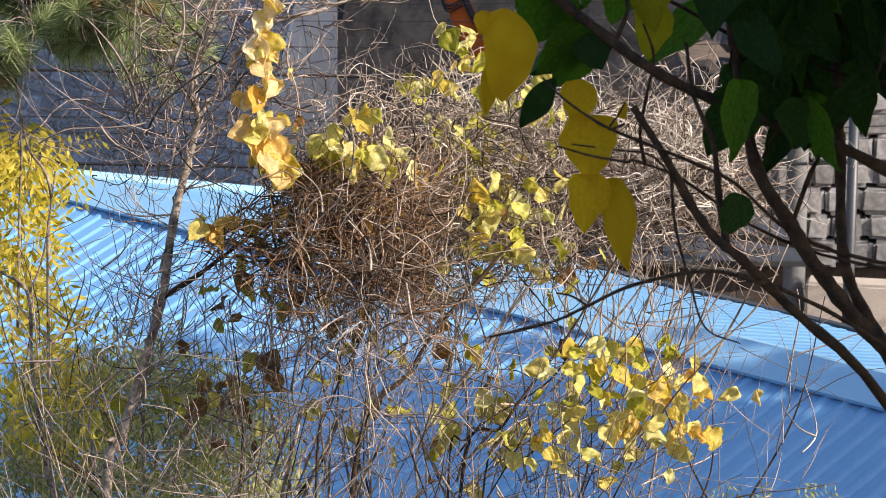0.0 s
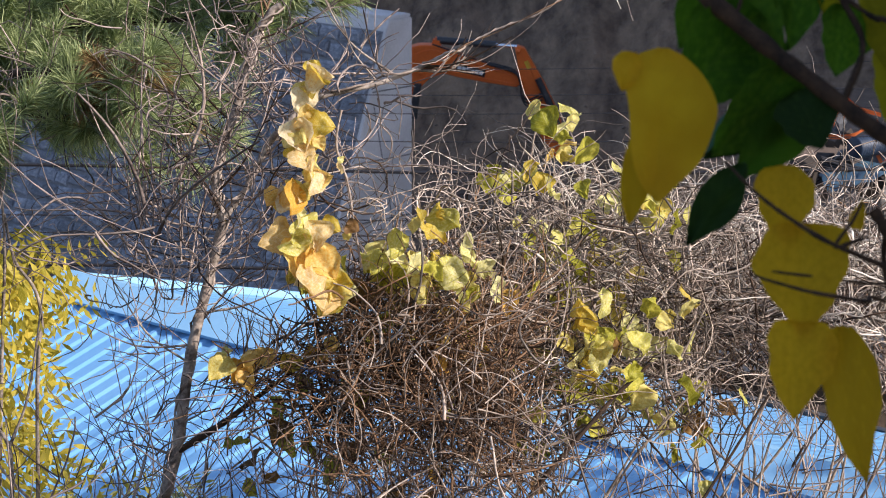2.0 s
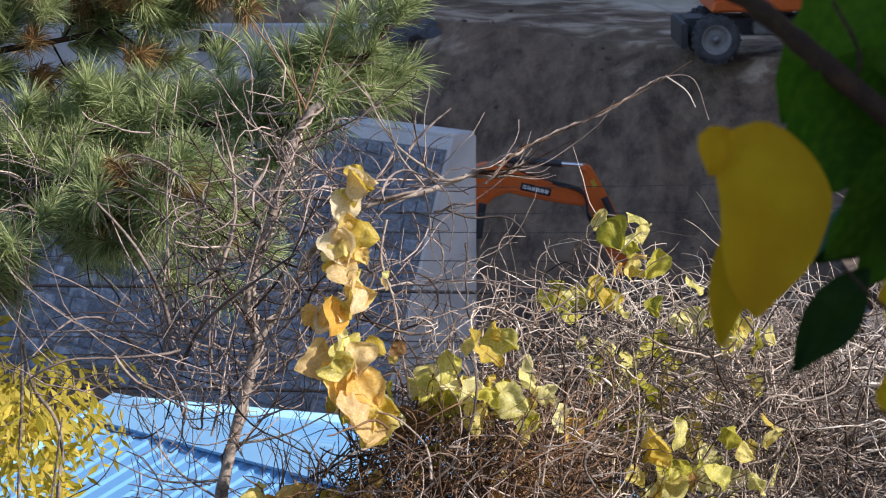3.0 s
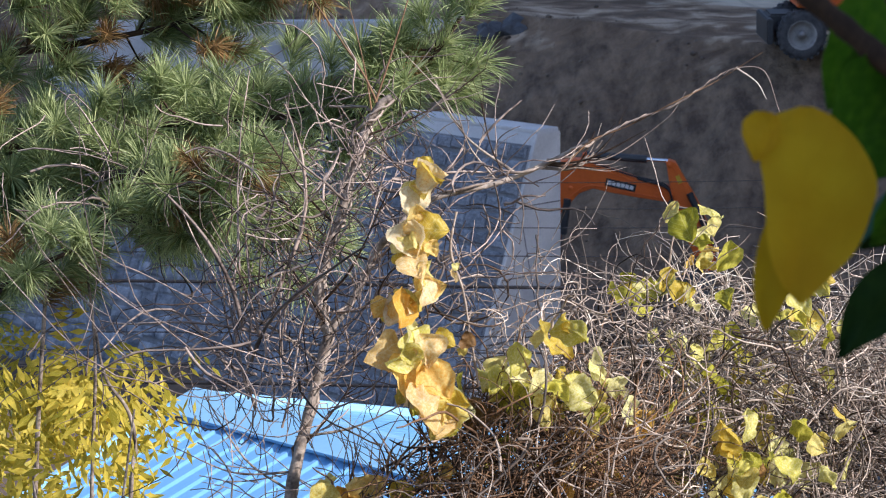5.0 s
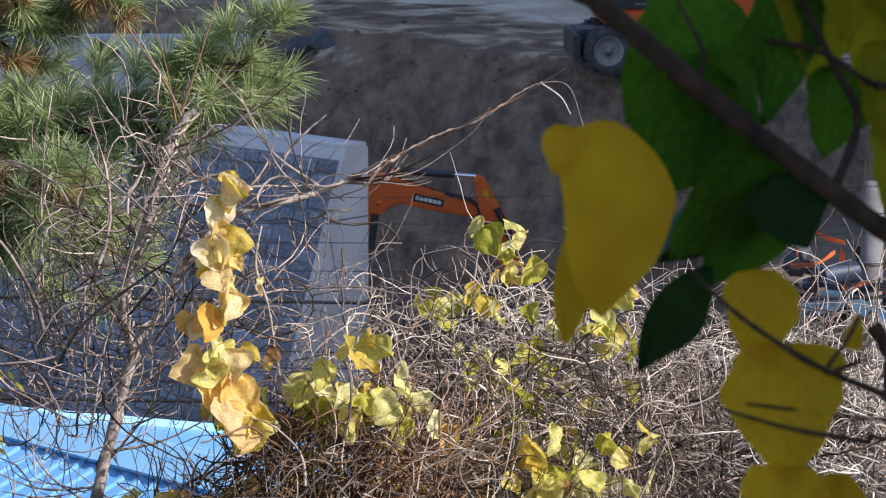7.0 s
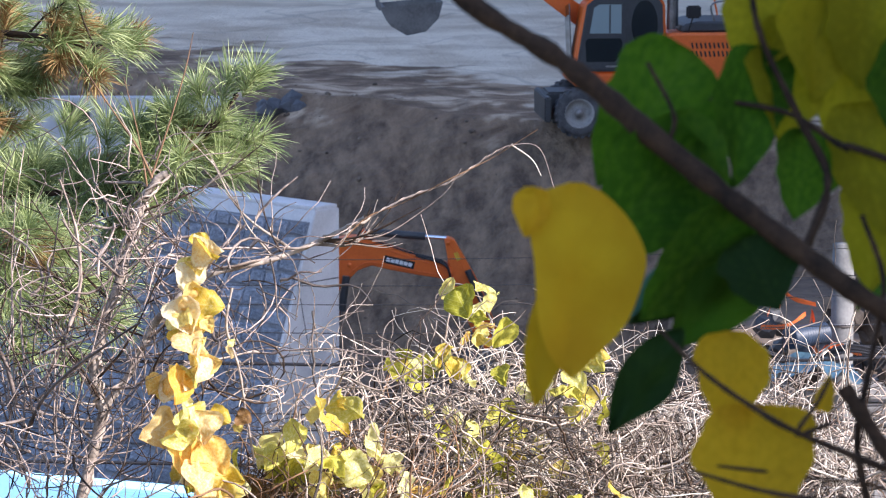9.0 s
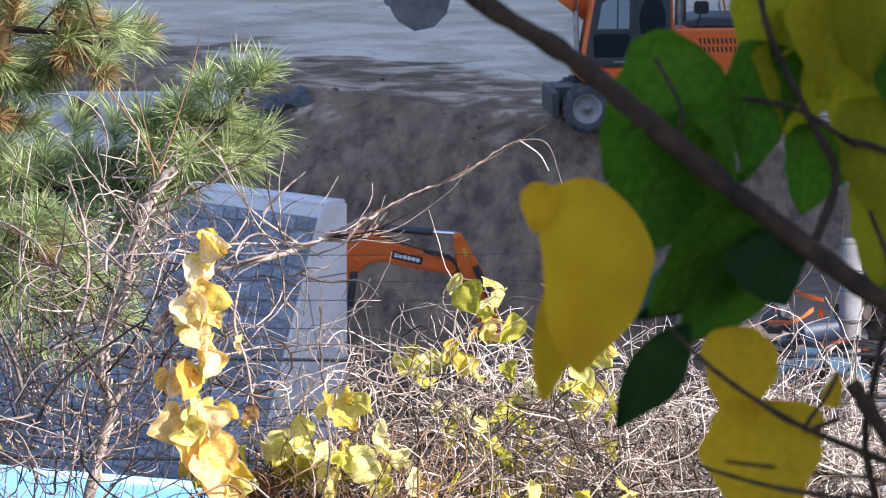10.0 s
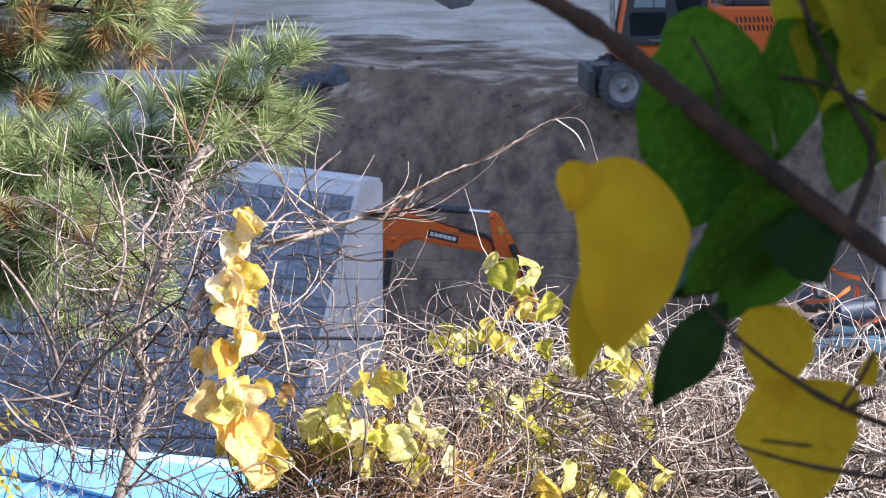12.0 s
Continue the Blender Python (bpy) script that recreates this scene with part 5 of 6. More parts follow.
def build_thickets():
    right = thing("vine_thicket", on_ground((0.671, 10.496, 6.178)), "mound of tangled pale dry vines with fading yellow leaves", "vines")
    o = -Vector(right.location)
    f = [stems(((-0.166, 10.375, 7.796), (0.258, 10.412, 8.004), (0.248, 9.85, 7.25), (-0.160, 9.836, 7.2)), 420, 0.36, (0, 0, -0.05), 0.24, 0.0024, 0.5),
         stems(((0.209, 10.610, 7.976), (0.839, 10.599, 7.914), (0.792, 9.95, 7.42), (0.197, 9.9, 7.3)), 520, 0.36, (0.15, 0, -0.15), 0.24, 0.0024, 0.5),
         stems(((0.683, 10.991, 7.836), (1.561, 10.978, 7.763), (1.442, 10.304, 7.5), (0.647, 10.267, 7.4)), 560, 0.36, (0.4, 0, -0.1), 0.24, 0.0024, 0.5),
         stems(((-0.373, 9.854, 8.298), (-0.107, 9.840, 8.216), (-0.040, 9.756, 7.740), (-0.440, 9.756, 7.740)), 40, 0.4, (0, 0, 0.3), 0.2, 0.002, 0.3),
         curls(((-0.166, 10.375, 7.72), (0.258, 10.412, 7.95), (0.248, 9.85, 7.25), (-0.160, 9.836, 7.2)), 318, 0.45, 0.0027, 0.5, 7, (0, 0, 0)),
         curls(((0.209, 10.610, 8.02), (0.839, 10.599, 7.93), (0.792, 9.95, 7.42), (0.197, 9.9, 7.3)), 460, 0.48, 0.0027, 0.5, 7, (0.4, 0, -0.1)),
         curls(((0.683, 10.991, 7.86), (1.561, 10.978, 7.76), (1.442, 10.304, 7.5), (0.647, 10.267, 7.4)), 564, 0.65, 0.0027, 0.5, 4.5, (0.8, 0, -0.1)),
         curls(((-0.483, 9.850, 8.163), (-0.049, 9.850, 8.162), (-0.049, 9.850, 7.752), (-0.486, 9.850, 7.753)), 81, 0.45, 0.0024, 0.3, 7, (0, 0, 0.1)),
         curls(((-0.150, 9.900, 8.153), (0.219, 9.900, 8.153), (0.220, 9.900, 7.879), (-0.150, 9.900, 7.879)), 54, 0.4, 0.0023, 0.3, 7, (0, 0, 0))]
    thicket("stem_tangle", f, TWIG, right).location = o
    f = [stems(((0.211, 10.709, 7.966), (1.555, 10.684, 7.823), (1.498, 10.231, 7.558), (0.203, 10.244, 7.627)), 300, 0.3, (0.3, 0, 0), 0.26, 0.0022, 0.3),
         curls(((0.211, 10.709, 7.98), (1.555, 10.684, 7.823), (1.498, 10.231, 7.558), (0.203, 10.244, 7.627)), 311, 0.5, 0.0026, 0.3, 5, (0.7, 0, 0)),
         stems(((-0.250, 10.206, 7.991), (0.201, 10.233, 8.145), (0.374, 10.164, 7.752), (-0.232, 10.164, 7.752)), 20, 0.3, (0, 0, 0.3), 0.2, 0.0024, 0.3)]
    thicket("straw", f, STRAW, right).location = o
    # brown stems fill the mound's back: colour in place of the shade inside
    f = [stems(((-0.123, 11.246, 7.552), (1.578, 11.354, 7.588), (1.523, 10.9, 7.3), (-0.119, 10.85, 7.15)), 1100, 0.4, (0.2, 0, 0.1), 0.18, 0.0034, 0.25)]
    thicket("inner_stem_tangle", f, TWIG_BROWN, right).location = o
    # dark curls for the mound's shaded stems, shade given as colour
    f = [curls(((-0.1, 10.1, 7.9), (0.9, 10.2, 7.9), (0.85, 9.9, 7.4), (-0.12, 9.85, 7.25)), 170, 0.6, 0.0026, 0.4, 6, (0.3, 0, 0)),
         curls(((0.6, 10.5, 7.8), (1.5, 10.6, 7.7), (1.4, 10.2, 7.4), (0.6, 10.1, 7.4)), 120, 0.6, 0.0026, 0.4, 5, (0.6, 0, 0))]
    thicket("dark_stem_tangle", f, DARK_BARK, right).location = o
    for i in range(30):
        x, y = random.uniform(-0.9, 0.9), random.uniform(-0.3, 0.5)
        tube("vine_stem", [(x, y, -0.4 - 0.4 * y), (x + random.uniform(-0.2, 0.2), y, 1.0), (x + random.uniform(-0.4, 0.4), y * 0.6, 2.2), (x + random.uniform(-0.5, 0.5), y * 0.4, 2.9)], 0.013, 0.005, BARK, right, 8, 6, 0.15)
    # a few thicker vines
    for i in range(26):
        a = Vector((0.371, 9.873, 6.675)) + Vector((random.uniform(-0.55, 0.9), random.uniform(-0.3, 0.3), random.uniform(-0.2, 0.2)))
        b = a + Vector((random.uniform(-0.2, 0.6), random.uniform(-0.1, 0.2), random.uniform(0.5, 1.1)))
        m = (a + b) / 2 + Vector((random.uniform(-0.15, 0.15), 0, random.uniform(-0.1, 0.15)))
        tube("vine_stem", [a + o, m + o, b + o], 0.006, 0.003, TWIG, right, 10, 6, 0.2)
    size = 0.088
    for at, ac, n, mats in (((0.259, 10.147, 8.230), (0.06, 0.03), 6, (LEAF_PALE, LEAF_GREEN, LEAF_YELLOW)), ((0.251, 10.129, 8.129), (0.05, 0.05), 6, (LEAF_YELLOW, LEAF_GOLD)),
                            ((0.010, 10.011, 8.038), (0.05, 0.03), 5, (LEAF_YELLOW, LEAF_GREEN)), ((0.296, 9.903, 7.999), (0.12, 0.08), 20, (LEAF_PALE, LEAF_GREEN, LEAF_PALE)),
                            ((0.296, 9.862, 7.767), (0.09, 0.09), 14, (LEAF_GREEN, LEAF_YELLOW, LEAF_GREEN)), ((0.448, 9.859, 7.750), (0.05, 0.06), 6, (LEAF_YELLOW, LEAF_PALE)),
                            ((0.616, 9.897, 7.966), (0.06, 0.06), 8, (LEAF_YELLOW, LEAF_PALE, LEAF_GREEN)), ((0.343, 9.727, 7.576), (0.16, 0.1), 16, (LEAF_YELLOW, LEAF_PALE, LEAF_YELLOW)),
                            ((0.560, 9.735, 7.625), (0.09, 0.12), 12, (LEAF_PALE, LEAF_YELLOW)), ((0.577, 9.686, 7.346), (0.16, 0.1), 16, (LEAF_YELLOW, LEAF_GREEN, LEAF_PALE)),
                            ((0.815, 8.879, 7.085), (0.15, 0.08), 44, (LEAF_GREEN, LEAF_PALE, LEAF_YELLOW)), ((1.086, 8.855, 6.951), (0.13, 0.08), 40, (LEAF_YELLOW, LEAF_GOLD, LEAF_YELLOW)),
                            ((0.815, 8.828, 6.795), (0.22, 0.1), 40, (LEAF_YELLOW, LEAF_PALE)), ((0.442, 9.236, 7.669), (0.1, 0.09), 24, (LEAF_YELLOW, LEAF_PALE, LEAF_GREEN)),
                            ((0.291, 9.599, 7.428), (0.12, 0.05), 8, (LEAF_GREEN, LEAF_YELLOW))):
        leaf_cluster(right, Vector(at) + o, ac, n, size, mats)

    centre = thing("vine_thicket", on_ground((-0.268, 9.351, 6.595)), "dense brown clump of dry vines topped with yellow leaves", "vines")
    o = -Vector(centre.location)
    f = [stems(((-0.513, 9.561, 7.785), (0.091, 9.566, 7.817), (0.107, 9.373, 7.298), (-0.572, 9.373, 7.298)), 1250, 0.34, (0.3, 0, 0.1), 0.15, 0.0022, 0.3),
         curls(((-0.513, 9.561, 7.83), (0.091, 9.566, 7.85), (0.107, 9.373, 7.298), (-0.572, 9.373, 7.298)), 594, 0.42, 0.0027, 0.3, 7, (0.3, 0, 0.1)),
         stems(((-0.872, 9.521, 7.560), (-0.366, 9.561, 7.785), (-0.268, 9.507, 7.480), (-0.856, 9.498, 7.431)), 420, 0.3, (0.8, 0, 0.5), 0.12, 0.0022, 0.15)]
    thicket("stem_tangle", f, TWIG_BROWN, centre).location = o
    f = [stems(((-0.362, 9.463, 7.808), (0.188, 9.463, 7.808), (0.186, 9.215, 6.979), (-0.454, 9.215, 6.979)), 200, 0.5, (0.3, 0, 0.6), 0.1, 0.0026, 0.3),
         curls(((-0.45, 9.4, 7.9), (0.15, 9.4, 7.9), (0.186, 9.215, 6.979), (-0.454, 9.215, 6.979)), 193, 0.55, 0.0027, 0.3, 6, (0.2, 0, 0.3))]
    thicket("pale_stem_tangle", f, TWIG, centre).location = o
    for i in range(18):
        x, y = random.uniform(-0.35, 0.4), random.uniform(-0.2, 0.3)
        tube("vine_stem", [(x, y, -0.3 - 0.4 * y), (x + random.uniform(-0.2, 0.2), y, 1.2), (x + random.uniform(-0.25, 0.25), y * 0.6, 2.4), (x * 0.8, y * 0.4, 3.1)], 0.012, 0.005, BARK, centre, 8, 6, 0.15)
    for at, ac, n, mats in (((-0.273, 9.177, 7.914), (0.15, 0.035), 44, (LEAF_PALE, LEAF_PALE, LEAF_PALE, LEAF_YELLOW, LEAF_GREEN)), ((-0.108, 9.183, 7.945), (0.07, 0.045), 16, (LEAF_PALE, LEAF_YELLOW)),
                            ((-0.212, 9.229, 7.635), (0.2, 0.15), 40, (LEAF_BROWN, LEAF_GOLD, LEAF_BROWN, LEAF_GREEN)), ((-0.684, 9.180, 7.639), (0.07, 0.03), 9, (LEAF_GOLD, LEAF_YELLOW)),
                            ((-0.047, 9.428, 7.608), (0.03, 0.03), 3, (LEAF_GOLD, LEAF_YELLOW)), ((-0.622, 9.477, 7.312), (0.15, 0.07), 12, (LEAF_BROWN, LEAF_GREEN)),
                            ((-0.287, 9.444, 7.124), (0.18, 0.1), 14, (LEAF_BROWN, LEAF_GREEN)), ((-0.670, 9.373, 6.723), (0.12, 0.1), 12, (LEAF_GREEN, LEAF_BROWN, LEAF_YELLOW))):
        leaf_cluster(centre, Vector(at) + o, ac, n, 0.085, mats, 0.15)

    low = thing("undergrowth", on_ground((-0.473, 9.498, 6.279)), "tangle of bare brush and dry stems on the hillside", "brush")
    o = -Vector(low.location)
    f = [stems(((-1.694, 9.847, 7.105), (0.051, 9.847, 7.105), (0.048, 9.096, 6.305), (-1.594, 9.096, 6.305)), 620, 0.55, (0.05, 0, 1.6), 0.05, 0.002, 0.5),
         stems(((-0.572, 9.881, 7.301), (1.172, 9.864, 7.203), (1.103, 9.096, 6.305), (-0.539, 9.096, 6.305)), 850, 0.55, (0.45, 0, 1.1), 0.055, 0.0022, 0.5),
         stems(((0.538, 9.620, 6.969), (1.760, 9.654, 7.161), (1.690, 9.096, 6.305), (0.517, 9.096, 6.305)), 170, 0.5, (0.2, 0, 1.3), 0.06, 0.0018, 0.4)]
    thicket("brush_tangle", f, TWIG_DARK, low).location = o
    for pts, r in ((((-0.213, 9.224, 6.453), (0.048, 9.331, 7.060), (0.356, 9.401, 7.457), (0.522, 9.430, 7.620)), 0.012), (((0.238, 9.224, 6.453), (0.428, 9.290, 6.826), (0.665, 9.348, 7.153), (0.902, 9.414, 7.527)), 0.009),
                   (((0.192, 9.319, 6.416), (0.288, 9.377, 6.746), (0.647, 9.423, 7.006), (0.815, 9.494, 7.407)), 0.006), (((0.329, 9.129, 6.489), (0.517, 9.170, 6.720), (0.775, 9.211, 6.951), (1.010, 9.268, 7.275)), 0.005),
                   (((-0.355, 9.224, 6.453), (-0.284, 9.306, 6.920), (-0.141, 9.364, 7.247), (-0.189, 9.405, 7.480)), 0.007)):
        p = [Vector(q) + o for q in pts]
        tube("brush_stem", [(p[0].x, p[0].y, -0.3)] + p, r, r * 0.45, DARK_BARK, low, 10, 7, 0.15)
    for i in range(46):
        a = Vector((-0.193, 9.389, 6.237)) + o + Vector((random.uniform(-1.35, 1.7), random.uniform(-0.4, 0.5), random.uniform(-0.2, 0.25)))
        b = a + Vector((random.gauss(0.12, 0.25), random.uniform(-0.1, 0.1), random.uniform(0.5, 1.15)))
        m = (a + b) / 2 + Vector((random.uniform(-0.1, 0.1), 0, random.uniform(-0.05, 0.05)))
        r = random.uniform(0.003, 0.0075)
        tube("brush_stem", [a, m, b], r, r * 0.4, random.choice((DARK_BARK, BARK, TWIG_DARK)), low, 10, 6, 0.2)
        for k in range(3):
            c = m.lerp(b, random.uniform(0.0, 0.8))
            d = c + Vector((random.gauss(0.05, 0.16), random.uniform(-0.05, 0.05), random.uniform(0.1, 0.3)))
            tube("side_twig", [c, (c + d) / 2 + Vector((0.02, 0, -0.02)), d], r * 0.4, r * 0.2, TWIG_DARK, low, 5, 4, 0.2)
    for at, ac, n, mats in (((-0.846, 9.498, 6.856), (0.3, 0.16), 14, (LEAF_GREEN, LEAF_BROWN)), ((-0.143, 9.377, 6.746), (0.3, 0.18), 18, (LEAF_BROWN, LEAF_GREEN, LEAF_PALE)),
                            ((0.336, 9.369, 6.699), (0.2, 0.16), 20, (LEAF_GREEN, LEAF_PALE, LEAF_YELLOW)), ((0.528, 9.444, 7.124), (0.25, 0.1), 10, (LEAF_GREEN, LEAF_BROWN))):
        leaf_cluster(low, Vector(at) + o, ac, n, 0.1, mats, 0.3)


build_thickets()


def build_leaf_strand():
    """A hanging vine with a column of golden leaves."""
    top = (-0.550, 9.493, 8.555)
    root = thing("leafy_vine", on_ground((-0.486, 9.160, 6.664)), "vine with a hanging column of golden yellow leaves", "vine")
    o = np.array(root.location)
    path = smooth_line([np.array(q) - o for q in (top, (-0.574, 9.466, 8.398), (-0.550, 9.438, 8.240), (-0.614, 9.416, 8.114), (-0.563, 9.396, 8.004), (-0.566, 9.377, 7.893), (-0.462, 9.360, 7.799))], 8)
    v, f = tubes(path[None], np.full((1, len(path)), 0.003), 6)
    put("vine_stem", quads("vine_stem", v, f), TWIG_BROWN, root)
    spots = (((-0.548, 9.441, 8.547), 0.1, LEAF_YELLOW), ((-0.571, 9.431, 8.492), 0.1, LEAF_GOLD), ((-0.545, 9.371, 8.438), 0.09, LEAF_GOLD), ((-0.600, 9.364, 8.399), 0.11, LEAF_GOLD),
             ((-0.568, 9.361, 8.383), 0.1, LEAF_YELLOW), ((-0.526, 9.355, 8.344), 0.05, LEAF_GOLD), ((-0.589, 9.348, 8.305), 0.1, LEAF_YELLOW), ((-0.546, 9.365, 8.286), 0.11, LEAF_YELLOW),
             ((-0.532, 9.337, 8.243), 0.09, LEAF_YELLOW), ((-0.632, 9.327, 8.188), 0.1, LEAF_GOLD), ((-0.584, 9.328, 8.196), 0.11, LEAF_GOLD), ((-0.649, 9.343, 8.161), 0.09, LEAF_YELLOW),
             ((-0.584, 9.311, 8.095), 0.12, LEAF_PALE), ((-0.521, 9.309, 8.087), 0.1, LEAF_GOLD), ((-0.593, 9.318, 8.020), 0.14, LEAF_GOLD), ((-0.537, 9.294, 8.001), 0.13, LEAF_GOLD),
             ((-0.570, 9.317, 7.956), 0.12, LEAF_GOLD), ((-0.458, 9.275, 7.892), 0.13, LEAF_YELLOW), ((-0.490, 9.292, 7.872), 0.11, LEAF_YELLOW), ((-0.212, 9.313, 8.110), 0.09, LEAF_YELLOW),
             ((-0.157, 9.316, 8.126), 0.11, LEAF_PALE), ((-0.469, 9.340, 8.261), 0.04, LEAF_PALE), ((-0.434, 9.308, 8.079), 0.05, LEAF_BROWN), ((-0.562, 9.417, 8.527), 0.09, LEAF_GOLD), ((-0.618, 9.388, 8.362), 0.09, LEAF_YELLOW), ((-0.562, 9.361, 8.206), 0.09, LEAF_GOLD),
             ((-0.618, 9.334, 8.057), 0.11, LEAF_GOLD), ((-0.547, 9.283, 8.052), 0.11, LEAF_PALE), ((-0.544, 9.265, 7.951), 0.11, LEAF_GOLD), ((-0.523, 9.317, 7.956), 0.1, LEAF_BROWN), ((-0.584, 9.280, 7.923), 0.09, LEAF_GOLD))
    for i, (at, size, mat) in enumerate(spots):
        leaf(LEAF_CREAM if i % 5 in (1, 3) else mat, np.array(at) - o + np.array([0, 0, 0.02]), min(size, 0.118), root, (random.gauss(-8, 28), random.gauss(0, 40), random.gauss(25, 35)), random.uniform(0.9, 1.15), i % 6)
        leaf(LEAF_YELLOW if i % 3 else mat, np.array(at) - o + np.array([random.gauss(0, 0.012), 0.03, random.gauss(0.01, 0.02)]), size * 0.68, root, (random.gauss(-8, 30), random.gauss(0, 45), random.gauss(25, 35)), random.uniform(0.85, 1.1), (i + 3) % 6)
    tube("vine_stem", [np.array(q) - o for q in ((-0.454, 9.471, 8.429), (-0.470, 9.452, 8.319), (-0.435, 9.432, 8.208), (-0.414, 9.410, 8.082), (-0.390, 9.385, 7.941))], 0.004, 0.003, TWIG, root, 8, 6, 0.4)


build_leaf_strand()


def tuft_needles(at, axis, n, length, width, rng):
    """Needles that fan out round a shoot: thin folded strips."""
    axis = axis / np.linalg.norm(axis)
    d = rng.normal(size=(n, 3))
    d -= (d @ axis)[:, None] * axis * 0.75
    d = d / np.linalg.norm(d, axis=1, keepdims=True) + axis * rng.uniform(0.45, 1.7, (n, 1))
    d /= np.linalg.norm(d, axis=1, keepdims=True)
    start = at + axis * rng.uniform(-0.07, 0.04, (n, 1))
    ln = length * rng.uniform(0.7, 1.1, (n, 1))
    side = np.cross(d, rng.normal(size=(n, 3)))
    side /= np.linalg.norm(side, axis=1, keepdims=True)
    mid = start + d * ln * 0.55
    end = start + d * ln + np.array([0, 0, -0.012])
    w = side * width
    v = np.stack([start - w * 0.6, start + w * 0.6, mid + w, mid - w, end + w * 0.25, end - w * 0.25], axis=1).reshape(-1, 3)
    b = np.arange(n)[:, None] * 6
    f = np.concatenate([b + np.array([0, 1, 2, 3]), b + np.array([3, 2, 4, 5])])
    uv = np.tile(np.array([[0.3, 0], [0.7, 0], [0.7, 0.5], [0.3, 0.5], [0.6, 1], [0.4, 1]]), (n, 1))
    return v, f, uv


def build_pine():
    root = thing("pine_tree", on_ground((-3.016, 11.454, 5.856)), "pine tree with long green needle tufts and rusty shoots", "tree")
    o = np.array(root.location)
    rng = np.random.default_rng(11)
    trunk = [np.zeros(3)] + [np.array(q) - o for q in ((-3.036, 11.663, 7.038), (-2.976, 11.802, 7.826), (-2.936, 11.906, 8.417), (-2.936, 12.114, 9.598))]
    tube("trunk", trunk, 0.14, 0.08, BARK, root, 8, 14, 0.06)
    boughs = (  # points, tufts, spread of the shoots, dryness
        (((-2.956, 11.795, 7.786), (-2.435, 11.656, 8.152), (-1.871, 11.492, 8.374), (-1.453, 11.398, 8.416), (-1.079, 11.303, 8.455), (-0.806, 11.216, 8.537), (-0.594, 11.146, 8.715)), 110, 0.085, 0.08),
        (((-2.956, 11.871, 8.220), (-2.416, 11.927, 8.535), (-1.936, 11.942, 8.623), (-1.563, 11.855, 8.703), (-1.255, 11.777, 8.840)), 64, 0.075, 0.3),
        (((-2.936, 11.948, 8.653), (-2.056, 11.989, 8.889), (-1.563, 11.896, 8.938), (-1.196, 11.793, 8.927), (-1.009, 11.783, 8.869)), 60, 0.1, 0.3),
        (((-2.956, 11.781, 7.707), (-2.336, 11.632, 8.017), (-1.929, 11.455, 8.165), (-1.702, 11.370, 8.256), (-1.453, 11.367, 8.237)), 90, 0.12, 0.06),
        (((-1.695, 11.070, 8.283), (-1.377, 10.777, 8.347), (-1.184, 10.672, 8.327), (-1.022, 10.656, 8.238)), 40, 0.075, 0.12),
        (((-1.658, 11.047, 8.154), (-1.445, 10.844, 8.151), (-1.341, 10.739, 8.132)), 12, 0.05, 0.1),
        (((-1.510, 11.367, 8.237), (-1.307, 11.255, 8.178), (-1.145, 11.139, 8.101), (-1.070, 11.133, 8.064)), 12, 0.06, 0.3),
        (((-0.919, 11.195, 8.416), (-0.750, 11.218, 8.546), (-0.612, 11.138, 8.669), (-0.510, 11.161, 8.798)), 14, 0.075, 0.05),
        (((-2.936, 11.711, 7.314), (-2.333, 11.179, 7.747), (-1.904, 10.720, 8.025), (-1.652, 10.640, 8.149)), 32, 0.11, 0.25),
        (((-3.030, 12.168, 8.175), (-2.230, 12.182, 8.256), (-1.704, 12.087, 8.290), (-1.056, 11.885, 8.298)), 60, 0.08, 0.1))
    vs, fs, us, base = [], [], [], 0
    dv, df, du, dbase = [], [], [], 0
    for pts, count, spread, dry in boughs:
        line = smooth_line([np.array(q) - o for q in pts], 8)
        r = np.linspace(0.02, 0.005, len(line))
        v, f = tubes(line[None], r[None], 7)
        put("bough", quads("bough", v, f), DARK_BARK, root)
        for i in range(count):
            k = int(len(line) * (0.12 + 0.88 * (i + rng.random()) / count)) - 1
            out = line[min(k + 2, len(line) - 1)] - line[max(k - 1, 0)]
            out = out / np.linalg.norm(out)
            off = rng.normal(size=3) * np.array([spread, spread * 1.3, spread])
            at = line[k] + off
            shoot = out * 0.7 + off / (np.linalg.norm(off) + 1e-6) * 0.8 + np.array([0, -0.2, 0.45])
            is_dry = rng.random() < dry
            v, f, uv = tuft_needles(at, shoot, int(rng.integers(120, 190)), 0.135 * (0.75 if is_dry else 1), 0.0018, rng)
            if is_dry:
                dv.append(v), df.append(f + dbase), du.append(uv)
                dbase += len(v)
            else:
                vs.append(v), fs.append(f + base), us.append(uv)
                base += len(v)
            if i % 2 == 0:
                sv, sf = tubes(np.array([[line[k], (line[k] + at) / 2 + rng.normal(size=3) * 0.01, at]]), np.array([[0.005, 0.004, 0.003]]), 5)
                put("shoot", quads("shoot", sv, sf), DARK_BARK, root)
    put("needles", quads("needles", np.concatenate(vs), np.concatenate(fs), True, np.concatenate(us)), NEEDLE, root, kind="stuff")
    put("dry_needles", quads("dry_needles", np.concatenate(dv), np.concatenate(df), True, np.concatenate(du)), DRY_NEEDLE, root, kind="stuff")
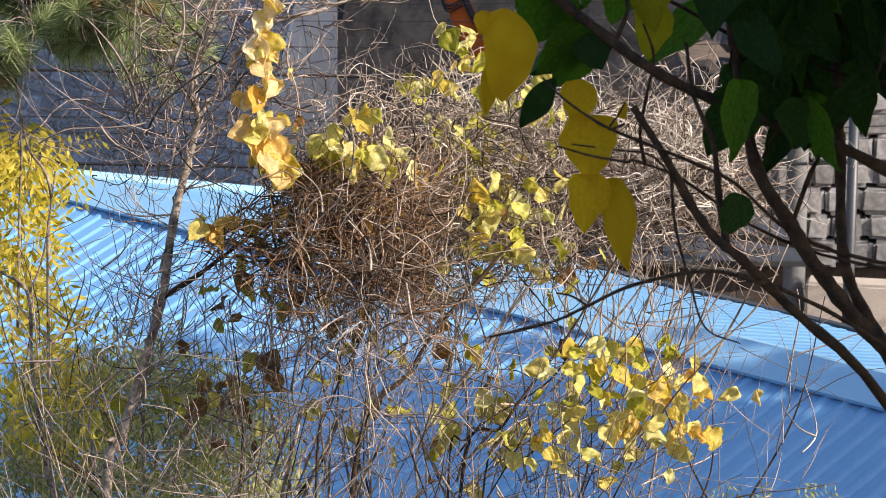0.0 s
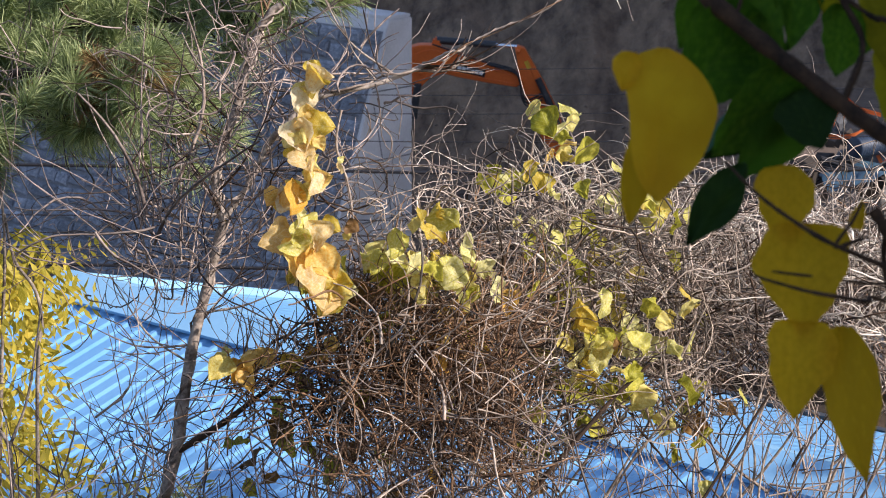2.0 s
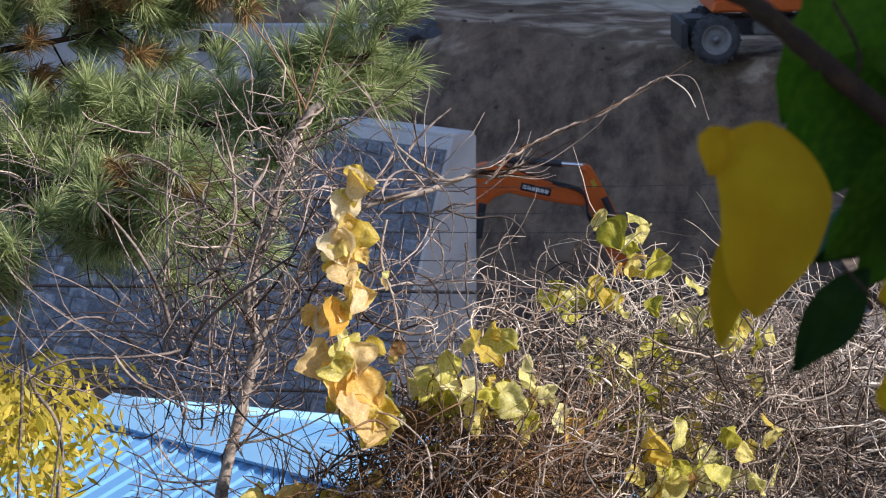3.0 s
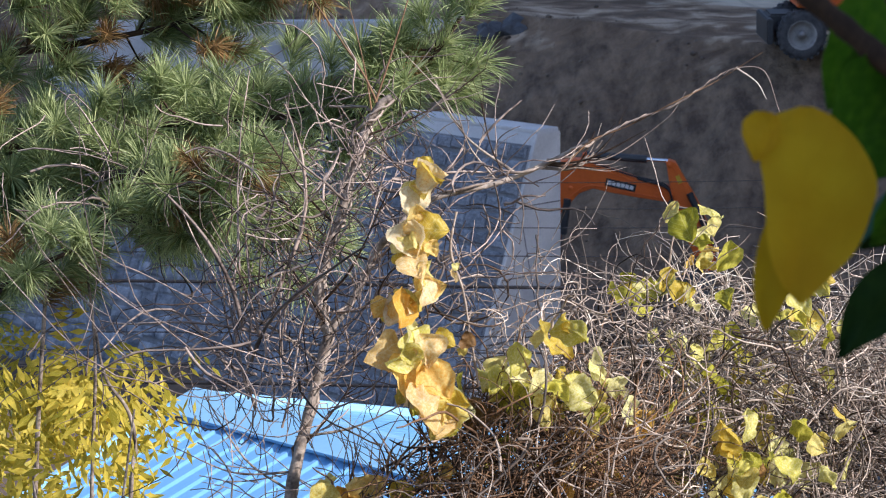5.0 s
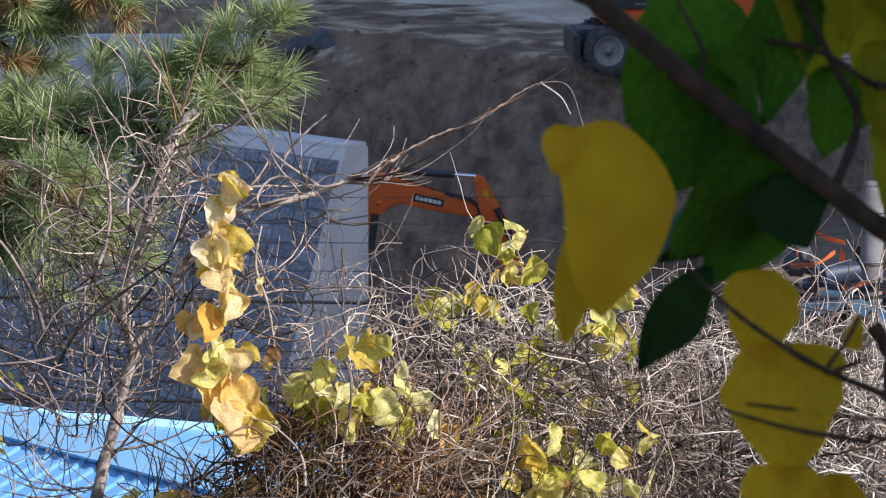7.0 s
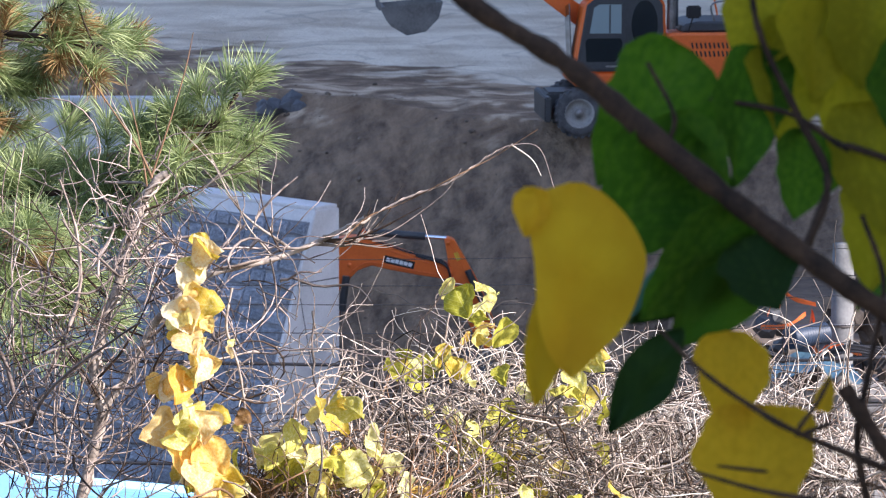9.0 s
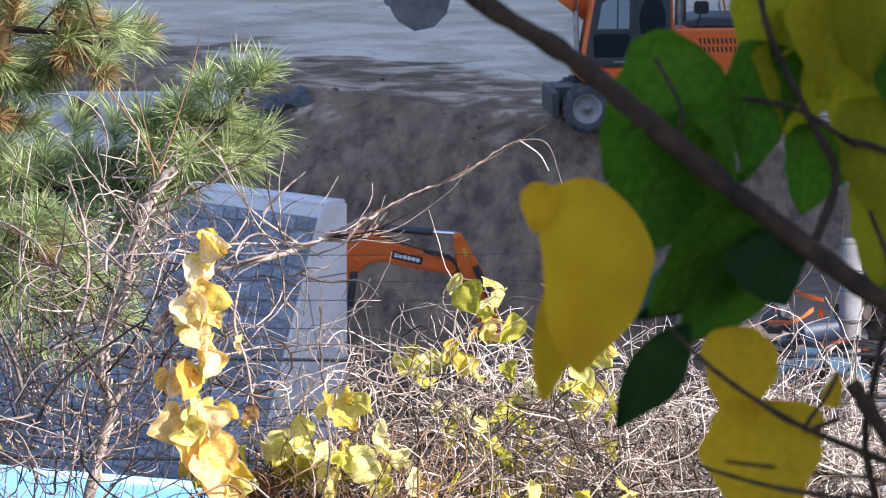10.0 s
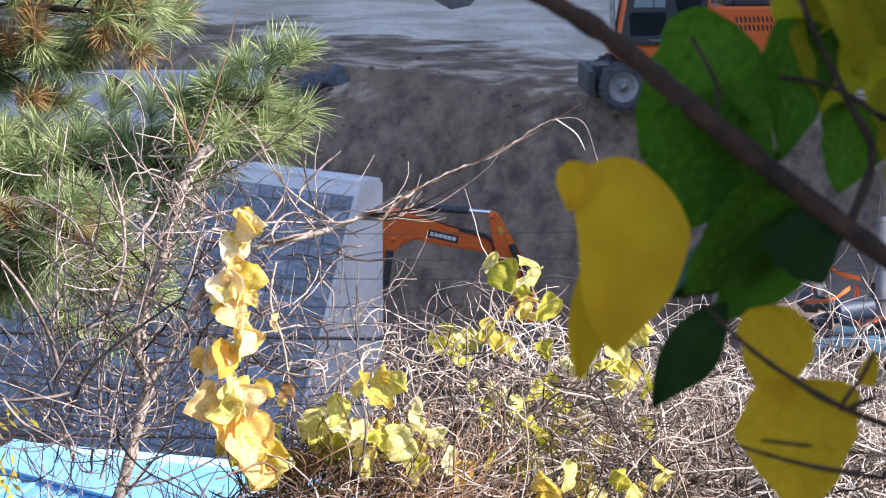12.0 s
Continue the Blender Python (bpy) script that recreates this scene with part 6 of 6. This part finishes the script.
    f = [stems(((-2.068, 11.099, 8.449), (-0.836, 11.138, 8.669), (-0.821, 10.844, 8.151), (-2.031, 10.844, 8.151)), 110, 0.5, (0.8, 0, 0.1), 0.16, 0.0022, 0.15),
         stems(((-2.068, 10.856, 8.223), (-1.225, 10.869, 8.296), (-1.215, 10.357, 7.697), (-1.993, 10.357, 7.697)), 60, 0.5, (0.3, 0, 0.2), 0.12, 0.002, 0.3)]
    thicket("clinging_vine_tangle", f, TWIG_DARK, root).location = -Vector(o)


build_pine()


def fronds(corners, n, length, material, name, parent, o, pairs=8, leaflet=0.06, depth=0.4, face=0.5):
    """Feathered leaves: leaflets in pairs along drooping stalks, all one mesh."""
    p = spread_in(corners, n, depth)
    V, F, U, base = [], [], [], 0
    for q in p:
        d = RNG.normal(size=3) * np.array([1, 0.6, 0.5]) + np.array([0.25, 0, 0.1])
        d /= np.linalg.norm(d)
        side = np.cross(d, np.array([0.2, -1, 0.4]))
        side /= np.linalg.norm(side)
        for k in range(pairs):
            t = k / pairs
            at = q + d * length * t + np.array([0, 0, -0.10 * t * t * length / 0.3])
            for s in (-1, 1):
                out = side * s + d * 0.45 + RNG.normal(size=3) * 0.15 + np.array([0, 0, -0.35])
                out /= np.linalg.norm(out)
                ln = leaflet * RNG.uniform(0.7, 1.15) * (1 - 0.35 * t)
                acr = np.cross(out, np.array([0.1, -1, 0.25]) + RNG.normal(size=3) * face)
                acr = acr / (np.linalg.norm(acr) + 1e-6) * ln * 0.145
                V += [at, at + out * ln * 0.45 - acr, at + out * ln, at + out * ln * 0.45 + acr]
                U += [(0.5, 0), (0.1, 0.5), (0.5, 1), (0.9, 0.5)]
                F.append((base, base + 1, base + 2, base + 3))
                base += 4
    ob = put(name, quads(name, np.array(V) + np.array(o), np.array(F), True, np.array(U)), material, parent, kind="stuff")
    return ob


def build_left_shrubs():
    yellow = thing("yellow_shrub", on_ground((-2.056, 11.454, 5.856)), "slender shrub with yellow feathered autumn leaves", "shrub")
    o = -np.array(yellow.location)
    for pts, r in ((((-1.885, 10.627, 6.924), (-1.894, 10.704, 7.357), (-1.866, 10.799, 7.898), (-1.852, 10.841, 8.133)), 0.011), (((-1.720, 10.611, 6.833), (-1.710, 10.704, 7.357), (-1.701, 10.774, 7.754), (-1.738, 10.834, 8.097)), 0.008),
                   (((-1.582, 10.611, 6.833), (-1.569, 10.723, 7.465), (-1.665, 10.758, 7.664), (-1.701, 10.786, 7.826)), 0.009), (((-1.487, 9.949, 5.958), (-1.539, 10.021, 6.362), (-1.603, 10.101, 6.817), (-1.621, 10.159, 7.146), (-1.744, 10.177, 7.247)), 0.012),
                   (((-1.621, 10.156, 7.133), (-1.552, 10.190, 7.323), (-1.500, 10.252, 7.676)), 0.006), (((-1.526, 10.018, 6.350), (-1.641, 10.025, 6.388), (-1.744, 10.043, 6.489)), 0.008)):
        p = [np.array(q) + o for q in pts]
        tube("stem", [np.array([p[0][0], p[0][1], -0.2])] + p if r > 0.0085 else p, r, r * 0.5, BARK, yellow, 8, 7, 0.1)
    fronds(((-2.143, 10.966, 7.695), (-1.564, 10.963, 7.676), (-1.714, 10.885, 7.235), (-2.143, 10.885, 7.235)), 60, 0.34, PINNATE, "leaf_mass", yellow, o, 8, 0.085)
    fronds(((-2.061, 11.155, 7.614), (-1.643, 11.155, 7.614), (-1.395, 10.717, 6.282), (-2.024, 10.717, 6.282)), 90, 0.34, PINNATE, "leaf_mass", yellow, o, 8, 0.085)
    olive = thing("olive_shrub", on_ground((-1.231, 11.335, 5.179)), "grey-green small-leaved shrub on the slope", "shrub")
    o = -np.array(olive.location)
    fronds(((-1.847, 11.757, 6.419), (-0.774, 11.746, 6.361), (-0.468, 11.381, 5.438), (-2.110, 11.381, 5.438)), 760, 0.3, SHRUB, "leaf_mass", olive, o, 8, 0.065, 0.5, 0.9)
    fronds(((1.526, 11.437, 5.756), (2.083, 11.442, 5.785), (2.171, 11.391, 5.496), (1.467, 11.391, 5.496)), 50, 0.22, SHRUB, "leaf_mass", olive, o, 8, 0.05, 0.3, 0.9)
    for i in range(9):
        a = np.array((-1.330, 11.455, 5.284)) + np.array([random.uniform(-0.9, 0.9), random.uniform(-0.3, 0.3), 0])
        tube("stem", [np.array([a[0], a[1], ground_height(a[0], a[1])]) + o, a + o, a + o + np.array([random.uniform(-0.2, 0.2), 0, 0.75])], 0.008, 0.003, BARK, olive, 8, 6, 0.1)


build_left_shrubs()


# ---------- the near branch, in shade, close before the eye ----------
def near_leaf(root, o, a, b, width, mat, style, turn=0.0, lean=0.0):
    """A hanging leaf from its stalk end a to its tip b."""
    a, b = Vector(a), Vector(b)
    d = b - a
    z = -d.normalized()
    y = Vector((0.0, 1.0, 0.25))
    y = (y - z * y.dot(z)).normalized()
    x = y.cross(z)
    m = Matrix.Identity(4)
    for i, c in enumerate((x, y, z)):
        m.col[i][:3] = c
    m = m @ pose(0, 0, 0, lean, 0, turn)
    m.translation = a + o
    key = ("near", mat.name, style)
    if key not in BLADES:
        BLADES[key] = blade_mesh("near_blade", 1.0, 1.0, 0.1 + 0.05 * (style % 3), 1.1 + 0.35 * (style % 3), 0.12, 0.04 + 0.04 * (style % 2), 0.016, style + 20, 12, 16, 0.03, 0.76)
        BLADES[key].materials.append(mat)
    return put("leaf", BLADES[key], None, root, m=m @ Matrix.Diagonal((width * 1.3, d.length, d.length, 1)))


def lobed_leaf(root, o, a, b, left, right, mat, seed=0, cup=0.12):
    """A broad uneven leaf from a to b: its breadth on either side of the midrib, in metres, at even steps down its length."""
    a, b = Vector(a), Vector(b)
    z = (a - b).normalized()
    y = Vector((0.0, 1.0, 0.25))
    y = (y - z * y.dot(z)).normalized()
    x = y.cross(z)
    long, at = (a - b).length, np.linspace(0, 1, len(left))
    nu, nv = 14, 26
    v, uv = [], []
    for j in range(nv + 1):
        t = j / nv
        lo, hi = (float(sum(np.interp(np.clip(t + e, 0, 1), at, side) for e in (-0.04, 0, 0.04)) / 3) for side in (left, right))
        if j in (0, nv):
            lo, hi = lo * 0.3, hi * 0.3
        for i in range(nu + 1):
            u = -1 + 2 * i / nu
            w = (lo if u < 0 else hi) * u
            d = -cup * abs(w) ** 1.5 * 2 + 0.012 * noise.noise((u * 1.2 + seed, t * 2.2, seed)) + 0.02 * (t - 0.5) ** 2
            v.append(a + o + x * w - z * (long * t) + y * d)
            uv.append(((u + 1) / 2, 1 - t))
    f = [(j * (nu + 1) + i, j * (nu + 1) + i + 1, (j + 1) * (nu + 1) + i + 1, (j + 1) * (nu + 1) + i) for j in range(nv) for i in range(nu)]
    return put("leaf", mesh_from("broad_leaf", v, f, True, uv), mat, root)


def build_near_tree():
    root = thing("near_tree", (3.2, 1.6, ground_height(3.2, 1.6)), "shaded tree branch with broad yellow and green leaves", "tree")
    o = -Vector(root.location)

    def arm(r0, r1, *pts, steps=8):
        tube("branch", [Vector(p) + o for p in pts], r0 * 1.15, r1 * 1.15, DARK_BARK, root, steps, 10, 0.16)
    tube("trunk", [(0, 0, -0.1), (-0.02, 0.05, 1.2), (0.05, 0.1, 2.6), (0.0, 0.0, 4.2)], 0.09, 0.05, DARK_BARK, root, 8, 14, 0.06)
    arm(0.014, 0.0095, (3.22, 1.7, 9.35), (1.744, 4.023, 8.862), (1.018, 3.940, 9.135), (0.737, 3.893, 9.247), (0.566, 3.843, 9.336), (0.424, 3.861, 9.437), (0.314, 3.876, 9.522), (0.197, 3.893, 9.618), (0.086, 3.905, 9.688), (-0.055, 3.928, 9.816))
    arm(0.013, 0.008, (3.22, 1.7, 9.35), (1.841, 4.001, 7.987), (1.040, 3.853, 8.642), (0.868, 3.814, 8.798), (0.785, 3.764, 8.888), (0.720, 3.773, 8.940), (0.663, 3.786, 9.015), (0.611, 3.803, 9.109), (0.563, 3.816, 9.184), (0.520, 3.828, 9.249))
    arm(0.009, 0.004, (0.749, 3.768, 8.912), (0.730, 3.817, 9.037), (0.715, 3.838, 9.159), (0.667, 3.858, 9.273), (0.648, 3.880, 9.396))
    arm(0.0055, 0.003, (3.22, 1.7, 9.35), (2.050, 4.038, 8.193), (1.000, 3.870, 8.739), (0.815, 3.755, 8.836), (0.696, 3.734, 8.867), (0.526, 3.728, 8.835), (0.412, 3.719, 8.784), (0.327, 3.713, 8.746), (0.176, 3.706, 8.709))
    arm(0.003, 0.002, (0.417, 3.719, 8.781), (0.374, 3.723, 8.807), (0.337, 3.725, 8.814))
    arm(0.005, 0.002, (3.22, 1.7, 9.35), (1.287, 3.886, 8.831), (0.725, 3.800, 9.093), (0.477, 3.754, 9.203), (0.407, 3.760, 9.240), (0.349, 3.767, 9.281), (0.298, 3.776, 9.330))
    arm(0.004, 0.002, (3.22, 1.7, 9.35), (1.287, 3.884, 8.818), (0.595, 3.801, 9.099), (0.501, 3.741, 9.132), (0.419, 3.744, 9.146), (0.336, 3.748, 9.169))
    arm(0.003, 0.0018, (0.496, 3.757, 9.221), (0.458, 3.755, 9.209), (0.483, 3.761, 9.247), (0.496, 3.766, 9.272))
    arm(0.0045, 0.0025, (0.552, 3.829, 9.106), (0.539, 3.843, 9.184), (0.555, 3.859, 9.274), (0.570, 3.874, 9.364), (0.545, 3.888, 9.441))
    arm(0.005, 0.003, (0.480, 3.881, 9.403), (0.509, 3.921, 9.477), (0.476, 3.933, 9.548), (0.430, 3.950, 9.645), (0.417, 3.964, 9.723))
    arm(0.005, 0.0025, (3.22, 1.7, 9.35), (1.211, 3.963, 9.268), (0.595, 3.924, 9.496), (0.529, 3.928, 9.515), (0.463, 3.934, 9.554), (0.371, 3.937, 9.571))
    arm(0.003, 0.002, (0.320, 3.877, 9.528), (0.324, 3.883, 9.560), (0.294, 3.893, 9.618))
    arm(0.004, 0.0015, (0.611, 3.803, 9.109), (0.621, 3.753, 8.975), (0.659, 3.728, 8.835), (0.696, 3.710, 8.732), (0.780, 3.704, 8.695))
    arm(0.003, 0.0015, (0.653, 3.788, 9.024), (0.571, 3.768, 9.136), (0.477, 3.772, 9.155), (0.364, 3.774, 9.169))
    # named leaves
    lobed_leaf(root, o, (0.211, 3.800, 9.490), (0.204, 3.800, 9.264), (0.029, 0.047, 0.055, 0.048, 0.045, 0.043, 0.038, 0.028, 0.004), (0.014, 0.051, 0.071, 0.082, 0.076, 0.069, 0.057, 0.029, 0.004), NEAR_YELLOW, 1)
    lobed_leaf(root, o, (0.185, 3.840, 9.383), (0.166, 3.840, 9.223), (0.006, 0.015, 0.022, 0.023, 0.017, 0.003), (0.006, 0.025, 0.029, 0.027, 0.015, 0.003), NEAR_OLIVE, 3)
    lobed_leaf(root, o, (0.163, 3.790, 9.486), (0.151, 3.790, 9.428), (0.011, 0.024, 0.023, 0.013, 0.002), (0.013, 0.019, 0.019, 0.013, 0.002), NEAR_YELLOW, 2)
    near_leaf(root, o, (0.358, 3.916, 9.524), (0.227, 3.892, 9.388), 0.13, NEAR_GREEN, 1, 10)
    near_leaf(root, o, (0.308, 3.946, 9.546), (0.361, 3.914, 9.364), 0.12, NEAR_GREEN, 2, -15)
    near_leaf(root, o, (0.403, 3.888, 9.441), (0.290, 3.892, 9.314), 0.10, NEAR_GREEN, 0, 20)
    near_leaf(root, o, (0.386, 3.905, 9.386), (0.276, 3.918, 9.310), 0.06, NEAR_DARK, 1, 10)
    lobed_leaf(root, o, (0.438, 3.900, 9.420), (0.326, 3.900, 9.279), (0.010, 0.033, 0.040, 0.039, 0.033, 0.022, 0.003), (0.013, 0.039, 0.049, 0.051, 0.042, 0.024, 0.003), NEAR_GREEN, 4)
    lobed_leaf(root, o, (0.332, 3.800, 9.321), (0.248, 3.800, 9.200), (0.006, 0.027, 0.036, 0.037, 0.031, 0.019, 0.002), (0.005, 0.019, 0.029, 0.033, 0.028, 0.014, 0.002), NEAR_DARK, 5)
    lobed_leaf(root, o, (0.401, 3.920, 9.407), (0.273, 3.920, 9.309), (0.006, 0.026, 0.033, 0.033, 0.024, 0.003), (0.005, 0.028, 0.037, 0.036, 0.026, 0.003), NEAR_TEAL, 6)
    near_leaf(root, o, (0.407, 3.858, 9.419), (0.446, 3.843, 9.336), 0.08, NEAR_DARK, 0, 20)
    near_leaf(root, o, (0.382, 3.814, 9.318), (0.391, 3.793, 9.201), 0.07, NEAR_OLIVE, 0, 10)
    near_leaf(root, o, (0.419, 3.786, 9.238), (0.412, 3.758, 9.075), 0.112, NEAR_OLIVE, 1, -8)
    near_leaf(root, o, (0.490, 3.785, 9.229), (0.499, 3.792, 9.273), 0.02, NEAR_OLIVE, 2, 0)
    near_leaf(root, o, (0.410, 3.749, 9.100), (0.402, 3.724, 8.958), 0.09, NEAR_OLIVE, 2, 8)
    near_leaf(root, o, (0.468, 3.760, 9.092), (0.508, 3.708, 8.869), 0.07, NEAR_OLIVE, 0, -18)
    near_leaf(root, o, (0.479, 3.980, 9.662), (0.453, 3.953, 9.512), 0.10, NEAR_LIME, 1, 15)
    near_leaf(root, o, (0.547, 3.992, 9.655), (0.534, 3.962, 9.484), 0.09, NEAR_LIME, 2, -15)
    near_leaf(root, o, (0.427, 3.948, 9.632), (0.398, 3.932, 9.468), 0.09, NEAR_GREEN, 1, 25)
    near_leaf(root, o, (0.574, 3.962, 9.484), (0.564, 3.936, 9.340), 0.08, NEAR_LIME, 0, 12)
    near_leaf(root, o, (0.785, 3.791, 9.043), (0.739, 3.773, 8.940), 0.07, NEAR_DARK, 0, 10)
    near_leaf(root, o, (0.777, 3.839, 9.315), (0.753, 3.805, 9.118), 0.08, NEAR_GREEN, 1, 20)
    near_leaf(root, o, (0.458, 3.977, 9.722), (0.418, 3.955, 9.598), 0.1, NEAR_LIME, 0, -10)
    near_leaf(root, o, (0.509, 3.962, 9.710), (0.491, 3.950, 9.566), 0.1, NEAR_LIME, 1, 20)
    near_leaf(root, o, (0.557, 3.950, 9.566), (0.577, 3.922, 9.410), 0.1, NEAR_LIME, 2, -20)
    near_leaf(root, o, (0.493, 3.957, 9.532), (0.473, 3.938, 9.427), 0.08, NEAR_GREEN, 0, 25)
    near_leaf(root, o, (0.568, 3.963, 9.717), (0.550, 3.952, 9.579), 0.1, NEAR_LIME, 0, 5)
    near_leaf(root, o, (0.353, 3.973, 9.623), (0.241, 3.945, 9.467), 0.12, NEAR_GREEN, 0, 0)
    near_leaf(root, o, (0.621, 3.950, 9.645), (0.610, 3.936, 9.488), 0.1, NEAR_GREEN, 1, 5)
    rng = random.Random(5)
    # mostly NEAR_DARK: the deep shade of this leaf mass is put into its colour
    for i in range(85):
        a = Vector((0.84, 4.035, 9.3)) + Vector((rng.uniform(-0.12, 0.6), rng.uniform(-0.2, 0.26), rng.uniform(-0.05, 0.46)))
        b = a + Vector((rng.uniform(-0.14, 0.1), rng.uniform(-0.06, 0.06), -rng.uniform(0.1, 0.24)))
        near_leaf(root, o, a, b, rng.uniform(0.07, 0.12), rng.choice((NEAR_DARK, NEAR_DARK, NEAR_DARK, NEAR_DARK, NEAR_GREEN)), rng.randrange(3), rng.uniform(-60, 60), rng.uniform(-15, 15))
    arm(0.022, 0.012, (3.22, 1.7, 9.0), (1.5, 3.9, 8.35), (1.177, 4.0, 8.598), (1.003, 4.0, 8.801), (0.93, 4.0, 8.916), (0.842, 4.0, 9.059), (0.8, 4.02, 9.25), (0.76, 4.05, 9.5))
    arm(0.015, 0.009, (1.177, 4.0, 8.598), (1.075, 4.05, 8.8), (1.055, 4.08, 9.1), (1.02, 4.1, 9.6))
    arm(0.006, 0.003, (0.93, 4.0, 8.916), (0.99, 3.97, 9.1), (1.12, 3.96, 9.3), (1.15, 3.95, 9.5))
    arm(0.005, 0.002, (0.842, 4.0, 9.059), (0.9, 4.0, 9.2), (0.93, 4.02, 9.45))
    arm(0.005, 0.002, (1.055, 4.08, 9.1), (0.96, 4.05, 9.16), (0.86, 4.03, 9.3))
    # unseen crown of joined leaves, added overhead towards the sun to shade the branch
    V, F, U, base = [], [], [], 0
    src = blade_mesh("crown_blade", 0.9, 1.0, 0.12, 0.8, 0.12, 0.1, 0.02, 3, 3, 4)
    co = np.array([q.co[:] for q in src.vertices])
    fc = np.array([list(p.vertices) for p in src.polygons])
    uv0 = np.zeros((len(co), 2))
    for p in src.polygons:
        for li in p.loop_indices:
            uv0[src.loops[li].vertex_index] = src.uv_layers[0].data[li].uv[:]
    g = np.random.default_rng(4)
    heart_of = np.array([0.8, 3.9, 9.3]) + np.array(SUN_FROM) * 2.6
    for i in range(3600):
        c = heart_of + g.normal(size=3) * np.array([0.75, 0.75, 0.5]) + np.array([0.15, 0, 0.15])
        if c[0] < 1.5 and c[2] < 10.2:
            c[2] = 10.2 + g.random() * 0.4
        e = Euler([g.uniform(-1.6, 0.6), g.uniform(-0.8, 0.8), g.uniform(0, 6.28)]).to_matrix()
        V.append((co * 0.18) @ np.array(e).T + c + np.array(o))
        F.append(fc + base)
        U.append(uv0)
        base += len(co)
    bpy.data.meshes.remove(src)
    put("crown", quads("crown", np.concatenate(V), np.concatenate(F), True, np.concatenate(U)), NEAR_GREEN, root, kind="stuff")
    arm(0.03, 0.01, (3.2, 1.6, 11.2), (2.6, 2.0, 11.3), (1.9, 2.4, 11.2), (1.3, 2.7, 11.0))


build_near_tree()
